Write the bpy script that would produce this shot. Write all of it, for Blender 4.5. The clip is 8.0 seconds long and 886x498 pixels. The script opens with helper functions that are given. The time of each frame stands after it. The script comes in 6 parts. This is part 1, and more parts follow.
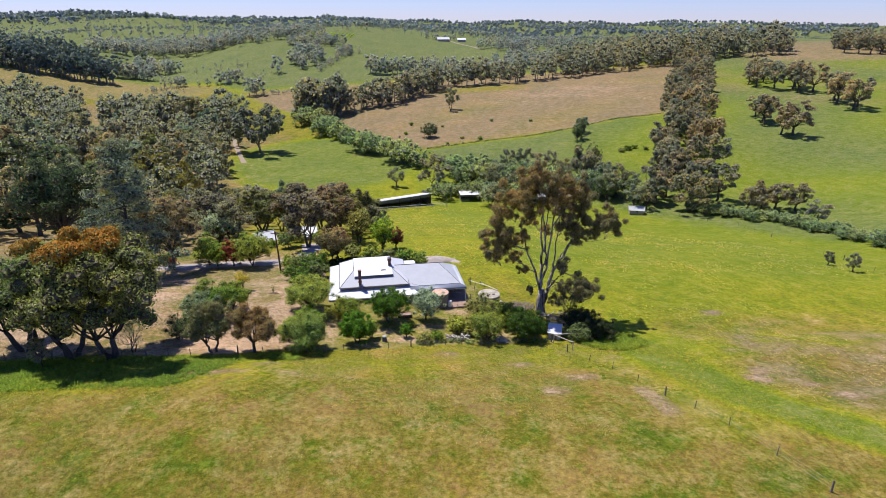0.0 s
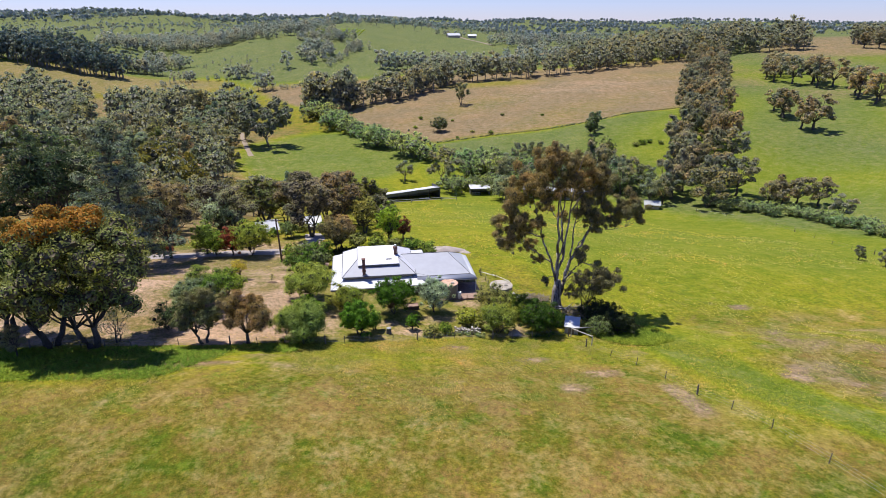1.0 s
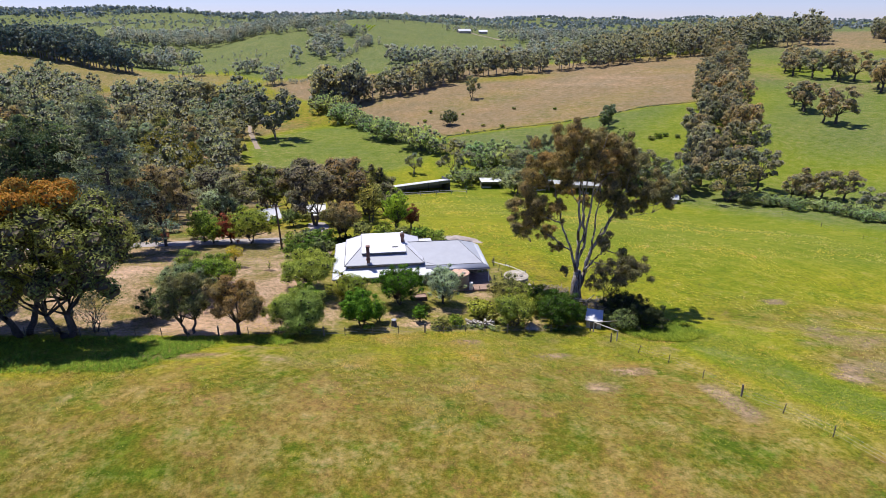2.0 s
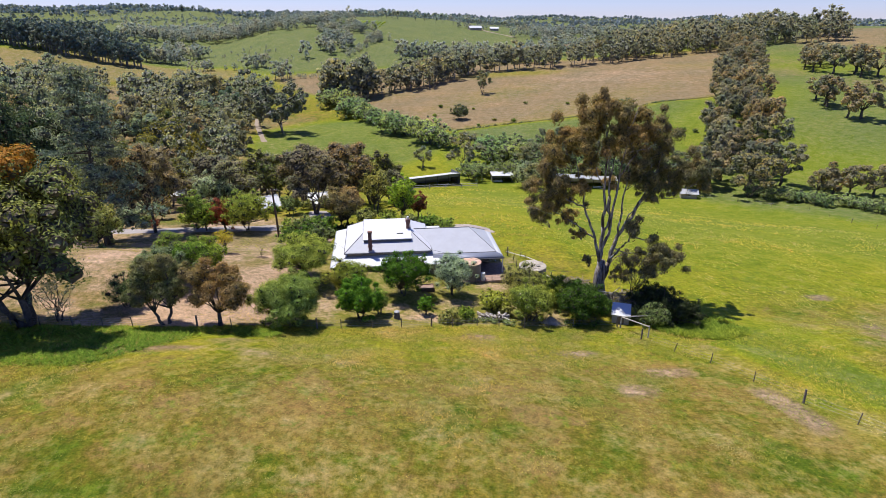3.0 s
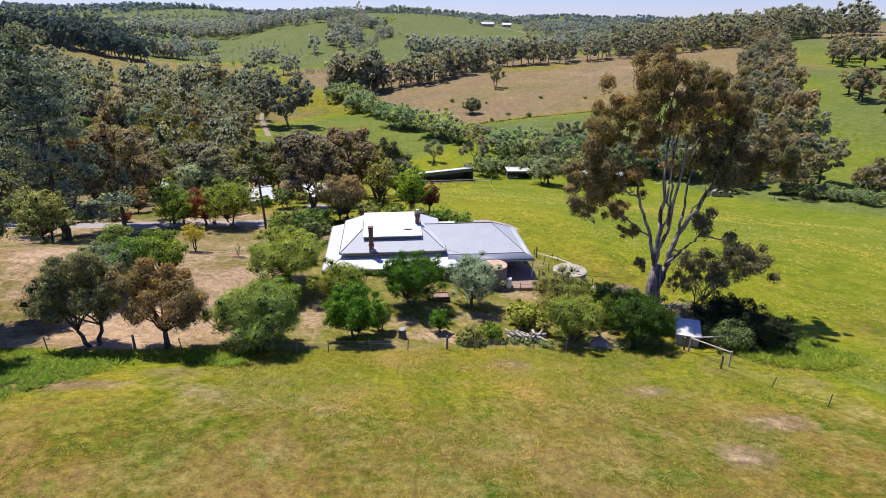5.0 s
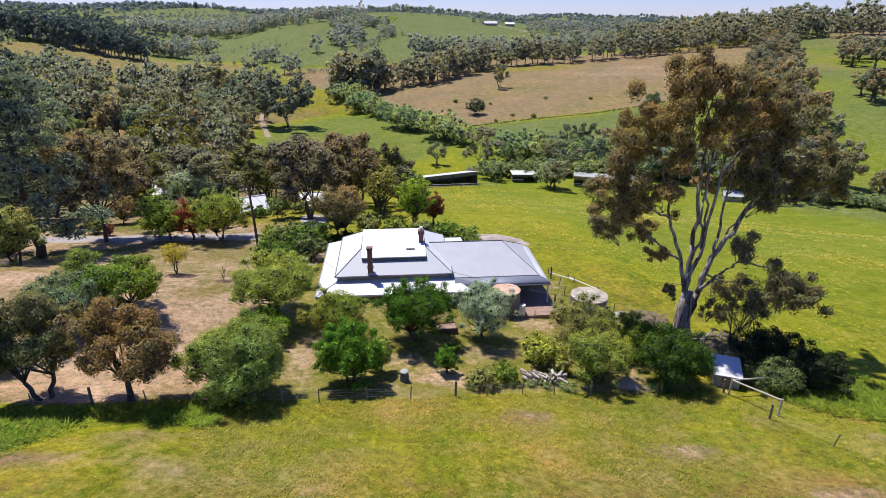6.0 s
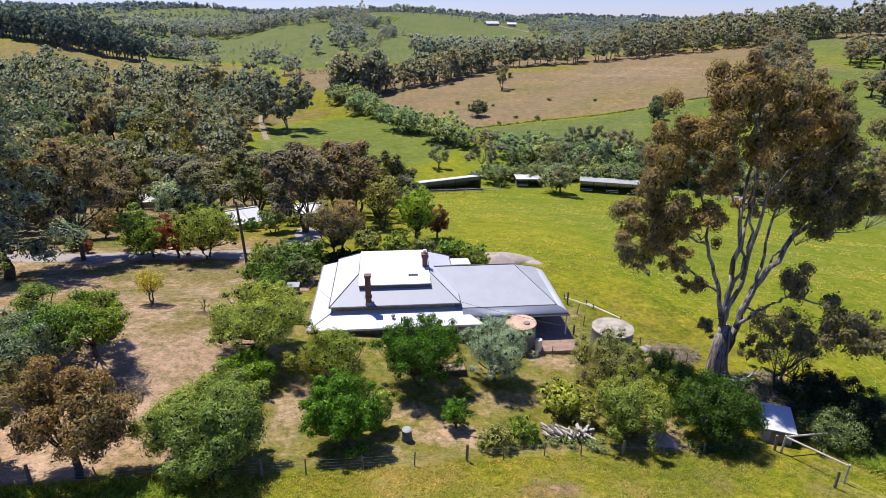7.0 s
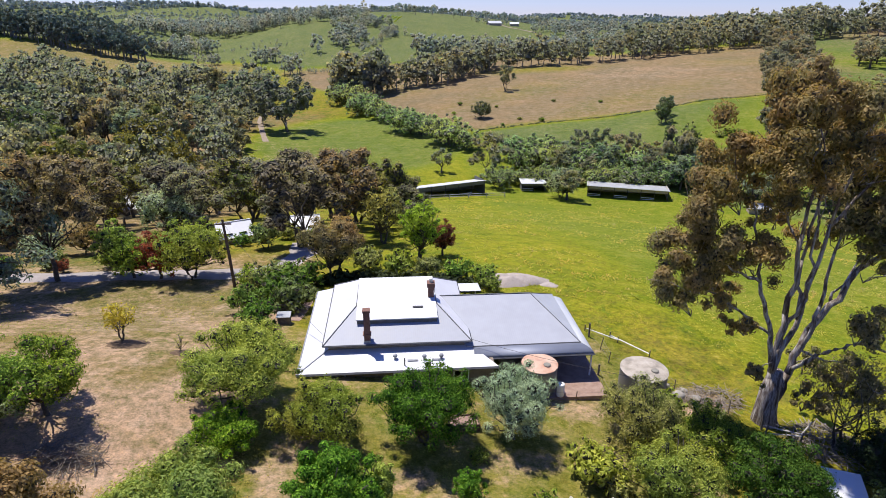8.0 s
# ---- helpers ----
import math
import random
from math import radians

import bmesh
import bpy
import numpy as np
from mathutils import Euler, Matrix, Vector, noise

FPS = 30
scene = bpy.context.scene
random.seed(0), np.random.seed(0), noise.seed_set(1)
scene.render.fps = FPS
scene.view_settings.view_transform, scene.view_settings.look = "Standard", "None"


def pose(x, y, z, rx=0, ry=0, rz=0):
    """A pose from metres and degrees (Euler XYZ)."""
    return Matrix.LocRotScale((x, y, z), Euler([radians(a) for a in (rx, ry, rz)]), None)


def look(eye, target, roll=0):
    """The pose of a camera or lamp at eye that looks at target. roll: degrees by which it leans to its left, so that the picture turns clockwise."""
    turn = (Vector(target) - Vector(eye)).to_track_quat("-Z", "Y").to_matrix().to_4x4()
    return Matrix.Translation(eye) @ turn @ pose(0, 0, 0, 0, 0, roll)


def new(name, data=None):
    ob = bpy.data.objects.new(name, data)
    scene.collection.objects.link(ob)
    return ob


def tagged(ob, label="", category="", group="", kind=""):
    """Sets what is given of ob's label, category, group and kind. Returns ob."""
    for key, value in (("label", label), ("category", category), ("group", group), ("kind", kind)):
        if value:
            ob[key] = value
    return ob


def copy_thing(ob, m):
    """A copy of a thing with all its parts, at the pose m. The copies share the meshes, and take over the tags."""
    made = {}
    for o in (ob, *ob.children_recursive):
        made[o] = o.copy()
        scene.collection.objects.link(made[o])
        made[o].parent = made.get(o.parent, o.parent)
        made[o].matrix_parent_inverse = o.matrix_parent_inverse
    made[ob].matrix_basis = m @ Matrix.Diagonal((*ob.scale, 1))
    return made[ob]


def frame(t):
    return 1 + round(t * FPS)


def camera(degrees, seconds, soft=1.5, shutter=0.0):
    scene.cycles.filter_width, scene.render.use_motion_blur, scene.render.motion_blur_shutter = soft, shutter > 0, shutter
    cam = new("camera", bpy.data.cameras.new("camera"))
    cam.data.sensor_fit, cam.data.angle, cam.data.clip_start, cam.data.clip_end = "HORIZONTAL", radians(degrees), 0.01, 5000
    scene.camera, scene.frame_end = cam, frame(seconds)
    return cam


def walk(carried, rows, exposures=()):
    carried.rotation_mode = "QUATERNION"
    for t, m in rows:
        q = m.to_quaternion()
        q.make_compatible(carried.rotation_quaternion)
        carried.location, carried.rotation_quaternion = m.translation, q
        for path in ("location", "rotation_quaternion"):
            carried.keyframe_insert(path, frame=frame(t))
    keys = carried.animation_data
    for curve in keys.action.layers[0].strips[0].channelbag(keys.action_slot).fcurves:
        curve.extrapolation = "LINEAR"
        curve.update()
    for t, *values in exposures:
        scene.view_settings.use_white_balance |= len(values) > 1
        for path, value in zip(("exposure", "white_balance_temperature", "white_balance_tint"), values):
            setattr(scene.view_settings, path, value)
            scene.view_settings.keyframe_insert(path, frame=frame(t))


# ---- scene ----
cam = camera(76.0, 8.0, 0.5)
PATH = [
    (0, (-3.687, -4.35, 41.027), (-3.376, -2.519, 40.284), 0.2),
    (0.5, (-3.322, -2.246, 39.311), (-3.028, -0.413, 38.566), 0.2),
    (1, (-2.98, -0.039, 37.571), (-2.701, 1.795, 36.824), 0.2),
    (1.5, (-2.773, 2.394, 35.737), (-2.505, 4.228, 34.986), 0.3),
    (2, (-2.393, 4.944, 33.887), (-2.146, 6.781, 33.135), 0.2),
    (3.5, (-1.44, 13.667, 27.809), (-1.233, 15.508, 27.056), 0.4),
    (4, (-1.32, 16.549, 26.185), (-1.12, 18.39, 25.431), 0.4),
    (5.5, (-0.991, 25.308, 25.012), (-0.813, 27.152, 24.258), 0.4),
    (6, (-0.923, 28.165, 24.999), (-0.747, 30.008, 24.243), 0.4),
    (6.5, (-0.848, 31.04, 24.972), (-0.673, 32.883, 24.217), 0.2),
    (7, (-0.852, 33.973, 25.006), (-0.679, 35.817, 24.25), 0.4),
    (7.5, (-0.859, 36.93, 25.044), (-0.687, 38.773, 24.286), 0.4),
    (8, (-0.878, 39.871, 25.008), (-0.709, 41.714, 24.251), 0.5),
]
walk(cam, [(t, look(eye, target, roll)) for t, eye, target, roll in PATH], exposures=((0.0, 0.2), (8.0, 0.2)))

# ---- light: a high sun ahead and to the left, clear sky ----
SUN_FROM = Vector((-0.62, 0.78, 0.0)).normalized()
SUN_HEIGHT = radians(67)
sun = new("sun", bpy.data.lights.new("sun", "SUN"))
sun.data.energy, sun.data.angle, sun.data.color = 5.7, radians(0.6), (1.0, 0.94, 0.86)
sun.matrix_world = look((0, 0, 200), Vector((0, 0, 200)) - (SUN_FROM * math.cos(SUN_HEIGHT) + Vector((0, 0, math.sin(SUN_HEIGHT)))) * 10)
world = bpy.data.worlds.new("sky")
scene.world = world
world.use_nodes = True
sky = world.node_tree.nodes.new("ShaderNodeTexSky")
sky.sky_type, sky.sun_disc = "NISHITA", False
sky.sun_elevation, sky.sun_rotation = SUN_HEIGHT, math.atan2(SUN_FROM.x, SUN_FROM.y)
sky.dust_density, sky.air_density, sky.ozone_density, sky.altitude = 0.0, 1.1, 2.0, 300
cool = world.node_tree.nodes.new("ShaderNodeMix")
cool.data_type, cool.blend_type = "RGBA", "MULTIPLY"
cool.inputs[0].default_value, cool.inputs[7].default_value = 1.0, (0.87, 0.99, 1.8, 1)
world.node_tree.links.new(sky.outputs[0], cool.inputs[6])
world.node_tree.links.new(cool.outputs[2], world.node_tree.nodes["Background"].inputs[0])
world.node_tree.nodes["Background"].inputs[1].default_value = 0.075


# ---- materials ----
def surface(name, rough=0.8, metal=0.0):
    """A new node material; returns it with its tree, its shader node and a maker of nodes."""
    m = bpy.data.materials.new(name)
    m.use_nodes = True
    t = m.node_tree
    b = t.nodes["Principled BSDF"]
    b.inputs["Roughness"].default_value, b.inputs["Metallic"].default_value = rough, metal
    b.inputs["Specular IOR Level"].default_value = 0.3
    return m, t, b


def noise_of(t, scale, detail=4.0, vector=None, rough=0.55):
    n = t.nodes.new("ShaderNodeTexNoise")
    n.inputs["Scale"].default_value, n.inputs["Detail"].default_value, n.inputs["Roughness"].default_value = scale, detail, rough
    if vector:
        t.links.new(vector, n.inputs["Vector"])
    return n.outputs["Fac"]


def ramp_of(t, fac, stops):
    r = t.nodes.new("ShaderNodeValToRGB")
    e = r.color_ramp.elements
    while len(e) < len(stops):
        e.new(0.5)
    for k, (at, c) in zip(e, stops):
        k.position, k.color = at, (*c, 1)
    t.links.new(fac, r.inputs[0])
    return r.outputs[0]


def mix_of(t, fac, a, b, how="MIX"):
    n = t.nodes.new("ShaderNodeMix")
    n.data_type, n.blend_type = "RGBA", how
    for value, k in ((fac, 0), (a, 6), (b, 7)):
        if isinstance(value, (int, float)):
            n.inputs[k].default_value = value
        elif isinstance(value, tuple):
            n.inputs[k].default_value = (*value, 1)
        else:
            t.links.new(value, n.inputs[k])
    return n.outputs[2]


def math_of(t, how, a, b=0.0, clamp=False):
    n = t.nodes.new("ShaderNodeMath")
    n.operation, n.use_clamp = how, clamp
    for k, value in enumerate((a, b)):
        if isinstance(value, (int, float)):
            n.inputs[k].default_value = value
        else:
            t.links.new(value, n.inputs[k])
    return n.outputs[0]


def bump_of(t, b, fac, strength=0.3, distance=0.05):
    n = t.nodes.new("ShaderNodeBump")
    n.inputs["Strength"].default_value, n.inputs["Distance"].default_value = strength, distance
    t.links.new(fac, n.inputs["Height"])
    t.links.new(n.outputs[0], b.inputs["Normal"])


def place_of(t):
    return t.nodes.new("ShaderNodeNewGeometry").outputs["Position"]


def spread(name, low, mid, high, rough=0.85, scale=3.0, fine=40.0, bump=0.3, metal=0.0):
    """A weathered surface: three tones at two scales of noise, with relief."""
    m, t, b = surface(name, rough, metal)
    p = place_of(t)
    c = ramp_of(t, noise_of(t, scale, 5, p), ((0.3, low), (0.5, mid), (0.72, high)))
    g = noise_of(t, fine, 3, p)
    c = mix_of(t, 0.35, c, ramp_of(t, g, ((0.3, tuple(v * 0.7 for v in mid)), (0.7, tuple(min(v * 1.25, 0.95) for v in mid)))))
    t.links.new(c, b.inputs["Base Color"])
    bump_of(t, b, g, bump, 0.03)
    return m


def leaves(name, dark, mid, light, tint=None, thin_share=0.4, gain=2.6, calm=False):
    """Foliage: each clump its own tone, each plant a little its own too; some light comes through."""
    m, t, b = surface(name, 0.75)
    b.inputs["Specular IOR Level"].default_value = 0.12
    geo = t.nodes.new("ShaderNodeNewGeometry")
    dark, mid, light = (tuple(gain * v for v in c) for c in (dark, mid, light))
    c = ramp_of(t, geo.outputs["Random Per Island"], ((0.0, dark), (0.5, mid), (1.0, light)))
    if tint:
        tint = tuple(gain * v for v in tint)
        c = mix_of(t, ramp_of(t, noise_of(t, 0.35, 3, geo.outputs["Position"]), ((0.45, (0, 0, 0)), (0.65, (0.8, 0.8, 0.8)))), c, tint)
    info = t.nodes.new("ShaderNodeObjectInfo")
    c = mix_of(t, 1.0, c, ramp_of(t, info.outputs["Random"], ((0.0, (0.7, 0.78, 0.74)), (0.3, (1.0, 0.95, 0.86)), (0.55, (0.88, 1.0, 0.96)), (0.8, (1.22, 1.12, 0.96)), (1.0, (1.12, 1.2, 1.18)))), "MULTIPLY")
    c = mix_of(t, 1.0, c, ramp_of(t, noise_of(t, 0.075, 2, geo.outputs["Position"]), ((0.38, (1.2, 1.04, 0.84)), (0.5, (1.0, 1.0, 1.0)), (0.62, (0.74, 0.84, 0.86)))), "MULTIPLY")
    if calm:
        mottle = noise_of(t, 0.7, 3, geo.outputs["Position"], 0.6)
        c = mix_of(t, 1.0, c, ramp_of(t, mottle, ((0.36, (0.84, 0.86, 0.84)), (0.5, (1.0, 1.0, 1.0)), (0.64, (1.16, 1.14, 1.1)))), "MULTIPLY")
    else:
        mottle = noise_of(t, 2.6, 4, geo.outputs["Position"], 0.75)
        c = mix_of(t, 1.0, c, ramp_of(t, mottle, ((0.36, (0.66, 0.7, 0.66)), (0.5, (1.0, 1.0, 1.0)), (0.64, (1.3, 1.26, 1.2)))), "MULTIPLY")
        bump_of(t, b, mottle, 0.35, 0.25)
    t.links.new(c, b.inputs["Base Color"])
    thin = t.nodes.new("ShaderNodeBsdfTranslucent")
    t.links.new(mix_of(t, 1.0, c, (1.15, 1.15, 0.7), "MULTIPLY"), thin.inputs[0])
    mixed = t.nodes.new("ShaderNodeMixShader")
    mixed.inputs[0].default_value = thin_share
    t.links.new(b.outputs[0], mixed.inputs[1])
    t.links.new(thin.outputs[0], mixed.inputs[2])
    t.links.new(mixed.outputs[0], t.nodes["Material Output"].inputs[0])
    return m


def corrugated(name, color, axis, rough=0.42, metal=0.55, worn=0.12):
    """Corrugated sheet, its ribs 76 mm apart across the axis given, dulled in patches."""
    m, t, b = surface(name, rough, metal)
    p = place_of(t)
    w = t.nodes.new("ShaderNodeTexWave")
    w.bands_direction = axis
    w.inputs["Scale"].default_value = 2.07
    t.links.new(p, w.inputs["Vector"])
    n = noise_of(t, 0.9, 5, p)
    c = ramp_of(t, n, ((0.3, tuple(v * (1 - worn) for v in color)), (0.7, color)))
    c = mix_of(t, 0.07, c, ramp_of(t, w.outputs[1], ((0.0, tuple(v * 0.72 for v in color)), (0.5, color))))
    t.links.new(c, b.inputs["Base Color"])
    t.links.new(math_of(t, "ADD", math_of(t, "MULTIPLY", n, 0.25), rough - 0.1), b.inputs["Roughness"])
    bump_of(t, b, w.outputs[1], 0.06, 0.02)
    return m


def streaked_bark(name):
    """Smooth pale bark with long peeling streaks of brown and grey."""
    m, t, b = surface(name, 0.85)
    stretch = t.nodes.new("ShaderNodeVectorMath")
    stretch.operation = "MULTIPLY"
    stretch.inputs[1].default_value = (1.0, 1.0, 0.13)
    t.links.new(place_of(t), stretch.inputs[0])
    long_, fine = noise_of(t, 4.5, 5, stretch.outputs[0], 0.65), noise_of(t, 16, 4, stretch.outputs[0], 0.6)
    c = ramp_of(t, long_, ((0.37, (0.085, 0.06, 0.045)), (0.46, (0.19, 0.148, 0.122)), (0.53, (0.33, 0.295, 0.262)), (0.67, (0.5, 0.47, 0.44))))
    c = mix_of(t, 1.0, c, ramp_of(t, fine, ((0.35, (0.6, 0.58, 0.57)), (0.6, (1.1, 1.1, 1.1)))), "MULTIPLY")
    t.links.new(c, b.inputs["Base Color"])
    bump_of(t, b, math_of(t, "ADD", long_, math_of(t, "MULTIPLY", fine, 0.4)), 0.7, 0.08)
    return m


def ground_surface():
    """Meadow, straw, bare soil and lush grass, weighed by the sheet's cover; haze is painted into the far pasture."""
    m, t, b = surface("meadow", 0.95)
    b.inputs["Specular IOR Level"].default_value = 0.1
    p = place_of(t)
    cover = t.nodes.new("ShaderNodeVertexColor")
    cover.layer_name = "cover"
    parts = t.nodes.new("ShaderNodeSeparateColor")
    t.links.new(cover.outputs[0], parts.inputs[0])
    broad, patch, tuft, blade = noise_of(t, 0.05, 3, p), noise_of(t, 0.34, 7, p, 0.74), noise_of(t, 1.9, 5, p, 0.7), noise_of(t, 8.0, 4, p, 0.8)
    olive = ramp_of(t, noise_of(t, 0.2, 8, p, 0.68), ((0.38, (0.07, 0.106, 0.007)), (0.45, (0.108, 0.11, 0.01)), (0.52, (0.15, 0.117, 0.019)), (0.6, (0.215, 0.143, 0.052))))
    rosy = ramp_of(t, noise_of(t, 0.16, 7, p, 0.7), ((0.47, (0, 0, 0)), (0.6, (0.7, 0.7, 0.7))))
    olive = mix_of(t, rosy, olive, (0.21, 0.13, 0.042))
    yellow = ramp_of(t, patch, ((0.34, (0.115, 0.165, 0.006)), (0.5, (0.19, 0.205, 0.008)), (0.66, (0.29, 0.25, 0.02))))
    # Far pasture green, greyed and blued: distance haze put into the colour.
    green = ramp_of(t, patch, ((0.34, (0.072, 0.098, 0.042)), (0.5, (0.11, 0.132, 0.06)), (0.66, (0.165, 0.17, 0.085))))
    straw = ramp_of(t, patch, ((0.3, (0.15, 0.114, 0.058)), (0.5, (0.21, 0.152, 0.088)), (0.7, (0.285, 0.212, 0.14))))
    soil = ramp_of(t, patch, ((0.3, (0.26, 0.185, 0.12)), (0.5, (0.36, 0.25, 0.175)), (0.7, (0.45, 0.325, 0.245))))
    ragged = math_of(t, "MULTIPLY", math_of(t, "SUBTRACT", math_of(t, "ADD", math_of(t, "MULTIPLY", patch, 0.6), math_of(t, "MULTIPLY", tuft, 0.4)), 0.5), 1.5)

    def weight(k, start=0.3):
        v = math_of(t, "ADD", parts.outputs[k], ragged)
        return math_of(t, "MULTIPLY", math_of(t, "SUBTRACT", v, start), 2.2, True)

    c = mix_of(t, weight(2, 0.15), olive, yellow)
    c = mix_of(t, weight(2, 0.5), c, ramp_of(t, patch, ((0.34, (0.068, 0.108, 0.012)), (0.5, (0.125, 0.163, 0.019)), (0.66, (0.195, 0.212, 0.03)))))
    c = mix_of(t, weight(2, 0.86), c, green)
    weeds = ramp_of(t, noise_of(t, 0.6, 8, p, 0.78), ((0.54, (0, 0, 0)), (0.62, (0.7, 0.7, 0.7))))
    c = mix_of(t, weeds, c, (0.115, 0.165, 0.014))
    flecks = ramp_of(t, noise_of(t, 1.1, 8, p, 0.8), ((0.54, (0, 0, 0)), (0.64, (0.5, 0.5, 0.5))))
    c = mix_of(t, flecks, c, (0.31, 0.26, 0.035))
    c = mix_of(t, weight(0), c, straw)
    c = mix_of(t, weight(1), c, soil)
    speck = math_of(t, "ADD", math_of(t, "MULTIPLY", tuft, 0.5), math_of(t, "MULTIPLY", blade, 0.5))
    c = mix_of(t, 1.0, c, ramp_of(t, speck, ((0.38, (0.5, 0.58, 0.45)), (0.5, (0.97, 0.97, 0.97)), (0.62, (1.4, 1.32, 1.22)))), "MULTIPLY")
    c = mix_of(t, 1.0, c, ramp_of(t, noise_of(t, 3.2, 6, p, 0.85), ((0.4, (0.84, 0.88, 0.82)), (0.5, (1.0, 1.0, 1.0)), (0.6, (1.14, 1.1, 1.06)))), "MULTIPLY")
    c = mix_of(t, 1.0, c, ramp_of(t, broad, ((0.3, (0.86, 0.92, 0.9)), (0.7, (1.12, 1.06, 1.0)))), "MULTIPLY")
    t.links.new(c, b.inputs["Base Color"])
    bump_of(t, b, speck, 0.7, 0.22)
    return m


MEADOW = ground_surface()
DIRT = spread("dirt_road", (0.2, 0.16, 0.12), (0.27, 0.215, 0.165), (0.34, 0.28, 0.22), 0.95, 0.8, 10)
SAND = spread("grey_sand", (0.26, 0.225, 0.2), (0.35, 0.3, 0.27), (0.43, 0.375, 0.34), 0.95, 1.2, 14, 0.6)
GRAVEL = spread("drive_gravel", (0.22, 0.2, 0.19), (0.28, 0.25, 0.24), (0.34, 0.31, 0.3), 0.9, 0.8, 14)
# Roof iron darkened in its colour for slopes that catch less sun.
IRON_X = corrugated("zinc_iron_shaded_slope", (0.36, 0.375, 0.42), "X", 0.6, 0.12)
BLUE_IRON = corrugated("blue_grey_iron", (0.2, 0.22, 0.28), "X", 0.55, 0.3)
LEAD = spread("dark_gutter_iron", (0.06, 0.062, 0.07), (0.09, 0.092, 0.1), (0.13, 0.13, 0.14), 0.55, 3, 30, 0.1)
DULL_WALL = spread("brown_rendered_wall", (0.13, 0.105, 0.08), (0.2, 0.165, 0.125), (0.28, 0.235, 0.18), 0.9, 2.2, 18)
# The same iron painted paler, as the more sunlit side slopes.
IRON_Y = corrugated("zinc_iron_sunlit_side", (0.56, 0.57, 0.61), "Y", 0.6, 0.12)
# The same iron toned down for the wing's less sunlit end.
HIP_IRON = corrugated("zinc_iron_dimmed_hip", (0.42, 0.44, 0.48), "Y", 0.6, 0.12)
WHITE_IRON = corrugated("new_white_iron", (0.6, 0.61, 0.64), "X", 0.5, 0.15, 0.08)
OLD_IRON = corrugated("old_grey_iron", (0.42, 0.43, 0.44), "X", 0.6, 0.3, 0.3)
RUST = spread("rusty_tank_top", (0.36, 0.12, 0.075), (0.5, 0.33, 0.24), (0.6, 0.48, 0.38), 0.85, 1.1, 30)
TANK_IRON = corrugated("weathered_tank_iron", (0.3, 0.28, 0.24), "Z", 0.7, 0.2, 0.35)
CONCRETE = spread("stained_concrete", (0.17, 0.15, 0.12), (0.35, 0.31, 0.26), (0.5, 0.45, 0.39), 0.9, 1.6, 25)
STONE = spread("cream_stone_wall", (0.26, 0.22, 0.17), (0.37, 0.31, 0.24), (0.47, 0.41, 0.33), 0.9, 3.5, 18)
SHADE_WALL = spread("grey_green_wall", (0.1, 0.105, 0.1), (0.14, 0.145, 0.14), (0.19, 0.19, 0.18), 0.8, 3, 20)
BRICK = spread("red_brick", (0.12, 0.066, 0.05), (0.185, 0.1, 0.078), (0.27, 0.165, 0.13), 0.9, 9, 40)
PAVING = spread("brick_paving", (0.2, 0.13, 0.1), (0.28, 0.19, 0.15), (0.36, 0.27, 0.22), 0.9, 2.4, 16)
TRIM = spread("grey_gutter", (0.22, 0.23, 0.25), (0.3, 0.31, 0.33), (0.38, 0.39, 0.41), 0.5, 3, 30, 0.1)
WHITE = spread("white_paint", (0.68, 0.68, 0.66), (0.78, 0.78, 0.76), (0.84, 0.84, 0.82), 0.5, 4, 30, 0.1)
DARK = spread("black_iron", (0.025, 0.025, 0.027), (0.04, 0.04, 0.042), (0.06, 0.06, 0.06), 0.5, 3, 30, 0.1)
TIMBER = spread("grey_timber", (0.11, 0.09, 0.07), (0.18, 0.15, 0.12), (0.28, 0.245, 0.2), 0.9, 5, 40)
PALE_TIMBER = spread("bleached_timber", (0.3, 0.28, 0.25), (0.42, 0.39, 0.35), (0.55, 0.52, 0.48), 0.9, 5, 40)
BROWN_TIMBER = spread("brown_pole_timber", (0.075, 0.05, 0.035), (0.115, 0.078, 0.055), (0.17, 0.12, 0.09), 0.9, 4, 40)
BARK = spread("dark_bark", (0.05, 0.042, 0.034), (0.095, 0.08, 0.065), (0.15, 0.13, 0.11), 0.95, 4, 22, 0.6)
PALE_STEM = spread("grey_stems", (0.11, 0.1, 0.09), (0.19, 0.175, 0.16), (0.3, 0.28, 0.26), 0.95, 4, 22, 0.3)
GUM_BARK = streaked_bark("pale_gum_bark")
WIRE = spread("galvanised_wire", (0.2, 0.2, 0.2), (0.28, 0.28, 0.28), (0.36, 0.36, 0.36), 0.5, 5, 40, 0.0, 0.6)
ROCK = spread("grey_rock", (0.2, 0.19, 0.17), (0.31, 0.29, 0.26), (0.42, 0.39, 0.36), 0.9, 3, 20, 0.6)
GLASS = surface("window_glass", 0.06)[0]
GLASS.node_tree.nodes["Principled BSDF"].inputs["Base Color"].default_value = (0.02, 0.025, 0.03, 1)

# Crown cores: solid lumps whose dark colour stands in for shade between leaves.
INNER = spread("painted_crown_shade", (0.1, 0.105, 0.075), (0.138, 0.143, 0.1), (0.175, 0.176, 0.125), 0.95, 0.8, 5, 0.4)
DEEP_INNER = spread("painted_deep_crown_shade", (0.03, 0.03, 0.02), (0.05, 0.05, 0.032), (0.08, 0.078, 0.05), 0.95, 2.0, 9, 0.4)
GUM_INNER = spread("painted_gum_crown_shade", (0.07, 0.06, 0.04), (0.11, 0.095, 0.062), (0.16, 0.135, 0.09), 0.95, 2.0, 9, 0.4)
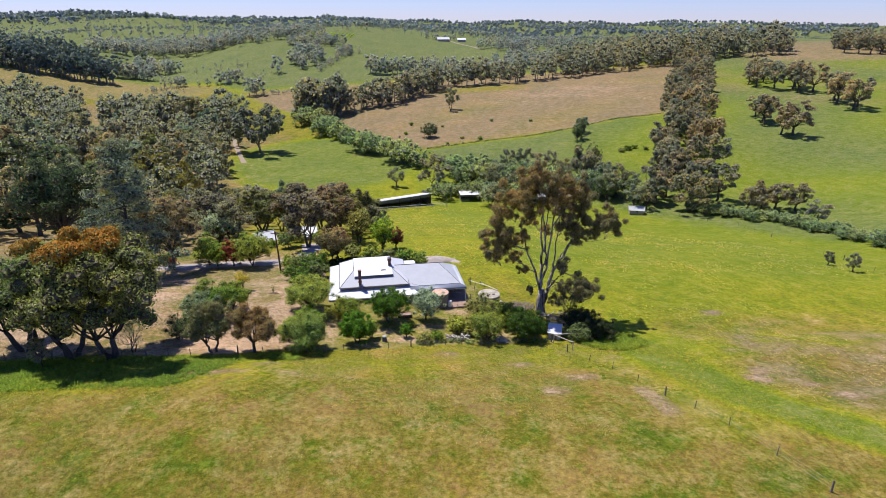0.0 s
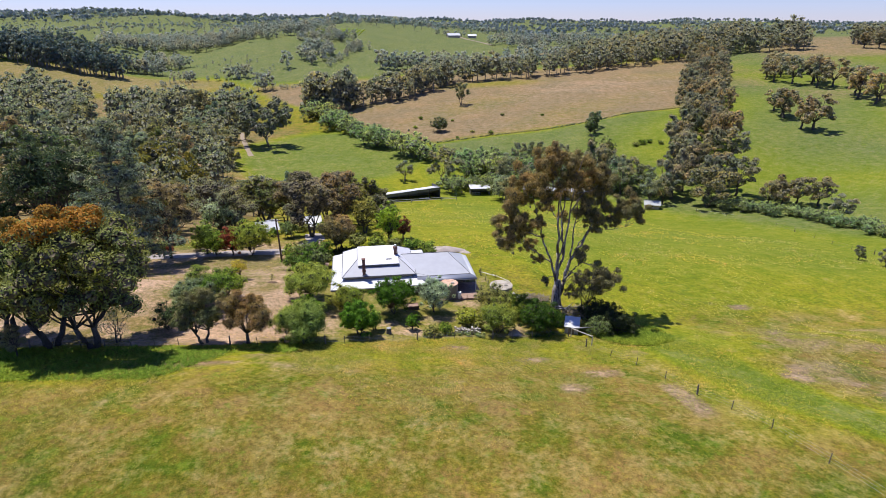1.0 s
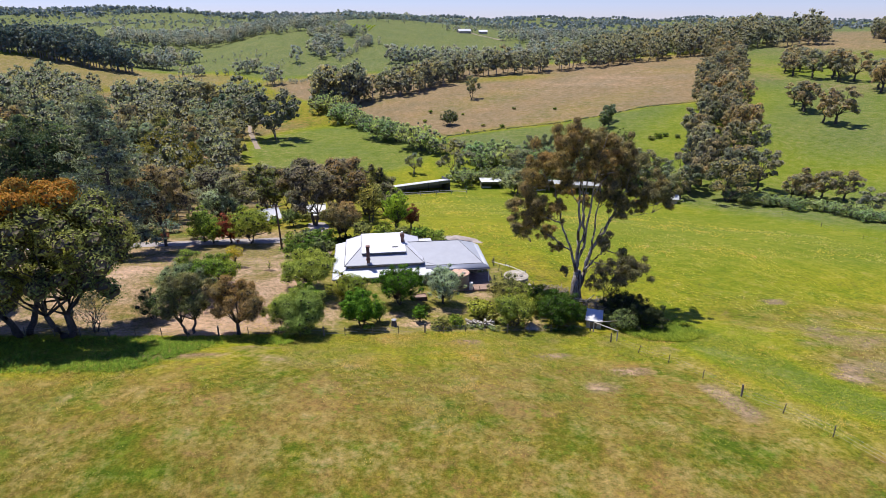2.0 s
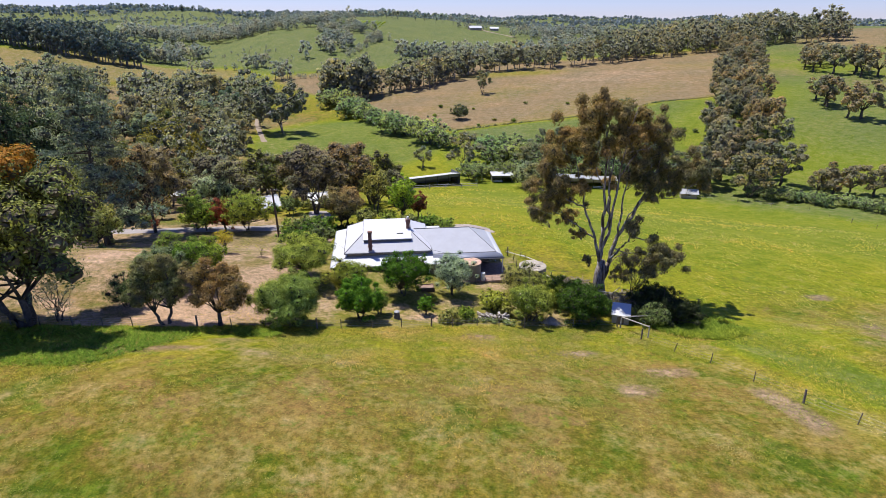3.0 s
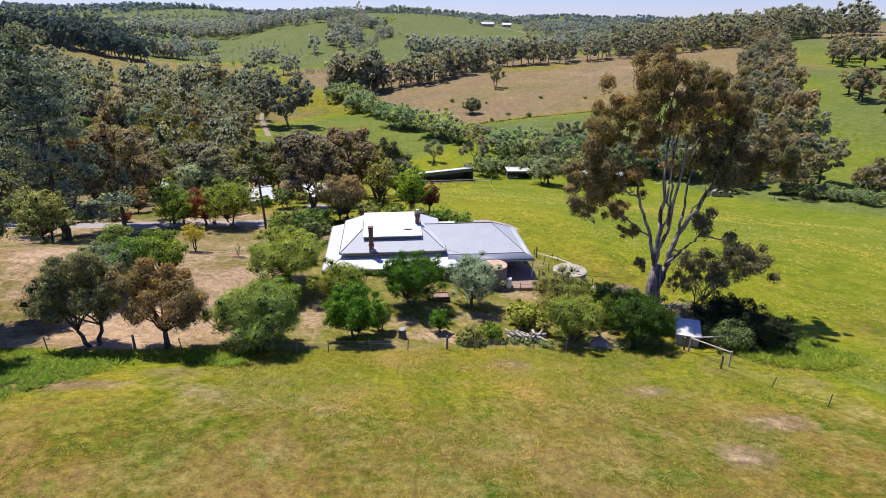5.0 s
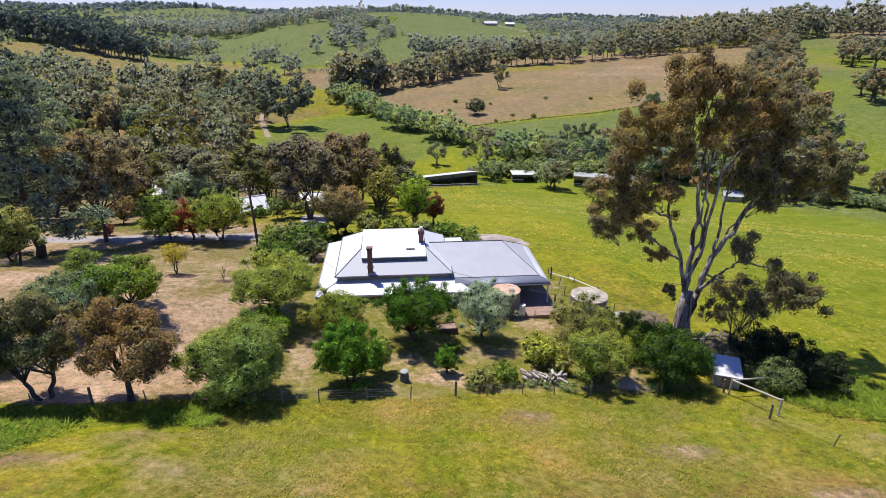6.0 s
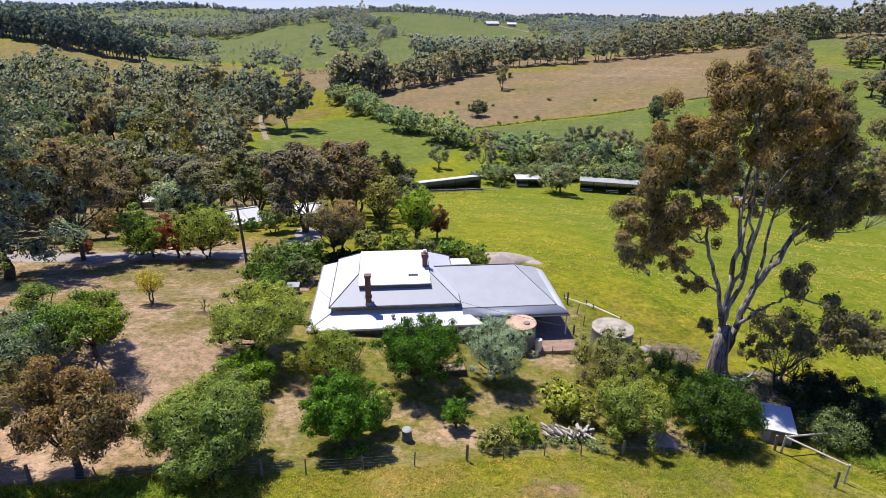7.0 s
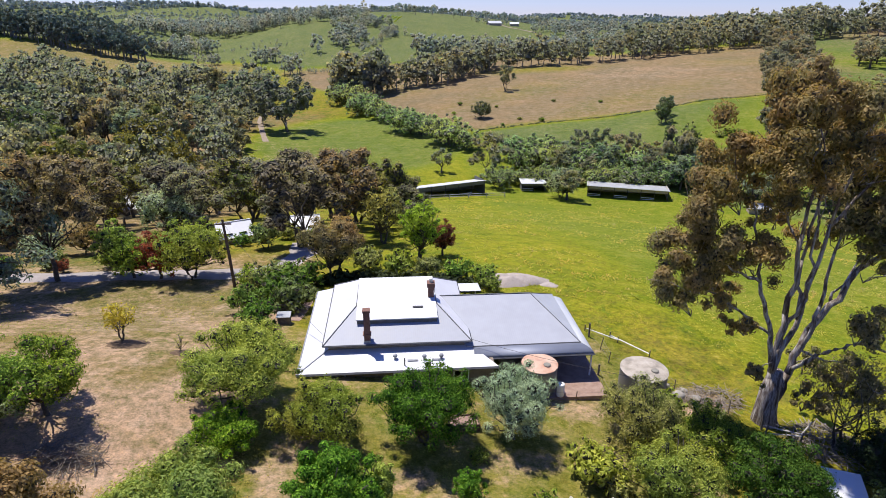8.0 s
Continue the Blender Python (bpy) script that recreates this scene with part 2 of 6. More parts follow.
GUM_LEAF = leaves("gum_leaves", (0.058, 0.055, 0.028), (0.096, 0.084, 0.043), (0.15, 0.12, 0.066), (0.128, 0.092, 0.05), 0.44, 3.0)
TANGLE = spread("dry_grey_twigs", (0.16, 0.13, 0.1), (0.27, 0.225, 0.18), (0.42, 0.37, 0.31), 0.9, 6, 30, 0.2)
DARK_TWIG = spread("dark_dead_twigs", (0.05, 0.042, 0.036), (0.1, 0.085, 0.072), (0.24, 0.21, 0.19), 0.9, 6, 30, 0.2)
MULCH = spread("leaf_mulch", (0.06, 0.038, 0.022), (0.115, 0.076, 0.046), (0.2, 0.14, 0.085), 0.95, 5, 18, 0.4)
EUC_LEAF = leaves("eucalypt_leaves", (0.094, 0.103, 0.075), (0.113, 0.121, 0.088), (0.131, 0.136, 0.1), (0.125, 0.113, 0.08), 0.58, 2.75, True)
TAWNY_LEAF = leaves("tawny_eucalypt_leaves", (0.12, 0.105, 0.082), (0.155, 0.133, 0.104), (0.19, 0.162, 0.127), (0.155, 0.15, 0.108), 0.56, 2.46, True)
BRONZE_LEAF = leaves("bronze_eucalypt_leaves", (0.078, 0.07, 0.044), (0.131, 0.113, 0.073), (0.187, 0.16, 0.105), (0.146, 0.111, 0.067), 0.4, 2.3)
CREST_LEAF = leaves("dull_eucalypt_leaves", (0.132, 0.114, 0.0881), (0.163, 0.141, 0.108), (0.192, 0.162, 0.122), (0.172, 0.155, 0.11), 0.52, 2.64, True)
# Far trees: the blue of distance haze is mixed into the leaf colour.
FAR_LEAF = leaves("haze_tinted_eucalypt_leaves", (0.1, 0.117, 0.136), (0.116, 0.136, 0.158), (0.132, 0.15, 0.18), (0.11, 0.118, 0.142), 0.52, 3.22, True)
OLIVE_GUM_LEAF = leaves("yellow_olive_gum_leaves", (0.069, 0.0736, 0.0198), (0.115, 0.117, 0.033), (0.184, 0.175, 0.055), (0.0805, 0.0943, 0.0385), 0.4, 2.2)
OLIVE_LEAF = leaves("olive_leaves", (0.09, 0.11, 0.075), (0.145, 0.17, 0.115), (0.23, 0.25, 0.185))
FRUIT_LEAF = leaves("glossy_leaves", (0.034, 0.062, 0.012), (0.072, 0.118, 0.02), (0.155, 0.21, 0.04), None, 0.44, 2.2)
GLOSS_LEAF = leaves("dark_glossy_leaves", (0.018, 0.048, 0.005), (0.046, 0.1, 0.009), (0.125, 0.2, 0.022), None, 0.4, 2.2)
DARK_GLOSS_LEAF = leaves("very_dark_glossy_leaves", (0.016, 0.04, 0.006), (0.034, 0.075, 0.01), (0.085, 0.14, 0.02), None, 0.22, 1.7)
DULL_LEAF = leaves("dull_dark_green_leaves", (0.03, 0.047, 0.018), (0.062, 0.088, 0.032), (0.125, 0.155, 0.062), (0.1, 0.085, 0.04), 0.36, 2.2)
YELLOW_LEAF = leaves("yellow_leaves", (0.16, 0.13, 0.014), (0.25, 0.2, 0.025), (0.34, 0.28, 0.05), None, 0.42, 2.0)
LIGHT_LEAF = leaves("light_leaves", (0.075, 0.105, 0.02), (0.13, 0.168, 0.034), (0.205, 0.24, 0.06), None, 0.4, 2.2)
SHAGGY_LEAF = leaves("shaggy_pine_needles", (0.0625, 0.0732, 0.0526), (0.117, 0.129, 0.093), (0.188, 0.193, 0.143), None, 0.35, 2.42)
# Dark green leaves, darkened further: the shade they stand in is painted in.
DEEP_LEAF = leaves("deep_green_shaded_leaves", (0.03, 0.043, 0.018), (0.055, 0.073, 0.03), (0.09, 0.112, 0.046), None, 0.25, 0.8)
GREY_GUM_LEAF = leaves("blue_grey_gum_leaves", (0.0906, 0.105, 0.082), (0.111, 0.125, 0.0959), (0.131, 0.143, 0.11), None, 0.52, 2.89, True)
NEW_LEAF = leaves("orange_new_growth", (0.196, 0.102, 0.022), (0.287, 0.15, 0.0308), (0.345, 0.216, 0.0495), None, 0.3, 1.2)
LEMON_LEAF = leaves("lemon_leaves", (0.1, 0.115, 0.018), (0.155, 0.185, 0.03), (0.25, 0.26, 0.05), (0.15, 0.135, 0.03), 0.42, 2.2)
PALE_LEAF = leaves("pale_grey_green_leaves", (0.085, 0.11, 0.062), (0.14, 0.17, 0.098), (0.21, 0.235, 0.145), None, 0.36, 2.0)
# Skyline trees: leaf colour painted bluer still, for thicker haze.
SKYLINE_LEAF = leaves("haze_tinted_skyline_leaves", (0.0748, 0.0943, 0.119), (0.099, 0.122, 0.154), (0.132, 0.155, 0.193), None, 0.3, 2.75, True)
SPRING_LEAF = leaves("mid_green_leaves", (0.055, 0.09, 0.022), (0.105, 0.15, 0.04), (0.175, 0.222, 0.068), None, 0.42, 2.3)
GREY_LEAF = leaves("grey_green_leaves", (0.068, 0.082, 0.028), (0.122, 0.138, 0.048), (0.2, 0.21, 0.085), None, 0.36, 2.2)
BROWN_LEAF = leaves("brownish_leaves", (0.09, 0.069, 0.038), (0.145, 0.109, 0.06), (0.21, 0.162, 0.09), (0.12, 0.113, 0.058), 0.4, 2.2)
OLIVE_BROWN_LEAF = leaves("olive_brown_leaves", (0.055, 0.056, 0.024), (0.098, 0.094, 0.042), (0.155, 0.142, 0.07), (0.12, 0.092, 0.048), 0.4, 2.42)
RED_LEAF = leaves("red_leaves", (0.13, 0.03, 0.022), (0.2, 0.06, 0.04), (0.27, 0.1, 0.065), None, 0.35, 1.4)
LIME_LEAF = leaves("lime_leaves", (0.14, 0.2, 0.02), (0.22, 0.29, 0.032), (0.3, 0.36, 0.055), None, 0.45, 1.7)
# Far pines: needles tinted blue to stand in for haze.
FAR_PINE_LEAF = leaves("haze_tinted_pine_needles", (0.05, 0.07, 0.075), (0.075, 0.095, 0.1), (0.1, 0.12, 0.125), None, 0.3, 2.11, True)
PINE_LEAF = leaves("pine_needles", (0.028, 0.0476, 0.0252), (0.0504, 0.077, 0.0392), (0.084, 0.105, 0.0504), None, 0.3, 1.3)
ORANGE_LEAF = leaves("orange_tipped_leaves", (0.046, 0.055, 0.021), (0.084, 0.094, 0.037), (0.142, 0.145, 0.062), (0.1, 0.105, 0.03), 0.4, 2.75)
CREEK_LEAF = leaves("willow_leaves", (0.085, 0.118, 0.055), (0.125, 0.165, 0.078), (0.175, 0.215, 0.11), None, 0.5, 2.9, True)
TUFT_LEAF = leaves("meadow_blades", (0.12, 0.14, 0.025), (0.175, 0.165, 0.034), (0.23, 0.185, 0.055), (0.27, 0.19, 0.085), 0.5, 2.7)
WEED_LEAF = leaves("green_weed_blades", (0.045, 0.075, 0.01), (0.085, 0.12, 0.015), (0.14, 0.175, 0.026), None, 0.45, 2.6)


# ---- making meshes ----
class Shape:
    """Vertices and faces gathered into one mesh."""

    def __init__(self):
        self.v, self.f = [], []

    def add(self, verts, faces):
        n = len(self.v)
        self.v += [tuple(p) for p in verts]
        self.f += [tuple(n + k for k in face) for face in faces]
        return self

    def box(self, x0, y0, z0, x1, y1, z1):
        return self.add([(x, y, z) for z in (z0, z1) for x, y in ((x0, y0), (x1, y0), (x1, y1), (x0, y1))],
                        [(3, 2, 1, 0), (4, 5, 6, 7), (0, 1, 5, 4), (1, 2, 6, 5), (2, 3, 7, 6), (3, 0, 4, 7)])

    def beam(self, a, b, w, h=None):
        """A square bar from a to b."""
        return self.tube([a, b], [w * 0.7071, (h or w) * 0.7071], 4)

    def tube(self, points, radii, sides=6, capped=True):
        """A tapered tube along points."""
        pts = [Vector(p) for p in points]
        rings = []
        for k, p in enumerate(pts):
            d = (pts[min(k + 1, len(pts) - 1)] - pts[max(k - 1, 0)]).normalized()
            u = d.orthogonal() if abs(d.z) < 0.9 else d.cross(Vector((0, 1, 0)))
            u.normalize()
            w = d.cross(u)
            rings.append([p + (u * math.cos(a) + w * math.sin(a)) * radii[k] for a in (2 * math.pi * (j + 0.5) / sides for j in range(sides))])
        faces = [(k * sides + j, k * sides + (j + 1) % sides, (k + 1) * sides + (j + 1) % sides, (k + 1) * sides + j)
                 for k in range(len(pts) - 1) for j in range(sides)]
        if capped:
            faces += [tuple(reversed(range(sides))), tuple((len(pts) - 1) * sides + j for j in range(sides))]
        return self.add([q for ring in rings for q in ring], faces)

    def turned(self, cx, cy, profile, sides=32):
        """A turned solid round an upright axis; profile: rows of radius and height from the bottom up."""
        verts = [(cx + r * math.cos(2 * math.pi * j / sides), cy + r * math.sin(2 * math.pi * j / sides), z) for r, z in profile for j in range(sides)]
        faces = [(k * sides + j, k * sides + (j + 1) % sides, (k + 1) * sides + (j + 1) % sides, (k + 1) * sides + j)
                 for k in range(len(profile) - 1) for j in range(sides)]
        faces += [tuple(reversed(range(sides))), tuple((len(profile) - 1) * sides + j for j in range(sides))]
        return self.add(verts, faces)

    def slab(self, points, thick):
        """A sheet with the given upper outline, thickened straight down."""
        n = len(points)
        verts = [tuple(p) for p in points] + [(p[0], p[1], p[2] - thick) for p in points]
        faces = [tuple(range(n)), tuple(reversed(range(n, 2 * n)))] + [(k, k + n, (k + 1) % n + n, (k + 1) % n) for k in range(n)]
        return self.add(verts, faces)

    def mesh(self, name, material, smooth=False):
        me = bpy.data.meshes.new(name)
        me.from_pydata(self.v, [], self.f)
        me.materials.append(material)
        if smooth:
            me.shade_smooth()
        bm = bmesh.new()
        bm.from_mesh(me)
        bmesh.ops.recalc_face_normals(bm, faces=bm.faces)
        bm.to_mesh(me)
        bm.free()
        return me


def part(name, shape, material, parent, label="", smooth=False, bevel=0.0):
    """One mesh object under a thing or under a part."""
    ob = new(name, shape.mesh(name, material, smooth) if isinstance(shape, Shape) else shape)
    if parent:
        ob.parent = parent
    if bevel:
        k = ob.modifiers.new("worn_edge", "BEVEL")
        k.width, k.segments, k.limit_method = bevel, 1, "ANGLE"
    return tagged(ob, label)


def thing(name, label, category, group="", kind="", m=None):
    ob = new(name)
    ob.empty_display_size = 0.3
    if m is not None:
        ob.matrix_basis = m
    return tagged(ob, label, category, group, kind)


def on_ground(x, y, lift=0.0, turn=0.0, size=1.0):
    return pose(x, y, float(height(x, y)) + lift, 0, 0, turn) @ Matrix.Diagonal((size, size, size, 1))


GOLD = (1 + math.sqrt(5)) / 2
KNOB = np.array([(-1, GOLD, 0), (1, GOLD, 0), (-1, -GOLD, 0), (1, -GOLD, 0), (0, -1, GOLD), (0, 1, GOLD), (0, -1, -GOLD), (0, 1, -GOLD), (GOLD, 0, -1), (GOLD, 0, 1), (-GOLD, 0, -1), (-GOLD, 0, 1)]) / math.sqrt(1 + GOLD * GOLD)
KNOB_SIDES = np.array([(i, j, k) for i in range(12) for j in range(i + 1, 12) for k in range(j + 1, 12) if max(np.linalg.norm(KNOB[i] - KNOB[j]), np.linalg.norm(KNOB[j] - KNOB[k]), np.linalg.norm(KNOB[i] - KNOB[k])) < 1.1])


def halved(points, sides):
    """Every triangle cut into four, the new corners pushed out to the unit sphere."""
    points, out, mids = [tuple(p) for p in points], [], {}

    def middle(i, j):
        k = (min(i, j), max(i, j))
        if k not in mids:
            m = np.array(points[i]) + np.array(points[j])
            mids[k] = len(points)
            points.append(tuple(m / np.linalg.norm(m)))
        return mids[k]

    for i, j, k in sides:
        a, b, c = middle(i, j), middle(j, k), middle(k, i)
        out += [(i, a, c), (a, j, b), (c, b, k), (a, b, c)]
    return np.array(points), np.array(out)


FINE_KNOB, FINE_SIDES = halved(KNOB, KNOB_SIDES)


def leaf_mesh(name, spots, along, out, length, width, material, knobs=None, fine=False, inner=None):
    """Folded leaf clumps, each an island of its own, at spots (n x 3) along given ways; knobs: rows of place, radius
    and squash of the bough cores, painted as inner shade where inner is given.
    """
    n = len(spots)
    side = np.cross(along, out)
    side /= np.linalg.norm(side, axis=1, keepdims=True) + 1e-9
    up = np.cross(side, along)
    length, width = length[:, None], width[:, None]
    v = np.stack([spots - along * length * 0.5, spots + side * width * 0.5 + up * width * 0.18, spots + along * length * 0.5, spots - side * width * 0.5 + up * width * 0.18], 1).reshape(-1, 3)
    corners, starts = np.arange(4 * n), np.arange(0, 4 * n, 4)
    if knobs is not None:
        rng = np.random.default_rng(n)
        ball, sides = (FINE_KNOB, FINE_SIDES) if fine else (KNOB, KNOB_SIDES)
        m, c = len(knobs), len(ball)
        rough = ball[None] * rng.uniform(0.75, 1.2, (m, c, 1)) * knobs[:, None, 3:4]
        rough[:, :, 2] *= knobs[:, None, 4]
        v = np.concatenate([v, (knobs[:, None, :3] + rough).reshape(-1, 3)])
        tri = (4 * n + c * np.arange(m)[:, None, None] + sides[None]).ravel()
        starts = np.concatenate([starts, 4 * n + np.arange(0, len(tri), 3)])
        corners = np.concatenate([corners, tri])
    me = bpy.data.meshes.new(name)
    me.vertices.add(len(v))
    me.vertices.foreach_set("co", v.astype(np.float32).ravel())
    me.loops.add(len(corners))
    me.loops.foreach_set("vertex_index", corners.astype(np.int32))
    me.polygons.add(len(starts))
    me.polygons.foreach_set("loop_start", starts.astype(np.int32))
    me.update(calc_edges=True)
    me.materials.append(material)
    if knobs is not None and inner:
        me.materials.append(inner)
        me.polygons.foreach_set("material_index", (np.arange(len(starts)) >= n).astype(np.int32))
    return me


def unit_ways(rng, n):
    w = rng.normal(size=(n, 3))
    return w / np.linalg.norm(w, axis=1, keepdims=True)


def crown_mesh(name, rng, blobs, count, size, material, hang=0.0, hollow=0.72, heart=0.52, broad=(0.26, 0.55), fine=False, stray=0.25, inner=None):
    """Leaf clumps in the outer part of each blob (x, y, z, radius, squash)."""
    blobs = np.array(blobs, float)
    share = blobs[:, 3] ** 2
    pick = rng.choice(len(blobs), count, p=share / share.sum())
    way = unit_ways(rng, count)
    way[:, 2] = np.where((way[:, 2] < -0.35) & (rng.random(count) < 0.5), -way[:, 2], way[:, 2])
    depth = hollow + (1.08 - hollow) * rng.random(count) ** 0.6
    depth = np.where(rng.random(count) < stray, depth * rng.uniform(1.0, 1.45, count), depth)
    spots = blobs[pick, :3] + way * (blobs[pick, 3] * depth)[:, None] * np.stack([np.ones(count), np.ones(count), blobs[pick, 4]], 1)
    along = unit_ways(rng, count) + np.array([0, 0, -hang])
    along -= 0.7 * np.sum(along * way, axis=1, keepdims=True) * way
    along /= np.linalg.norm(along, axis=1, keepdims=True)
    out = way * 1.9 + unit_ways(rng, count) * 0.7 + np.array([0, 0, 0.5])
    if inner is INNER:
        along += np.array([0, 0, -0.25])
        along /= np.linalg.norm(along, axis=1, keepdims=True)
        out = way * np.array([1.9, 1.9, 1.1]) + unit_ways(rng, count) * 0.8
    return leaf_mesh(name, spots, along, out, size * rng.uniform(0.7, 1.5, count), size * rng.uniform(*broad, count), material, blobs * np.array([1, 1, 1, heart, 1]) if heart else None, fine, inner)


def limb(shape, rng, a, b, r0, r1, bend=0.12, steps=5, sides=6):
    """A crooked branch from a to b."""
    a, b = Vector(a), Vector(b)
    far = (b - a).length
    pts = [a.lerp(b, k / steps) + Vector(rng.normal(size=3)) * (far * bend * math.sin(math.pi * k / steps) * 0.6) for k in range(steps + 1)]
    shape.tube(pts, [r0 + (r1 - r0) * k / steps for k in range(steps + 1)], sides)
    return pts


def tree(name, label, seed, high, wide, bare, leaf, bark, count, size, stems=1, clumps=9, style="round", girth=None, category="tree", group="", hang=0.0, lean=(0.0, 0.0), tips=None, heart=0.52, fine=False):
    """A tree of the given height and crown radius, bare up to a height, as trunk with limbs and a crown of leaf clumps; its foot is at the origin."""
    rng = np.random.default_rng(seed)
    root = thing(name, label, category, group)
    girth = girth or high * 0.022 + 0.04
    mid = (high + bare) / 2
    tall = (high - bare) / 2
    blobs, ends = [], []
    gum = style == "gum"
    if style == "round":
        blobs.append((0, 0, mid, wide * 0.6, tall / wide * 0.95))
        clumps = int(clumps * 2.2)
        for k in range(clumps):
            a, e = 2.4 * k + rng.normal() * 0.3, math.asin(np.clip(-0.55 + 1.45 * (k + 0.5) / clumps, -1, 1))
            r = wide * rng.uniform(0.17, 0.36)
            blobs.append((math.cos(a) * math.cos(e) * (wide - r) * (f := rng.uniform(0.76, 1.12)), math.sin(a) * math.cos(e) * (wide - r) * f, mid + math.sin(e) * (tall - r * 0.7) * f, r, 0.8))
        for k in range(clumps):
            way = unit_ways(rng, 1)[0] + np.array([0, 0, 0.25])
            way /= np.linalg.norm(way)
            f = rng.uniform(0.98, 1.16)
            blobs.append((way[0] * wide * f, way[1] * wide * f, mid + way[2] * tall * f, wide * rng.uniform(0.09, 0.16), 0.9))
    elif style == "open":
        clumps = int(clumps * 1.7)
        for k in range(clumps):
            a, e = 2.4 * k + rng.normal() * 0.4, -0.75 + 1.75 * (k + 0.5) / clumps
            reach = wide * math.sqrt(max(0.1, 1 - min(abs(e), 0.98) ** 2)) * rng.uniform(0.35, 0.95)
            blobs.append((math.cos(a) * reach, math.sin(a) * reach, mid + e * tall * 0.85, wide * rng.uniform(0.2, 0.38), rng.uniform(0.6, 0.85)))
    elif style == "gum":
        for k in range(clumps):
            a, e = 2.4 * k + rng.normal() * 0.45, -0.62 + 1.5 * (k + 0.5) / clumps
            reach = wide * math.sqrt(max(0.12, 1 - min(abs(e), 0.97) ** 2)) * rng.uniform(0.4, 0.86)
            at, r = np.array((math.cos(a) * reach, math.sin(a) * reach, mid + e * tall * 0.86)), wide * rng.uniform(0.25, 0.38)
            ends.append(tuple(at))
            blobs.append((*at, r * 0.7, rng.uniform(0.7, 0.9)))
            for way in unit_ways(rng, 5 if fine else 3):
                blobs.append((*(at + way * np.array((0.8, 0.8, 0.62)) * r), r * rng.uniform(0.3, 0.52), rng.uniform(0.7, 1.0)))
    elif style == "cone":
        for k in range(clumps):
            f = k / (clumps - 1)
            a = 2.4 * k
            reach = wide * (1 - f) ** 0.7 * rng.uniform(0.35, 1.0)
            at = (math.cos(a) * reach, math.sin(a) * reach, bare + (high - bare) * (0.05 + 0.93 * f) + rng.normal() * 0.25)
            ends.append(at)
            for j in range(3):
                o = rng.normal(size=3) * wide * 0.09
                blobs.append((at[0] + o[0], at[1] + o[1], at[2] + o[2] * 0.5, wide * (0.17 - 0.06 * f) * rng.uniform(0.7, 1.2), rng.uniform(0.4, 0.7)))
    wood = Shape()
    for s in range(stems):
        a = 2 * math.pi * s / stems + rng.normal() * 0.5
        spread_out = 0.0 if stems == 1 else wide * 0.25
        foot = Vector((math.cos(a) * girth * 0.6 * (stems > 1), math.sin(a) * girth * 0.6 * (stems > 1), -0.25))
        fork = Vector((math.cos(a) * spread_out + lean[0] * bare, math.sin(a) * spread_out + lean[1] * bare, max(bare * 0.95, high * 0.22)))
        g = girth / math.sqrt(stems)
        limb(wood, rng, foot, fork, g * 1.25, g * 0.8, 0.06, 4, 8)
        reached = [(*e, 0.0) for e in ends] or blobs
        mine = reached[s::stems] if stems > 1 else reached
        if style == "cone":
            limb(wood, rng, fork, (0, 0, high * 0.95), g * 0.8, 0.03, 0.02, 4, 6)
        for b in mine:
            start = (0, 0, max(b[2] - 0.12 * math.hypot(b[0], b[1]), bare * 0.8)) if style == "cone" else fork
            limb(wood, rng, start, (b[0], b[1], b[2] - b[3] * 0.1), g * (0.24 if style == "cone" else 0.5), 0.025, 0.06 if style == "cone" else 0.12, 3, 4)
    part("trunk", wood, bark, root, "", True)
    broad, stray = ((0.36, 0.7), 0.3) if gum and fine else ((0.45, 0.8), 0.12) if gum else ((0.26, 0.55), 0.25)
    # Choose the core colour that paints the shade inside this crown.
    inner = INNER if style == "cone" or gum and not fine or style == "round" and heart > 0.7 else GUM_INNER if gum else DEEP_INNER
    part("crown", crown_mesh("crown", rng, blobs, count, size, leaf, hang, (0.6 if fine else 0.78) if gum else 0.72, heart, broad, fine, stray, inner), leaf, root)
    if tips:
        upper = [(b[0], b[1], b[2] + b[3] * 0.3, b[3], b[4]) for k, b in enumerate(blobs) if b[2] > mid + tall * 0.66]
        part("new_growth", crown_mesh("new_growth", rng, upper, count // 7, size, tips, hang, 0.8, 0, broad, False, 0.1), tips, root, "orange new leaves on the crown")
    return root


# ---- the lie of the land ----
def step(a, b, v):
    """Smooth step from 0 at a to 1 at b."""
    s = np.clip((np.asarray(v, float) - a) / (b - a), 0, 1)
    return s * s * (3 - 2 * s)


def mound(x, y, cx, cy, rx, ry, turn=0.0):
    """A rounded hill of height 1."""
    c, s = math.cos(turn), math.sin(turn)
    u, v = ((x - cx) * c + (y - cy) * s) / rx, (-(x - cx) * s + (y - cy) * c) / ry
    return np.exp(-(u * u + v * v))


def creek_side(x, y):
    """Metres past the creek, on the side of the bare hill."""
    return (x - 30) * 0.865 + (y - 290) * 0.5


def bank(x, y):
    """The house is dug into a bank that climbs towards the dark trees."""
    side = np.clip(1.25 - 0.098 * x, 0, 4.6)
    reach = step(20, 50, y) * (1 - step(68, 90, y)) * (1 + 0.3 * step(-8, -16, x) * step(58, 66, y))
    fall = np.clip(1.25 - 0.098 * x, -4.0, 0) * step(20, 50, y) * (1 - step(38, 58, y))
    return side * reach * (1 - step(3, 8, x) * step(66, 71, y)) + fall


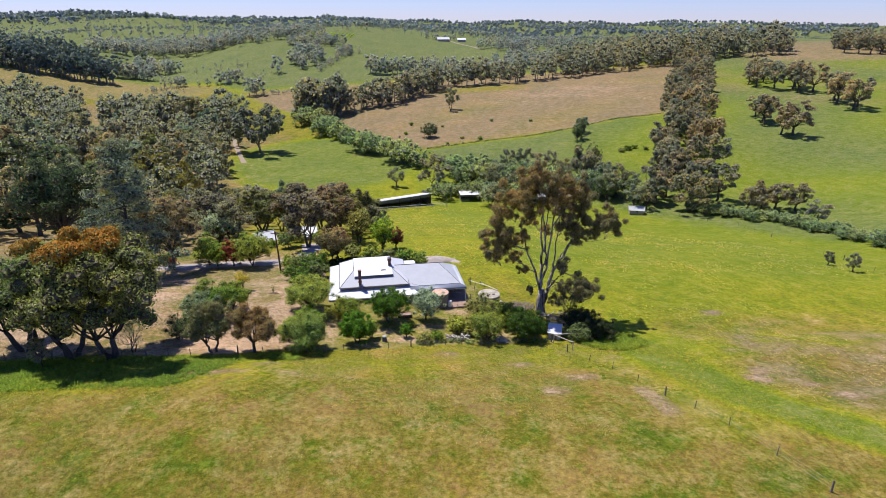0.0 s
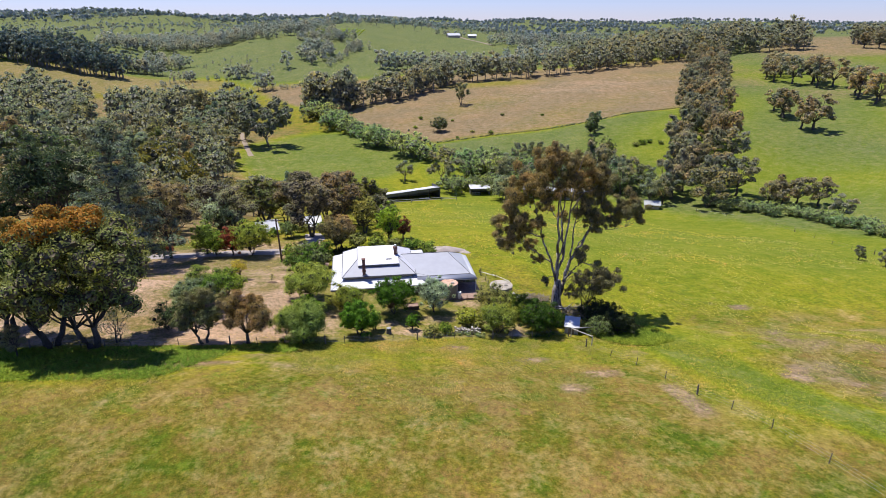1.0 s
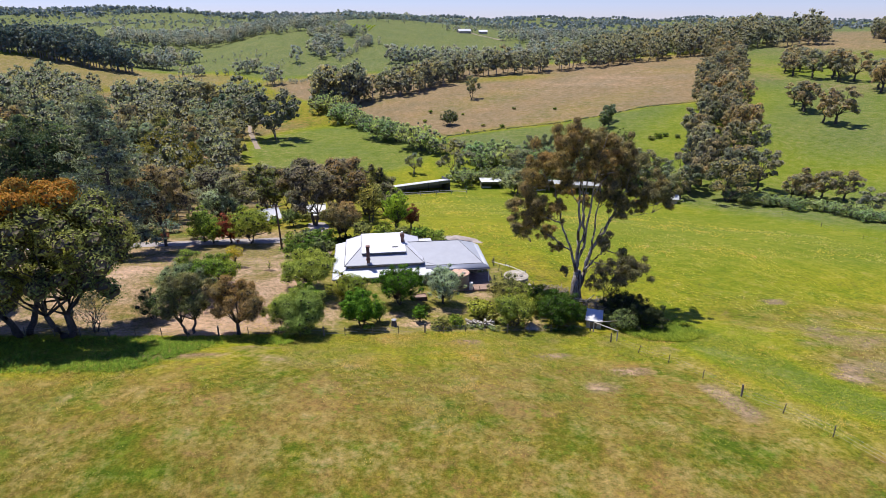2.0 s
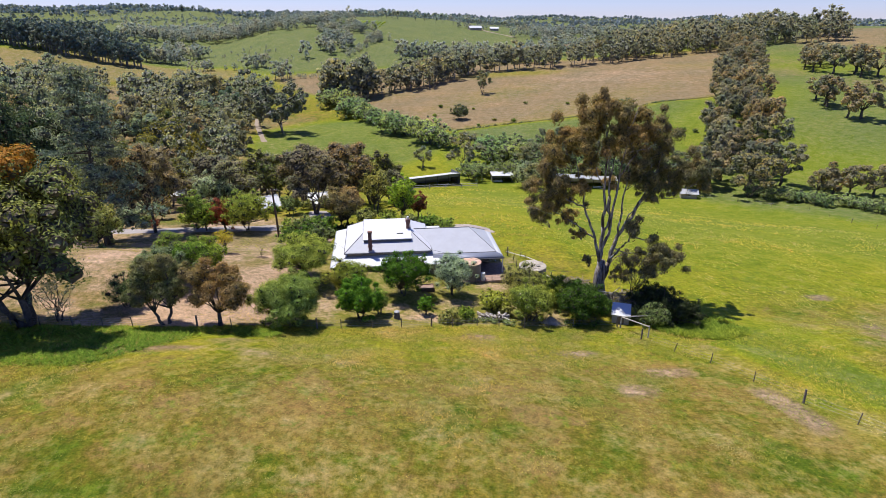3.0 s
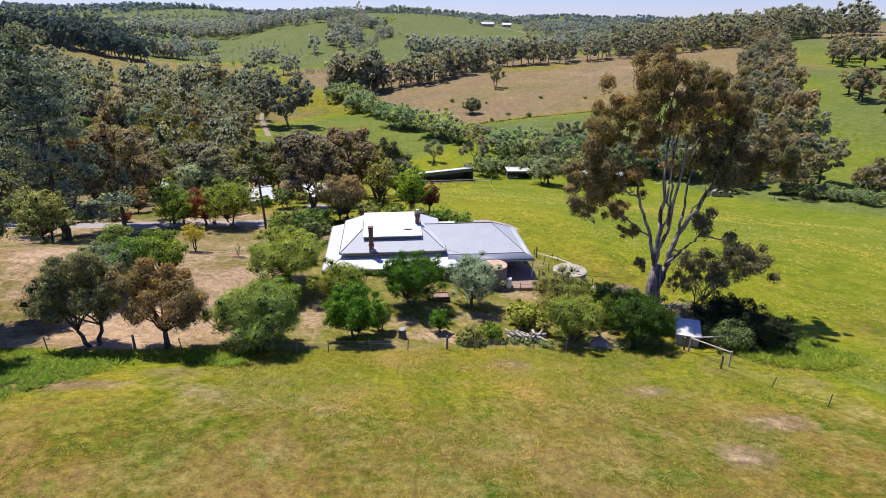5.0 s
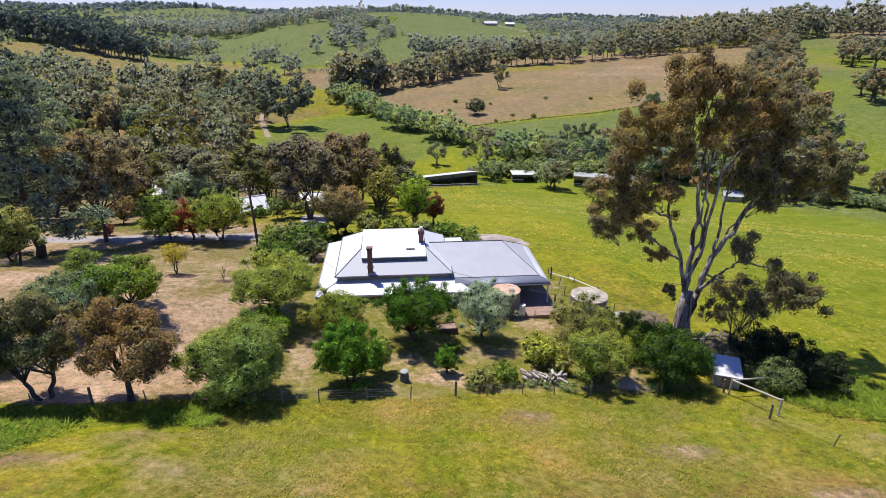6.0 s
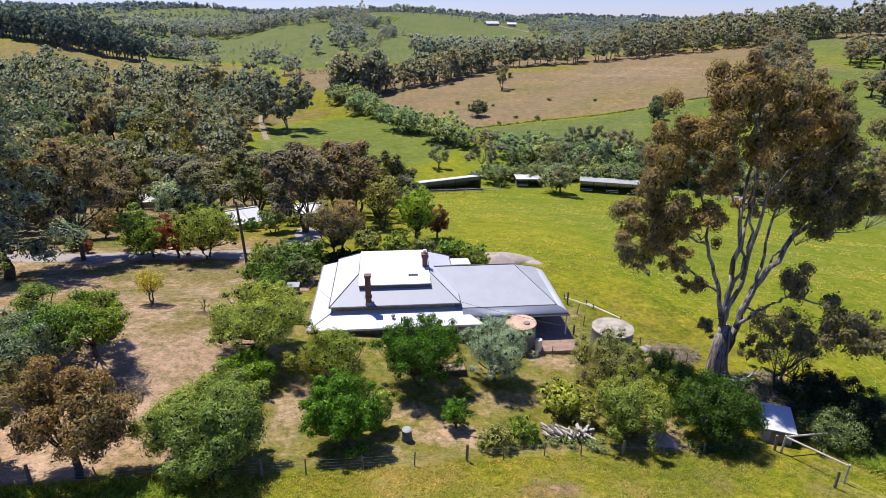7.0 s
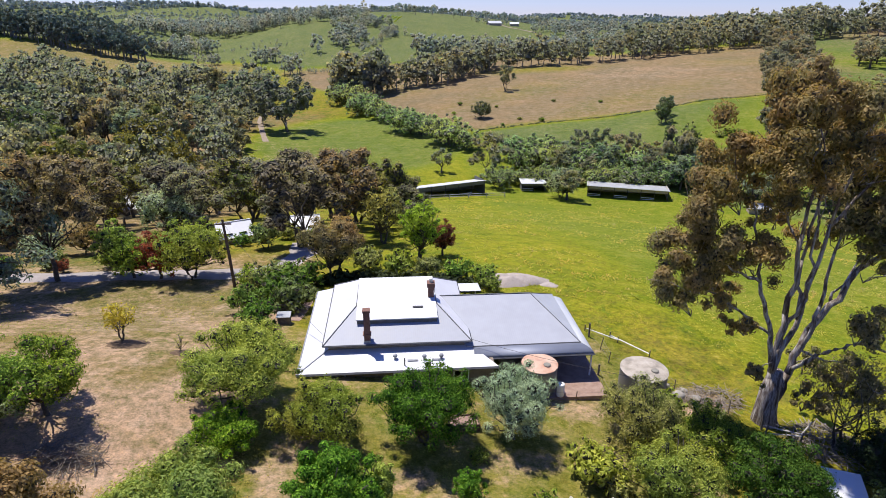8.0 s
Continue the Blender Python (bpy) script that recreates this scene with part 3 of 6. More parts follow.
def height(x, y):
    """The ground's height: a knoll under the camera, the house terrace, a valley with a creek, then hills."""
    x, y = np.asarray(x, float), np.asarray(y, float)
    z = 6.6 - 6.0 * step(33, 66, y)
    z = z - 0.055 * np.clip(x - 8, 0, 60) * step(35, 75, y) * (1 - step(160, 260, y))
    z = z - 28.5 * step(76, 232, y) * (1 - 0.35 * step(-40, -150, x) * (1 - step(300, 420, y)))
    z = z - 11 * mound(x, y, 150, 135, 75, 75)
    d = creek_side(x, y)
    rise = 32 * (1 - np.exp(-np.clip(d, 0, None) / 260)) + 1.5 * step(-30, 10, d)
    z = z + rise * step(-330, 40, x)
    z = z - 24 * step(430, 900, d)
    z = z + 33 * mound(x, y, -130, 900, 230, 260) + 28 * mound(x, y, 150, 1230, 260, 330)
    z = z - 15 * mound(x, y, -195, 740, 55, 170)
    z = z + 38 * mound(x, y, -420, 640, 240, 210, 0.3) + 30 * mound(x, y, 560, 640, 230, 260)
    z = z + 34 * mound(x, y, -600, 1500, 500, 380) + 64 * step(1300, 2700, y) * step(900, -700, x)
    z = z + 42 * step(1900, 4300, y)
    z = z + 22 * mound(x, y, 1250, 4300, 420, 300) + 20 * mound(x, y, 2700, 4300, 500, 300)
    far = step(700, 1600, y)
    z = z + far * (7 * np.sin(x / 170 + y / 410) + 6 * np.sin(x / 97 - y / 230 + 1.3))
    z = z + 0.35 * np.sin(x / 9.0 + 0.6 * np.sin(y / 13.0)) * np.sin(y / 11.0) * step(10, 30, np.abs(x) + np.abs(y - 74) - 14)
    z = z + bank(x, y)
    return z


# ---- the ground, one sheet to the horizon ----
def ellipse(x, y, cx, cy, rx, ry, soft=0.3):
    """1 inside an oval, 0 outside, with a soft rim."""
    return step(1 + soft, 1 - soft, np.hypot((x - cx) / rx, (y - cy) / ry))


def hill_fence_y(x):
    return 303 + 0.155 * (x - 47) + 4 * np.sin(x / 22.0)


def row_line_x(y):
    """The planted belt of trees on the bare hill."""
    return 124 + (y - 180) * 0.605


def fence_y(x):
    """Where the fence below the garden runs."""
    return np.interp(x, (-60, -47, -35, -20, -12, -5.5, 2.8, 9.8, 22), (57.5, 56.7, 55.6, 55.0, 56.1, 56.8, 58.2, 59.3, 59.9))


def off_band(x, y):
    """Metres from the lush strip that runs down the meadow from the hut."""
    return 0.86 * (x - np.interp(y, (28, 31.3, 34.4, 38.1, 43.8, 49.1, 55.5, 60), (44.0, 41.2, 38.4, 35.5, 33.7, 32.7, 31.7, 30.4)))


def land_cover(x, y):
    """Straw, bare soil and lush grass, each 0 to 1; lush beyond 1 is far pasture in its hazed green."""
    d = creek_side(x, y)
    far_side = step(5, 18, d)
    straw, soil, lush = 0.22 + 0 * x, 0 * x, 0.36 + 0 * x
    past = y - fence_y(x)
    near = step(2.3, -2.7, past)
    verge = near * step(-13, -5, past)
    lush = lush - 0.14 * near + 0.26 * verge
    straw = straw + 0.12 * near + verge * (0.2 * np.sin(x / 1.3 + 1.6 * np.sin(y / 1.1)) * np.sin(y / 0.9 + 1.4 * np.sin(x / 2.3)) + 0.1 * np.sin(x / 3.7 + y / 2.9))
    field = step(76, 90, y) * (1 - far_side) * step(-12, 4, x)
    lush = lush + 0.2 * field
    straw = straw - 0.1 * field
    right = step(24, 30, x) * step(30, 34, y) * (1 - far_side)
    lush = lush + 0.22 * right
    band = step(4.6, 2.4, np.abs(off_band(x, y) - 1.6)) * step(63, 57, y)
    gold = step(6, 11, off_band(x, y)) * step(74, 62, y) * step(24, 32, y)
    patchy = np.sin(x / 2.9 + 1.8 * np.sin(y / 4.1)) * np.sin(y / 2.3 + 1.5 * np.sin(x / 5.3))
    brown = gold * step(36, 42, x + 0.25 * (y - 44)) * step(84, 70, x)
    straw, lush = straw + 0.06 * gold + brown * (0.05 + 0.15 * patchy), lush - 0.16 * gold - 0.1 * brown
    lush = np.maximum(lush, 0.92 * band)
    straw = straw - 0.55 * band
    strip = step(1.3, 0.8, np.abs(past + 1.5 + 3.2 * step(-16, -23, x)) / (1.6 + 3.2 * step(-16, -23, x))) * step(-9, -12, x)
    lush = np.maximum(lush, 0.72 * strip)
    straw = straw - 0.4 * strip
    for cx, cy, rx, ry in ((14.8, 52.2, 2.4, 0.9), (42.0, 44.5, 2.0, 1.5), (43.6, 46.4, 1.6, 0.9), (48.9, 39.3, 2.4, 1.0), (53, 69, 2.2, 0.8), (47.5, 42.6, 1.2, 0.6), (-20, 49.4, 4.4, 0.8), (7.0, 56.0, 1.8, 0.7), (26.4, 40.2, 1.3, 4.0), (21.3, 47.4, 2.2, 1.2), (16.7, 43.5, 1.6, 1.2)):
        straw = np.maximum(straw, 0.95 * ellipse(x, y, cx, cy, rx, ry, 0.5))
        soil = np.maximum(soil, 0.6 * ellipse(x, y, cx, cy, rx * 0.7, ry * 0.7, 0.6))
    garden = step(-0.1, 0.7, past) * step(84, 79, y) * step(-11, -8.5, x) * step(20, 15, x)
    straw = straw * (1 - garden) + 0.5 * garden
    lush = lush * (1 - garden) + 0.52 * garden
    soil = np.maximum(soil, 0.26 * garden)
    for cx, cy, rx, ry in ((-7.4, 62.7, 1.5, 4.1), (2, 61.1, 2.8, 1.5), (-0.6, 63.5, 2.1, 1.3), (6.3, 65.1, 2.9, 1.2), (11.5, 70.4, 3, 1.2), (16.4, 61.8, 1.6, 2.4)):
        soil = np.maximum(soil, 0.62 * ellipse(x, y, cx, cy, rx, ry, 0.5))
    paddock = step(-0.1, 0.9, past) * step(112, 100, y) * step(-8.8, -11, x)
    soil = np.maximum(soil, paddock * (0.52 + 0.28 * ellipse(x, y, -16, 62, 8, 8, 0.6) - 0.3 * ellipse(x, y, -24, 92, 10, 3.4, 0.5)))
    soil = soil + paddock * 0.26 * np.sin(x / 2.1 + 1.7 * np.sin(y / 3.3)) * np.sin(y / 2.4 + x / 5.0)
    straw = straw * (1 - paddock) + 0.62 * paddock
    soil = np.maximum(soil, 0.85 * ellipse(x, y, 20.2, 71.4, 2.6, 1.8, 0.4))
    wood = step(-28, -40, x) * step(96, 112, y) * np.maximum(step(420, 330, y), step(-78, -95, x)) * step(500, 470, y)
    straw = np.maximum(straw, 0.62 * wood)
    lush = lush * (1 - 0.6 * wood)
    soil = np.maximum(soil, 0.25 * wood)
    dry_hill = far_side * step(-3, 3, y - hill_fence_y(x)) * step(3, -3, x - row_line_x(y)) * step(560, 520, y)
    lush = lush * (1 - far_side) + (1.22 - (0.24 + 0.14 * np.sin(x / 23.0 + 1.5 * np.sin(y / 31.0))) * step(40, 130, x) * step(520, 430, y)) * far_side
    straw = straw * (1 - far_side) + 0.12 * far_side
    straw = np.maximum(straw, dry_hill * (0.76 + 0.14 * np.sin(x / 29.0 + 1.4 * np.sin(y / 37.0)) * np.sin(y / 21.0 - x / 60.0) - 0.3 * ellipse(x, y, 96, 470, 40, 14, 0.6) - 0.25 * step(9, 0, y - hill_fence_y(x)) * step(130, 60, x)))
    soil = np.maximum(soil, dry_hill * (0.06 + 0.28 * ellipse(x, y, 190, 420, 90, 45, 0.7) + 0.12 * np.sin(x / 17.0 + 2 * np.sin(y / 23.0)) * np.sin(y / 9.0 + x / 31.0)))
    lush = lush * (1 - dry_hill) + 0.34 * dry_hill
    high_grass = far_side * step(240, 300, x + 0.25 * (y - 300)) * step(520, 480, y) * (1 - dry_hill)
    straw = np.maximum(straw, high_grass * (0.34 + 0.16 * np.sin(x / 13.0 + np.sin(y / 17.0)) * np.sin(y / 19.0)))
    valley = ellipse(x, y, -14, 300, 52, 62, 0.2) * (1 - far_side)
    lush, straw = np.maximum(lush, 1.0 * valley), straw * (1 - 0.7 * valley)
    # Lush past 1 picks the green that has haze painted in.
    far = step(560, 600, y)
    lush, straw = lush * (1 - far) + 1.22 * far, straw * (1 - far) + 0.15 * far
    left = ellipse(x, y, -235, 545, 130, 50, 0.3)
    straw, lush = np.maximum(straw, 0.6 * left), np.maximum(lush * (1 - 0.3 * left), 0.5 * left)
    ride = step(9, 5, np.abs(x + 132 + (y - 316) * 0.39)) * step(285, 300, y) * step(440, 420, y)
    straw, lush = np.maximum(straw, 0.45 * ride), np.maximum(lush * (1 - 0.4 * ride), 0.5 * ride)
    bare = ellipse(x, y, -118, 292, 12, 9, 0.5) + ellipse(x, y, -72, 268, 8, 12, 0.5)
    soil = np.maximum(soil, 0.75 * np.clip(bare, 0, 1))
    crest = ellipse(x, y, 255, 660, 70, 40, 0.3) + ellipse(x, y, 470, 500, 110, 70, 0.4)
    straw = np.maximum(straw, 0.7 * np.clip(crest, 0, 1))
    return np.clip(straw, 0, 1), np.clip(soil, 0, 1), np.clip(lush, 0, 1.3)


def graded(near_low, near_high, fine, mid_low, mid_high, coarse, low, high, growth):
    """Positions along one axis, close together in the middle and ever wider apart outside."""
    line = list(np.arange(near_low, near_high, fine)) + list(np.arange(near_high, mid_high, coarse))
    gap = coarse
    while line[-1] < high:
        gap *= growth
        line.append(line[-1] + gap)
    line = list(np.arange(mid_low, near_low - 0.5 * coarse, coarse)) + line
    gap = coarse
    while line[0] > low:
        gap *= growth
        line.insert(0, line[0] - gap)
    return np.array(line)


def make_ground():
    gx = graded(-60, 62, 1.0, -420, 520, 7.0, -4600, 4600, 1.1)
    gy = graded(28, 112, 0.9, -40, 690, 7.0, -900, 4880, 1.055)
    x, y = np.meshgrid(gx, gy)
    z = height(x, y)
    nx, ny = len(gx), len(gy)
    me = bpy.data.meshes.new("ground")
    k = (np.arange(ny - 1)[:, None] * nx + np.arange(nx - 1)).ravel()
    quads = np.stack([k, k + 1, k + nx + 1, k + nx], 1)
    me.vertices.add(nx * ny)
    me.vertices.foreach_set("co", np.stack([x, y, z], -1).astype(np.float32).ravel())
    me.loops.add(quads.size)
    me.loops.foreach_set("vertex_index", quads.astype(np.int32).ravel())
    me.polygons.add(len(quads))
    me.polygons.foreach_set("loop_start", np.arange(0, quads.size, 4, dtype=np.int32))
    me.update(calc_edges=True)
    me.shade_smooth()
    cover = me.color_attributes.new("cover", "FLOAT_COLOR", "POINT")
    straw, soil, lush = land_cover(x, y)
    cover.data.foreach_set("color", np.stack([straw, soil, lush, np.ones_like(x)], -1).astype(np.float32).ravel())
    me.materials.append(MEADOW)
    tagged(new("ground", me), "rolling meadow with straw, bare soil and green grass", "ground", kind="structure")


make_ground()


def ribbon(name, line, wide, lift, material, label, category):
    """A strip of road laid along the ground."""
    s = Shape()
    pts = []
    for (x0, y0), (x1, y1) in zip(line, line[1:]):
        n = max(2, int(math.hypot(x1 - x0, y1 - y0) / 1.2))
        pts += [(x0 + (x1 - x0) * k / n, y0 + (y1 - y0) * k / n) for k in range(n)]
    pts.append(line[-1])
    rows = []
    for k, (x, y) in enumerate(pts):
        (ax, ay), (bx, by) = pts[max(k - 1, 0)], pts[min(k + 1, len(pts) - 1)]
        d = math.hypot(bx - ax, by - ay)
        ux, uy = -(by - ay) / d, (bx - ax) / d
        w = wide * (1 + 0.14 * math.sin(x * 0.9) * math.cos(y * 0.7))
        rows.append([(x + ux * w * f, y + uy * w * f, float(height(x + ux * w * f, y + uy * w * f)) + lift - 0.05 * (abs(f) > 0.45)) for f in (-0.5, -0.2, 0.2, 0.5)])
    s.add([p for row in rows for p in row], [(4 * k + j, 4 * k + j + 1, 4 * k + j + 5, 4 * k + j + 4) for k in range(len(rows) - 1) for j in range(3)])
    return tagged(part(name, s, material, None, label, True), category=category, kind="structure")


ribbon("drive", [(-75, 101), (-52, 98.5), (-40, 97.6), (-26, 98.2), (-17, 98.0), (-13.5, 100.5), (-12, 106), (-13, 112)], 3.4, 0.05, GRAVEL, "pale gravel drive past the garden", "road")
ribbon("track", [(-57, 298), (-62, 316), (-68, 340), (-73, 365)], 2.6, 0.06, DIRT, "dirt road up the valley", "road")


ribbon("lane", [(140, 900), (152, 880), (160, 845), (174, 795), (178, 770)], 4.5, 0.3, DIRT, "pale lane across the far green hill", "road")
ribbon("path", [(-9.6, 83.4), (-9.3, 86.5), (-9.0, 89.5), (-9.1, 92.0)], 1.0, 0.04, PAVING, "narrow reddish path beside the house", "path")


# ---- woods ----
class Stock:
    """Trees of one kind: the first of each form is built, later ones are copies that share its meshes."""

    def __init__(self, make, forms, high):
        self.make, self.forms, self.high, self.made, self.turn = make, forms, high, {}, 0

    def plant(self, x, y, high, label="", group="", rng=None, squash=1.0):
        k = self.turn % self.forms
        self.turn += 1
        size = high / self.high
        m = on_ground(x, y, -0.15, 137.5 * self.turn, 1.0) @ Matrix.Diagonal((size * squash, size * squash, size, 1))
        if k not in self.made:
            ob = self.made[k] = self.make(k)
            ob.matrix_basis = m
        else:
            first = self.made[k]
            a, b = first.scale.x, first.scale.z
            ob = copy_thing(first, m @ Matrix.Diagonal((1 / a, 1 / a, 1 / b, 1)))
        return tagged(ob, label, group=group)


NEAR_GUM = Stock(lambda k: tree("eucalyptus_tree", "grey-green eucalyptus tree with a rounded crown", 40 + k, 12, (4.8, 4.2, 5.2, 4.0, 4.6, 5.0)[k % 6], 2.6, (EUC_LEAF, GREY_GUM_LEAF, TAWNY_LEAF, ORANGE_LEAF, OLIVE_GUM_LEAF, EUC_LEAF)[k % 6], GUM_BARK if k % 2 else BARK, 1600, 0.55, 1 + k % 2, 10, "gum", category="tree", hang=0.5, heart=0.72), 6, 12)
MID_GUM = Stock(lambda k: tree("eucalyptus_tree", "grey-green eucalyptus tree in the valley", 60 + k, 13, (4.6, 5.4, 4.2, 5.8, 4.9, 4.4)[k % 6], (2.6, 3.4, 2.2)[k % 3], (EUC_LEAF, GREY_GUM_LEAF, TAWNY_LEAF)[k % 3], GUM_BARK if k == 1 else BARK, 950, 0.74, 1, 12, "gum", category="tree", hang=0.4, heart=0.72), 6, 13)
BELT_GUM = Stock(lambda k: tree("eucalyptus_tree", "brown-grey eucalyptus tree", 70 + k, 13, 4.7, 1.2, TAWNY_LEAF, BARK, 850, 0.8, 1, 13, "gum", category="tree", hang=0.4, heart=0.72), 4, 13)
COTTAGE_GUM = Stock(lambda k: tree("eucalyptus_tree", "tawny eucalyptus tree with a spreading crown", 50 + k, 12, 4.9, 1.3, (TAWNY_LEAF, BRONZE_LEAF, OLIVE_GUM_LEAF, EUC_LEAF)[k % 4], BARK, 3600, 0.36, 2, 12, "gum", category="tree", hang=0.6, heart=0.72, fine=True), 4, 12)
DARK_PINE = Stock(lambda k: tree("pine_tree", "tall dark green pine tree", 80 + k, 18, 5.0, 2.0, PINE_LEAF, BARK, 3200, 0.75, 1, 30, "cone", category="tree", hang=0.2), 3, 18)
WILLOW = Stock(lambda k: tree("willow_bush", "rounded light green willow bush along the creek", 90 + k, 7, 4.6, 0.2, CREEK_LEAF, BARK, 1000, 0.66, 2, 8, "round", category="bush", heart=0.72), 3, 7)
SHRUB = Stock(lambda k: tree("shrub", "dense green garden shrub", 100 + k, 2.6, 1.7, 0.15, (FRUIT_LEAF, LIGHT_LEAF, GREY_LEAF)[k % 3], BARK, 1000, 0.38, 2, 8, "round", category="shrub"), 6, 2.6)


def grove(stock, cx, cy, rx, ry, count, low, high, seed, label="", group=""):
    """Trees strewn over an oval, kept apart from one another."""
    rng = np.random.default_rng(seed)
    done = []
    for _ in range(count * 12):
        a, r = rng.uniform(0, 2 * math.pi), math.sqrt(rng.random())
        x, y = cx + rx * r * math.cos(a), cy + ry * r * math.sin(a)
        if all(math.hypot(x - u, y - v) > low * 0.5 for u, v in done):
            done.append((x, y))
            stock.plant(x, y, rng.uniform(low, high), label, group, squash=rng.uniform(0.85, 1.2))
        if len(done) == count:
            break


def belt(stock, line, wide, gap, low, high, seed, label="", group=""):
    """Trees along a line, some metres to either side."""
    rng = np.random.default_rng(seed)
    for (x0, y0), (x1, y1) in zip(line, line[1:]):
        far = math.hypot(x1 - x0, y1 - y0)
        for k in range(max(1, round(far / gap))):
            f = (k + rng.uniform(0.2, 0.8)) * gap / far
            o = rng.uniform(-0.5, 0.5) * wide
            stock.plant(x0 + (x1 - x0) * f - (y1 - y0) / far * o, y0 + (y1 - y0) * f + (x1 - x0) / far * o, rng.uniform(low, high), label, group, squash=rng.uniform(0.85, 1.25))


def far_woods(name, label, spots, clumps, size, seed, leaf=None, lobes=11, slim=1.0):
    """Woods too far off to count: crowns of several billows each over bare stems, in one mesh."""
    rng = np.random.default_rng(seed)
    x, y, high = spots.T
    n = len(x)
    z = height(x, y)
    wide = high * rng.uniform(0.3, 0.46, n) * slim
    at = np.repeat(np.arange(n), lobes)
    up = np.tile((np.arange(lobes) + 0.5) / lobes, n) + rng.uniform(-0.06, 0.06, n * lobes)
    turn = np.repeat(rng.uniform(0, 6.28, n), lobes) + np.tile(np.arange(lobes) * 2.4, n)
    out = wide[at] * np.sqrt(np.clip(1 - (1.6 * up - 0.6) ** 2, 0.05, 1)) * rng.uniform(0.35, 0.85, n * lobes)
    r = wide[at] * rng.uniform(0.3, 0.5, n * lobes) * (1.1 - 0.3 * up)
    base = rng.uniform(0.2, 0.36, n)[at]
    hearts = np.stack([x[at] + np.cos(turn) * out, y[at] + np.sin(turn) * out, z[at] + high[at] * (base + (0.94 - base) * up) - r * 0.35, r * 0.58, rng.uniform(0.7, 1.0, n * lobes)], 1)
    pick = rng.integers(0, lobes, n * clumps) + np.repeat(np.arange(n) * lobes, clumps)
    way = unit_ways(rng, n * clumps)
    h = hearts[pick]
    pos = h[:, :3] + way * (h[:, 3] * rng.uniform(1.0, 1.75, n * clumps))[:, None] * np.stack([np.ones(len(h)), np.ones(len(h)), h[:, 4]], 1)
    along = unit_ways(rng, n * clumps) + np.array([0, 0, -0.35])
    along -= 0.7 * np.sum(along * way, axis=1, keepdims=True) * way
    along /= np.linalg.norm(along, axis=1, keepdims=True)
    scale = size * np.repeat(high, clumps) / 12
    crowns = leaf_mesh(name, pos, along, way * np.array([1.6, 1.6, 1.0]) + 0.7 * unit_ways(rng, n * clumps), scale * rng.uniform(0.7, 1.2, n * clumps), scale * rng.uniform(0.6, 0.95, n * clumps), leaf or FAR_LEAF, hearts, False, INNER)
    ob = tagged(new(name, crowns), label, "woodland", kind="stuff")
    stems = Shape()
    for k in range(n):
        stems.tube([(x[k], y[k], z[k] - 0.3), (x[k] + 0.3, y[k], z[k] + high[k] * 0.62)], [high[k] * 0.022, high[k] * 0.01], 3, False)
    me = bpy.data.meshes.new("stems")
    me.from_pydata(stems.v, [], stems.f)
    me.materials.append(PALE_STEM)
    stem = new("stems", me)
    stem.parent = ob
    return ob


# belt of trees planted up the bare hill
belt(BELT_GUM, [(126, 190), (147, 228), (185, 288), (260, 412), (316, 500)], 25, 3.3, 13, 18.5, 1, "tall grey-green eucalyptus in a planted belt uphill", "belt up the hill")
# single trees and small groups on the slopes
for x, y, high in ((124, 297, 10), (128, 300, 9), (97, 226, 17), (101, 224, 15), (106, 222, 12), (70, 247, 13), (76, 244, 14), (62, 236, 12), (82, 236, 13), (90, 232, 11), (104, 190, 11), (110, 191, 10), (107, 211, 14), (102, 217, 12), (117, 202, 16), (100, 206, 13), (93, 212, 12), (66, 226, 10), (58, 232, 11), (74, 228, 12), (86, 222, 11), (110, 206, 12), (116, 196, 12), (90, 246, 10)):
    MID_GUM.plant(x, y, high, "lone dark eucalyptus on the grassy slope", "", squash=1.05)
for x, y, high in ((147, 175, 10.5), (152, 174, 10), (157, 170, 10), (149, 151, 8.5), (233, 298, 12), (226, 281, 15), (229, 286, 14), (222, 254, 17), (218, 257, 13), (319, 408, 14), (326, 404, 13), (333, 433, 13), (296, 384, 16), (298, 368, 18), (310, 364, 18), (314, 350, 18), (304, 352, 15), (299, 312, 18), (306, 322, 17), (293, 293, 17), (300, 298, 16), (318, 372, 17), (458, 469, 15), (466, 464, 14), (474, 462, 15), (484, 470, 15), (450, 476, 13), (494, 465, 14), (505, 470, 14), (516, 474, 15)):
    BELT_GUM.plant(x, y, high * 1.1, "spreading grey-brown eucalyptus on the green hillside", "", squash=1.3)
for x, y, high in ((53, 206, 11), (17, 243, 9)):
    MID_GUM.plant(x, y, high, "spreading eucalyptus beside the valley meadow", "", squash=1.3)
for x, y, high in ((-30, 410, 8), (-24, 398, 8), (-33, 400, 7), (-18, 378, 8), (-13, 366, 8), (-20, 366, 7), (-8, 352, 7), (-4, 342, 6), (2, 318, 8), (8, 312, 8), (13, 306, 7), (20, 290, 8), (25, 283, 8), (31, 275, 6), (45, 256, 6), (51, 252, 7), (57, 250, 7), (63, 244, 6), (70, 238, 6), (47, 244, 6), (54, 240, 7), (64, 234, 6), (76, 234, 7), (83, 228, 6), (90, 220, 6), (97, 214, 7), (104, 208, 6), (68, 220, 5), (78, 216, 5), (34, 222, 5), (112, 200, 6)):
    WILLOW.plant(x, y, high * 1.5, "", "creek willows", squash=1.05)
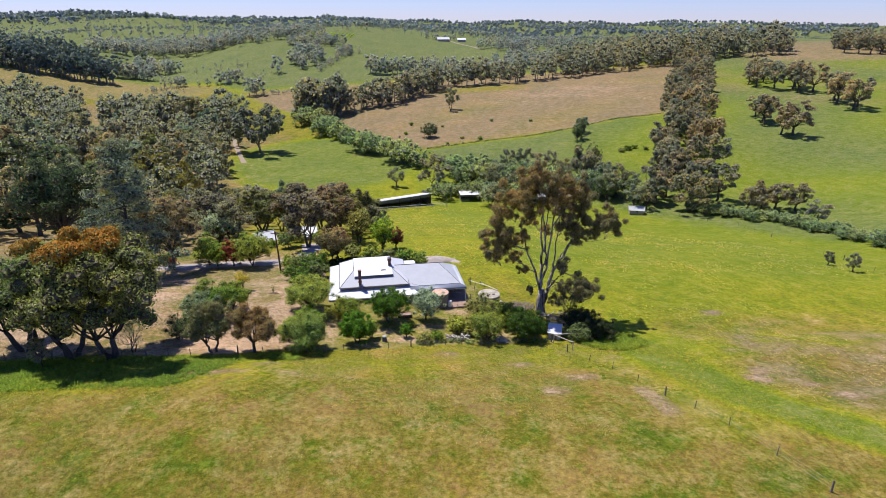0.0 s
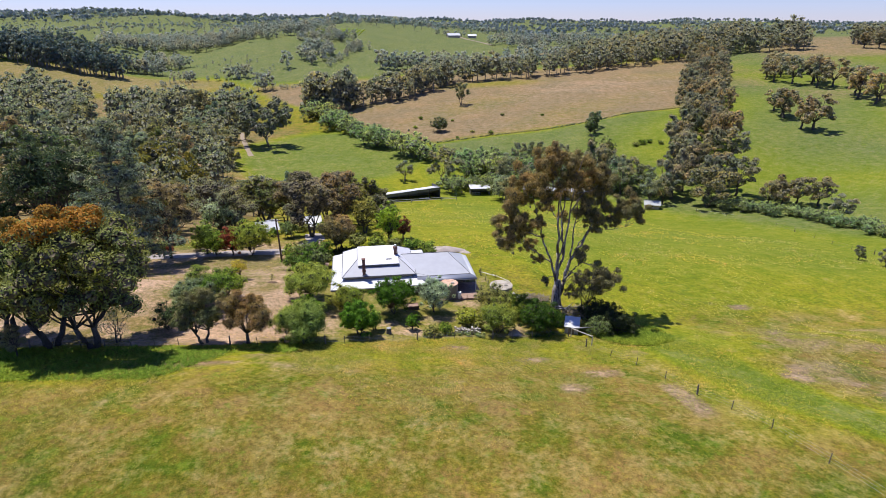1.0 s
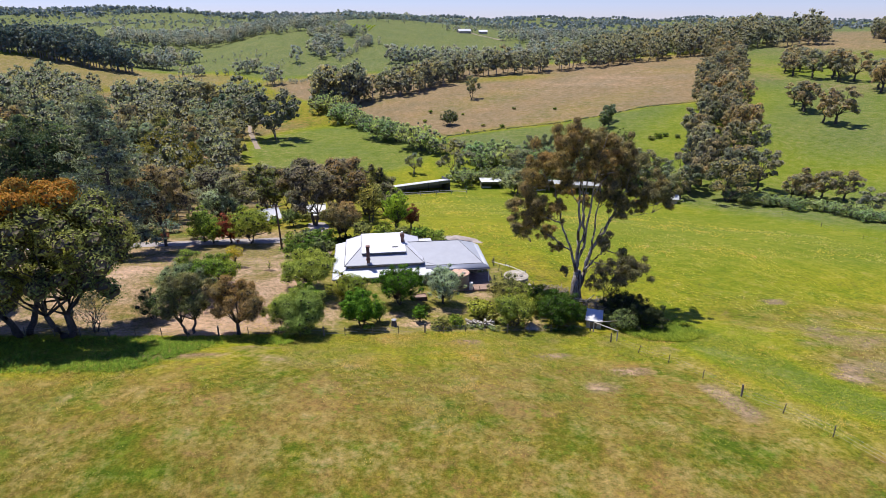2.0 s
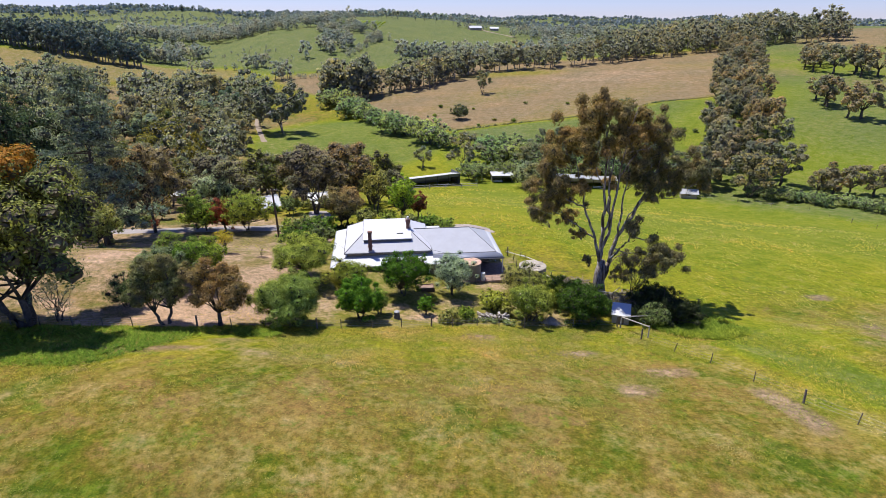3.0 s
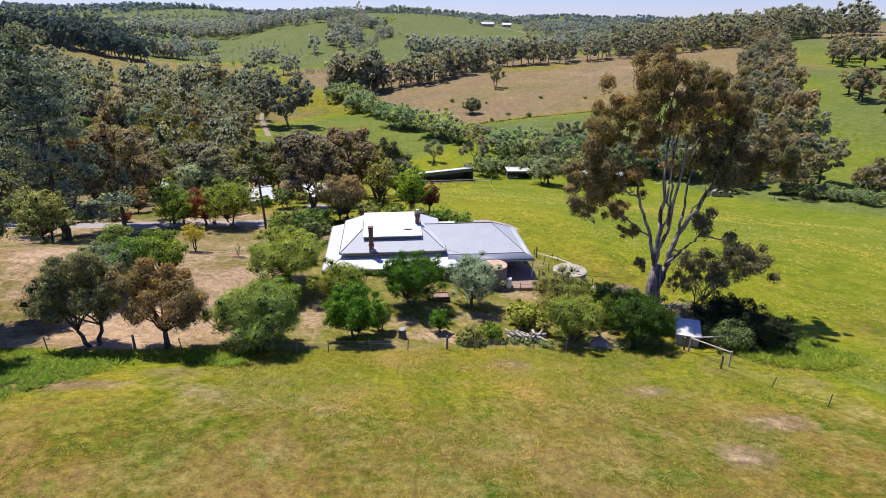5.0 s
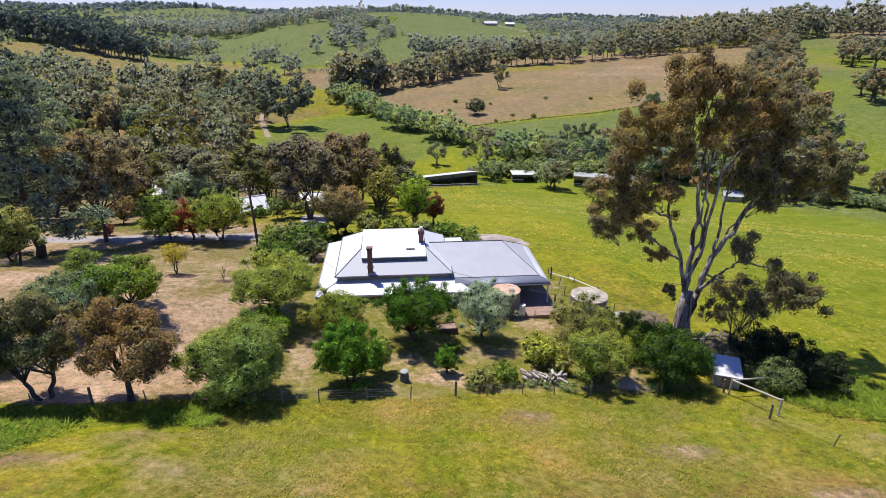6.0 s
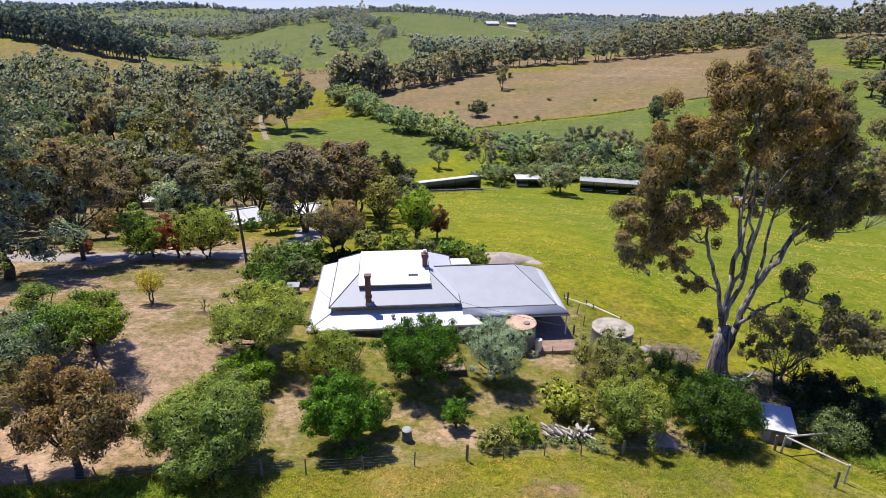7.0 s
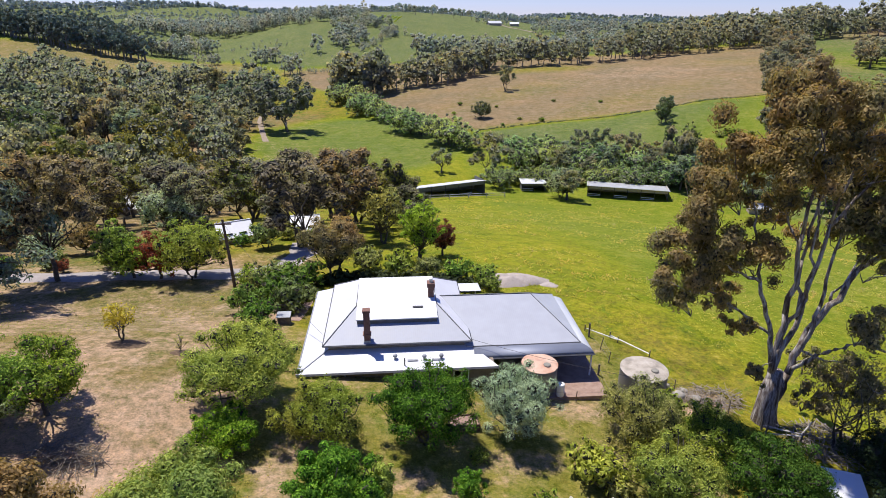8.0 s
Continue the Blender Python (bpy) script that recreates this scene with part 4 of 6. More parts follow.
for seed, x, y, high, wide, bare, leaf, style, label in ((361, 33.5, 236, 17, 8.0, 1.5, EUC_LEAF, "gum", "tall broad eucalyptus beside the valley meadow"), (362, 70, 397, 15.5, 6.6, 3.0, EUC_LEAF, "gum", "lone full-crowned eucalyptus on the dry hill"),
                                                        (364, 123, 183, 16.5, 9.0, 1.2, EUC_LEAF, "gum", "great rounded eucalyptus at the foot of the planted belt"), (363, 44.5, 328, 8, 4.8, 0.2, DULL_LEAF, "round", "dark rounded bush on the dry hillside")):
    ob = tree("eucalyptus_tree" if style == "gum" else "round_bush", label, seed, high, wide, bare, leaf, BARK, 2200, 0.6, 2, 12, style, category="tree" if style == "gum" else "bush", hang=0.3, heart=0.72)
    ob.matrix_basis = on_ground(x, y, -0.2, seed * 31)
for seed, x, y, high, wide in ((365, 122, 288, 11, 2.0), (366, 102, 243, 13, 2.4), (367, 104, 233, 15.5, 2.6), (368, 109, 238, 12, 2.2), (369, 119, 286, 8.5, 3.2)):
    ob = tree("cypress_tree", "dark upright narrow tree below the hill fence", seed, high, wide, 0.6, DULL_LEAF, BARK, 1100, 0.6, 1, 9, "round", category="tree", heart=0.72)
    ob.matrix_basis = on_ground(x, y, -0.2, seed * 31)
for x, y, high in ((38, 366, 2.0), (32, 342, 1.8), (62, 318, 1.6), (71, 310, 2.1), (52, 310, 1.4), (88, 352, 1.7), (110, 340, 1.5), (56, 350, 1.3), (132, 260, 2.2), (136, 261, 2.6), (140, 262, 2.0), (144, 258, 1.8)):
    SHRUB.plant(x, y, high, "small dark scrub on the dry hillside", "hill scrub", squash=1.2)
belt(WILLOW, [(122, 184), (136, 171), (143, 153), (141, 129), (139, 112)], 6, 2.6, 3.2, 4.8, 7, "low green thicket along the creek bank", "creek thicket")

for x, y, high in ((-66, 279, 15), (-70, 286, 13), (-73, 274, 14), (-61, 270, 11), (306, 405, 15), (300, 398, 13), (312, 398, 14), (143, 177, 10), (149, 181, 9), (320, 420, 15), (345, 400, 14)):
    BELT_GUM.plant(x, y, high, "brown-grey eucalyptus clump on the slope", "", squash=1.2)
belt(WILLOW, [(36, 228), (60, 227), (90, 218), (102, 210)], 6, 3.6, 4.5, 7.5, 8, "leafy green bush behind the stable sheds", "shed bushes")
# the wooded gully beside the drive
grove(MID_GUM, -128, 268, 40, 24, 12, 15, 23, 13, "dense grey-green eucalyptus in the gully", "gully trees")
grove(MID_GUM, -76, 300, 10, 26, 6, 13, 19, 14, "dense grey-green eucalyptus in the gully", "gully trees")
grove(MID_GUM, -178, 250, 34, 60, 22, 17, 25, 18, "dense grey-green eucalyptus in the gully", "gully trees")
grove(NEAR_GUM, -106, 172, 36, 34, 22, 13, 20, 16, "shady eucalyptus above the drive", "roadside trees")
grove(NEAR_GUM, -46, 178, 22, 34, 15, 9, 14, 17, "shady eucalyptus above the drive", "roadside trees")
grove(NEAR_GUM, -88, 208, 26, 18, 10, 14, 20, 20, "shady eucalyptus in the gully", "roadside trees")
grove(NEAR_GUM, -92, 262, 22, 14, 7, 13, 18, 21, "shady eucalyptus in the gully", "roadside trees")
grove(DARK_PINE, -84, 142, 20, 14, 6, 14, 19, 19, "", "pines by the drive")
for x, y, high, wide in ((-98, 371, 25, 1.2), (-84, 352, 19, 1.0), (-112, 384, 22, 1.1), (-126, 398, 20, 1.0)):
    MID_GUM.plant(x, y, high, "tall pale-crowned eucalyptus above the gully", "gully trees", squash=wide)
for seed, x, y, high, wide, leaf, label in ((351, -80, 230, 20.5, 10.5, OLIVE_GUM_LEAF, "broad yellow-olive gum in the gully"), (352, -62, 205, 16.5, 7.5, OLIVE_GUM_LEAF, "broad yellow-olive gum in the gully"), (353, -112, 226, 19.5, 10.0, DULL_LEAF, "wide dark green domed tree in the gully"), (354, -130, 232, 19.0, 9.0, DULL_LEAF, "wide dark green domed tree in the gully"),
                                      (355, -66, 282, 13.5, 5.4, BROWN_LEAF, "dark reddish-brown tree beside the valley road"), (356, -150, 214, 17.0, 7.5, LEMON_LEAF, "yellow-green gum among the gully trees"), (357, -51.5, 324, 25.0, 16.5, GREY_GUM_LEAF, "great spreading grey gum in the valley meadow")):
    ob = tree("eucalyptus_tree", label, seed, high, wide, high * 0.2, leaf, GUM_BARK, 3400, 0.66, 2, 19, "gum", hang=0.4, heart=0.72)
    ob.matrix_basis = on_ground(x, y, -0.2, seed * 31)
for x, y, high in ((-13, 108.8, 12.5), (-7.5, 115.8, 13.5), (-25.6, 133, 12.6), (-29.8, 119.6, 10.5), (-10, 126, 13), (-18, 127, 13), (-3, 123, 12), (1.5, 119, 7.5), (-35, 130, 12), (-45, 124, 12), (-54, 118, 13), (-60, 126, 14), (1, 128, 8.5), (-17, 136, 13), (-7, 136, 12), (-40, 142, 12), (-28, 148, 13), (-52, 140, 13), (-22, 141, 10), (-12, 145, 11), (-34, 137, 10), (-3, 133, 9), (-46, 133, 10), (3, 125, 6.5)):
    COTTAGE_GUM.plant(x, y, high, "brownish eucalyptus among the cottages", "cottage trees", squash=1.12)


def scattered(seed, count, cx, cy, rx, ry, low, high):
    """Random places in an oval, with a tree height each."""
    rng = np.random.default_rng(seed)
    a, r = rng.uniform(0, 2 * math.pi, count), np.sqrt(rng.random(count))
    return np.stack([cx + rx * r * np.cos(a), cy + ry * r * np.sin(a), rng.uniform(low, high, count)], 1)


def along_line(seed, line, wide, gap, low, high):
    """Random places along a line, with a tree height each."""
    rng = np.random.default_rng(seed)
    out = []
    for (x0, y0), (x1, y1) in zip(line, line[1:]):
        far = math.hypot(x1 - x0, y1 - y0)
        for k in range(max(1, round(far / gap))):
            f, o = (k + rng.random()) * gap / far, rng.uniform(-0.5, 0.5) * wide
            out.append((x0 + (x1 - x0) * f - (y1 - y0) / far * o, y0 + (y1 - y0) * f + (x1 - x0) / far * o, rng.uniform(low, high)))
    return np.array(out)


def clumpy(x, y, scale, shift=0.0):
    return np.sin(x / scale + 1.7 * np.sin(y / scale * 0.8 + shift)) + np.sin(y / scale * 1.1 + 1.3 * np.sin(x / scale * 1.3 + shift))


def wide_woods(seed, count, y_range, scale, density, low, high):
    """Random places all across the view, thinned into patches."""
    rng = np.random.default_rng(seed)
    y = rng.uniform(*y_range, count)
    x = rng.uniform(-0.9, 1.0, count) * y
    ok = clumpy(x, y, scale, 1.0) > density
    return np.stack([x[ok], y[ok], rng.uniform(low, high, ok.sum())], 1)


def off_clearing(spots):
    """Keeps trees out of the grassy ride through the gully woods and off the open slope behind them."""
    x, y = spots.T[:2]
    return spots[(np.abs(x + 132 + (y - 316) * 0.39) > np.where(y < 470, 6, 0)) & (y < 428 + 0.45 * np.maximum(0, -x - 120))]


CREST = [(-8, 428), (16, 432), (37, 441), (60, 470), (76, 494), (105, 494), (134, 492), (188, 500), (246, 512), (305, 520), (363, 522), (410, 503)]
far_woods("crest_woods", "grey-green eucalyptus trees along the crest of the bare hill", np.concatenate([
    along_line(2, CREST[:5], 12, 4.6, 16, 24), along_line(7, CREST[:5], 9, 5.0, 5, 9), along_line(8, CREST[4:], 16, 5.8, 15, 25), along_line(3, [(190, 530), (246, 540), (363, 550), (430, 525)], 30, 4.4, 19, 28),
    scattered(4, 16, -20, 422, 14, 9, 22, 31), scattered(5, 90, 330, 590, 95, 34, 16, 24), scattered(6, 45, 505, 500, 45, 26, 13, 19)]), 160, 0.98, 32, CREST_LEAF)
far_woods("gully_woods", "dense grey-green eucalyptus woods down the gully", off_clearing(np.concatenate([
    scattered(11, 56, -150, 385, 75, 60, 14.3, 27.3), scattered(51, 50, -285, 470, 70, 45, 15.6, 26), scattered(12, 17, -100, 395, 30, 40, 15.6, 26), scattered(15, 101, -245, 330, 80, 110, 15.6, 27.3), scattered(16, 39, -190, 225, 60, 60, 15.6, 26), scattered(19, 9, -98, 290, 26, 20, 9.1, 15.6), scattered(64, 56, -100, 225, 46, 60, 11.7, 20.8), scattered(66, 39, -116, 300, 44, 44, 13, 22.1), scattered(68, 22, -118, 470, 34, 40, 13, 22.1), scattered(69, 9, -74, 335, 10, 26, 11.7, 18.2), scattered(70, 22, -255, 528, 26, 14, 11.7, 18.2), scattered(65, 20, -62, 172, 28, 36, 9.1, 14.3), scattered(17, 22, -118, 445, 40, 34, 13, 23.4), scattered(18, 28, -190, 465, 70, 30, 11.7, 22.1)])), 310, 0.6, 33, EUC_LEAF, 13)
# Woods from here outward wear the leaf colours with haze painted in.
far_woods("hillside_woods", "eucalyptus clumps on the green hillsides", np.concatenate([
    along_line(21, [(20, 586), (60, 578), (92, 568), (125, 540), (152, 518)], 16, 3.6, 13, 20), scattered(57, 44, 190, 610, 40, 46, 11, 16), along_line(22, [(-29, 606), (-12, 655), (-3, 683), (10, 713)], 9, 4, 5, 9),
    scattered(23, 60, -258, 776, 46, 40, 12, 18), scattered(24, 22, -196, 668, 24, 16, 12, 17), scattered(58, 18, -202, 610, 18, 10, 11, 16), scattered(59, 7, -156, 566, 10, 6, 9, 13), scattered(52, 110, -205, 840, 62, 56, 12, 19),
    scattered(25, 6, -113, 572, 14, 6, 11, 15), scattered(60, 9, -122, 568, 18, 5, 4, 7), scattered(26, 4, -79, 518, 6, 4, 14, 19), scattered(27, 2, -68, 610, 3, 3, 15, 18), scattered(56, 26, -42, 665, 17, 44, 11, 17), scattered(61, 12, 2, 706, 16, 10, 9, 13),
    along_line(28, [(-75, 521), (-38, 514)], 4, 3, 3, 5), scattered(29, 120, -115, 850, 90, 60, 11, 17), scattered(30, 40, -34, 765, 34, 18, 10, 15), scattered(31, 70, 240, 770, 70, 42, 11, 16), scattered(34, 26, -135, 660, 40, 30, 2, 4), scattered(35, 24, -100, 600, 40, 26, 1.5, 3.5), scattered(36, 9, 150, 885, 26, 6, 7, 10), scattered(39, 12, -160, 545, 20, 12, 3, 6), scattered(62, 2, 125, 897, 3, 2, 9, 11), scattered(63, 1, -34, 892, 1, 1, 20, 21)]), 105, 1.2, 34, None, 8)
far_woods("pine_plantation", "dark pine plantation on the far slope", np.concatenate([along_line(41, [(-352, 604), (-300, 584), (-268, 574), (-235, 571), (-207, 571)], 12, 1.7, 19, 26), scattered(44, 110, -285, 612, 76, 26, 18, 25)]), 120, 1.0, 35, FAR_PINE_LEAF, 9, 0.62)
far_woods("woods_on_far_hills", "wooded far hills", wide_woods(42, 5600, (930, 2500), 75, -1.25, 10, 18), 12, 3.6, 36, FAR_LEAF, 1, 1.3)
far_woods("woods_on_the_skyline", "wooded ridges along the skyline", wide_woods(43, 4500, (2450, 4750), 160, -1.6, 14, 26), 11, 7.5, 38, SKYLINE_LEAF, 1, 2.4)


# ---- the house ----


def gable(parent, x0, y0, x1, y1, base, eave, ridge, along_x, wall, roof, over=0.35, roof_name="roof"):
    """Walls and a pitched roof of two slabs over a rectangle."""
    w = Shape()
    t = 0.15
    if along_x:
        m = (y0 + y1) / 2
        for x in (x0, x1 - t):
            w.add([(x, y0, base), (x, y1, base), (x, y1, eave), (x, m, ridge), (x, y0, eave), (x + t, y0, base), (x + t, y1, base), (x + t, y1, eave), (x + t, m, ridge), (x + t, y0, eave)],
                  [(0, 1, 2, 3, 4), (9, 8, 7, 6, 5), (0, 5, 6, 1), (1, 6, 7, 2), (2, 7, 8, 3), (3, 8, 9, 4), (4, 9, 5, 0)])
        w.box(x0 + t, y0, base, x1 - t, y0 + t, eave).box(x0 + t, y1 - t, base, x1 - t, y1, eave)
        drop = (ridge - eave) / (m - y0) * over
        sides = ([(x0 - over, y0 - over, eave - drop + 0.06), (x1 + over, y0 - over, eave - drop + 0.06), (x1 + over, m, ridge + 0.06), (x0 - over, m, ridge + 0.06)],
                 [(x0 - over, m, ridge + 0.06), (x1 + over, m, ridge + 0.06), (x1 + over, y1 + over, eave - drop + 0.06), (x0 - over, y1 + over, eave - drop + 0.06)])
    else:
        m = (x0 + x1) / 2
        for y in (y0, y1 - t):
            w.add([(x0, y, base), (x1, y, base), (x1, y, eave), (m, y, ridge), (x0, y, eave), (x0, y + t, base), (x1, y + t, base), (x1, y + t, eave), (m, y + t, ridge), (x0, y + t, eave)],
                  [(0, 1, 2, 3, 4), (9, 8, 7, 6, 5), (0, 5, 6, 1), (1, 6, 7, 2), (2, 7, 8, 3), (3, 8, 9, 4), (4, 9, 5, 0)])
        w.box(x0, y0 + t, base, x0 + t, y1 - t, eave).box(x1 - t, y0 + t, base, x1, y1 - t, eave)
        drop = (ridge - eave) / (m - x0) * over
        sides = ([(x0 - over, y0 - over, eave - drop + 0.06), (m, y0 - over, ridge + 0.06), (m, y1 + over, ridge + 0.06), (x0 - over, y1 + over, eave - drop + 0.06)],
                 [(m, y0 - over, ridge + 0.06), (x1 + over, y0 - over, eave - drop + 0.06), (x1 + over, y1 + over, eave - drop + 0.06), (m, y1 + over, ridge + 0.06)])
    part("wall", w, wall, parent)
    for pts in sides:
        part(roof_name, Shape().slab(pts, 0.05), roof, parent)


def window_at(parent, x0, x1, y, z0, z1):
    """A window set into a wall that faces the garden: frame, sill and two panes."""
    w = part("window", Shape().box(x0, y - 0.03, z0, x0 + 0.07, y + 0.05, z1).box(x1 - 0.07, y - 0.03, z0, x1, y + 0.05, z1)
             .box(x0 + 0.07, y - 0.03, z1 - 0.07, x1 - 0.07, y + 0.05, z1).box(x0 + 0.07, y - 0.03, z0, x1 - 0.07, y + 0.05, z0 + 0.07)
             .box((x0 + x1) / 2 - 0.025, y - 0.03, z0 + 0.07, (x0 + x1) / 2 + 0.025, y + 0.05, z1 - 0.07), WHITE, parent, "white-painted timber frame")
    part("pane", Shape().box(x0 + 0.07, y, z0 + 0.07, (x0 + x1) / 2 - 0.025, y + 0.012, z1 - 0.07), GLASS, w)
    part("pane", Shape().box((x0 + x1) / 2 + 0.025, y, z0 + 0.07, x1 - 0.07, y + 0.012, z1 - 0.07), GLASS, w)
    part("sill", Shape().box(x0 - 0.06, y - 0.12, z0 - 0.06, x1 + 0.06, y - 0.03, z0), STONE, w)


def make_house():
    house = thing("house", "old stone farmhouse with pale grey corrugated iron roofs", "house")
    # main block: eaves and the foot of the raised deck
    x0, x1, y0, y1, z0 = -6.15, 4.47, 74.95, 84.9, 3.4
    u0, u1, v0, v1, z1 = -3.93, 2.24, 78.55, 83.3, 4.6
    ring = Shape()
    t = 0.35
    a0, a1, b0, b1 = x0 + t, x1 - t, y0 + t, y1 - t
    ring.box(a0, b0, -0.6, a1, b0 + 0.3, z0 - 0.02).box(a0, b1 - 0.3, -0.6, a1, b1, z0 - 0.02).box(a0, b0 + 0.3, -0.6, a0 + 0.3, b1 - 0.3, z0 - 0.02).box(a1 - 0.3, b0 + 0.3, -0.6, a1, b1 - 0.3, z0 - 0.02)
    part("wall", ring, STONE, house)
    low, top = [(x0, y0, z0), (x1, y0, z0), (x1, y1, z0), (x0, y1, z0)], [(u0, v0, z1), (u1, v0, z1), (u1, v1, z1), (u0, v1, z1)]
    # Iron tone goes by slope: side slopes painted as if more sunlit.
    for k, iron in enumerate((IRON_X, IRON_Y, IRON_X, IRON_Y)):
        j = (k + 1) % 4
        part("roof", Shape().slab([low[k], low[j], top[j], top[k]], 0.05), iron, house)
    for k in range(4):
        part("ridge_capping", Shape().tube([low[k], top[k]], [0.05, 0.05], 6), LEAD, house)
        j = (k + 1) % 4
        part("gutter", Shape().beam(Vector(low[k]) + Vector((0, 0, -0.05)), Vector(low[j]) + Vector((0, 0, -0.05)), 0.1), LEAD, house)
    # raised white deck over the middle
    d0, d1, f0, f1 = -3.86, 2.16, 76.72, 82.5
    deck = part("raised_roof", Shape().slab([(d0, f0, 4.42), (d1, f0, 4.42), (d1, f1, 5.1), (d0, f1, 5.1)], 0.08), WHITE_IRON, house, "newer white iron roof sheet")
    part("fascia", Shape().add([(d0 + 0.06, f0 + 0.08, 3.9), (d1 - 0.06, f0 + 0.08, 3.9), (d1 - 0.06, f1 - 0.1, 4.3), (d0 + 0.06, f1 - 0.1, 4.3), (d0 + 0.06, f0 + 0.08, 4.33), (d1 - 0.06, f0 + 0.08, 4.33), (d1 - 0.06, f1 - 0.1, 5.0), (d0 + 0.06, f1 - 0.1, 5.0)],
                                [(3, 2, 1, 0), (4, 5, 6, 7), (0, 1, 5, 4), (1, 2, 6, 5), (2, 3, 7, 6), (3, 0, 4, 7)]), SHADE_WALL, deck)
    part("skylight_strip", Shape().slab([(0.35, 78.0, 4.62), (1.15, 78.0, 4.62), (1.15, 78.22, 4.645), (0.35, 78.22, 4.645)], 0.05), DARK, deck)
    # lean-to round the near and the outer side
    n0, n1, m0 = -7.7, 6.15, 72.95
    lean_top = 2.88
    part("lean_to_roof", Shape().slab([(n0, m0, 2.48), (n1, m0, 2.48), (a1 + 0.3, b0 - 0.03, lean_top), (a0 - 0.03, b0 - 0.03, lean_top)], 0.05), WHITE_IRON, house, "pale low-pitched lean-to roof")
    part("lean_to_roof", Shape().slab([(n0, m0, 2.48), (a0 - 0.03, b0 - 0.03, lean_top), (a0 - 0.03, 85.6, lean_top), (n0, 85.6, 2.48)], 0.05), IRON_Y, house, "pale low-pitched lean-to roof")
    part("ridge_capping", Shape().tube([(n0 + 0.02, m0 + 0.02, 2.5), (a0 - 0.05, b0 - 0.05, lean_top + 0.02)], [0.045, 0.045], 6), TRIM, house)
    part("gutter", Shape().beam((n0, m0 - 0.04, 2.4), (n1, m0 - 0.04, 2.4), 0.15), LEAD, house)
    part("gutter", Shape().beam((n0 - 0.04, m0, 2.42), (n0 - 0.04, 85.6, 2.42), 0.11), TRIM, house)
    lean = Shape().box(n0 + 0.3, m0 + 0.3, -0.6, n1 - 0.25, m0 + 0.55, 2.44).box(n0 + 0.3, m0 + 0.55, -0.6, n0 + 0.55, 85.3, 2.44).box(n1 - 0.5, m0 + 0.55, -0.6, n1 - 0.25, b0 - 0.02, 2.5)
    part("lean_to_wall", lean, DULL_WALL, house)
    for wx in (-5.6, -1.2, 3.0):
        window_at(house, wx, wx + 1.1, m0 + 0.3, 1.2, 2.1)
    for vx, vy in ((-1.05, 74.1), (1.0, 73.95), (2.2, 73.95)):
        z = 2.48 + (vy - m0) / (b0 - m0) * 0.4
        vent = part("roof_vent", Shape().turned(vx, vy, [(0.08, z - 0.03), (0.08, z + 0.15), (0.15, z + 0.18), (0.17, z + 0.27), (0.12, z + 0.36), (0.03, z + 0.39)], 14), TRIM, house, "round galvanised roof vent", True)
    for sx in (-0.2, 1.5):
        part("skylight_strip", Shape().slab([(sx, 73.75, 2.7), (sx + 0.75, 73.75, 2.7), (sx + 0.75, 73.9, 2.735), (sx, 73.9, 2.735)], 0.05), TRIM, house)
    part("flue_pipe", Shape().tube([(-0.4, 73.4, 2.4), (-0.4, 73.4, 3.15)], [0.05, 0.05], 8), DARK, house)
    # brick chimneys
    chim = part("chimney", Shape().box(-3.22, 75.1, 3.2, -2.78, 75.54, 6.0), BRICK, house, "tall red brick chimney", bevel=0.02)
    part("collar", Shape().box(-3.29, 75.03, 4.06, -2.71, 75.61, 4.13), BRICK, chim)
    part("cap", Shape().box(-3.27, 75.05, 5.86, -2.73, 75.59, 6.02), BRICK, chim)
    part("flashing", Shape().box(-3.26, 75.06, 3.3, -2.74, 75.58, 3.62), TRIM, chim)
    chim = part("chimney", Shape().box(1.62, 79.35, 4.5, 2.06, 79.85, 5.75), BRICK, house, "short red brick chimney", bevel=0.02)
    part("cap", Shape().box(1.54, 79.27, 5.6, 2.14, 79.93, 5.95), BRICK, chim)
    part("pot", Shape().turned(1.84, 79.6, [(0.15, 5.95), (0.13, 6.2), (0.17, 6.22), (0.17, 6.28)], 12), WHITE, chim, "pale chimney pot", True)
    # the wing
    w0, w1, p0, p1, ez = 4.1, 12.55, 74.9, 82.7, 2.95
    r0, r1, ry, rz = 2.5, 9.95, 80.3, 4.35
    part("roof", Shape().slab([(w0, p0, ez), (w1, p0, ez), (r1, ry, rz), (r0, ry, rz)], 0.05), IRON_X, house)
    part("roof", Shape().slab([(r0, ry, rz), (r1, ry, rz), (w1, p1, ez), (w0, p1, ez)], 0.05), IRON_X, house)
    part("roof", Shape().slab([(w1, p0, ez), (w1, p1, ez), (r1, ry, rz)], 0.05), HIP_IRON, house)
    part("ridge_capping", Shape().tube([(r0, ry, rz + 0.01), (r1, ry, rz + 0.01)], [0.06, 0.06], 6), LEAD, house)
    for py in (p0, p1):
        part("ridge_capping", Shape().tube([(w1, py, ez), (r1, ry, rz)], [0.04, 0.04], 6), LEAD, house)
    bull = Shape()
    prof = [(0.0, 0.0), (0.3, -0.06), (0.55, -0.16), (0.75, -0.3), (0.86, -0.5)]
    rows = [[(4.6, p0 - o, ez + h - 0.04), (w1 + o, p0 - o, ez + h - 0.04)] for o, h in prof]
    bull.add([p for row in rows for p in row], [(2 * k, 2 * k + 1, 2 * k + 3, 2 * k + 2) for k in range(len(rows) - 1)])
    me = part("veranda_roof", bull, BLUE_IRON, house, "rolled bullnose veranda roof", True)
    me.modifiers.new("thickness", "SOLIDIFY").thickness = 0.03
    bull = Shape()
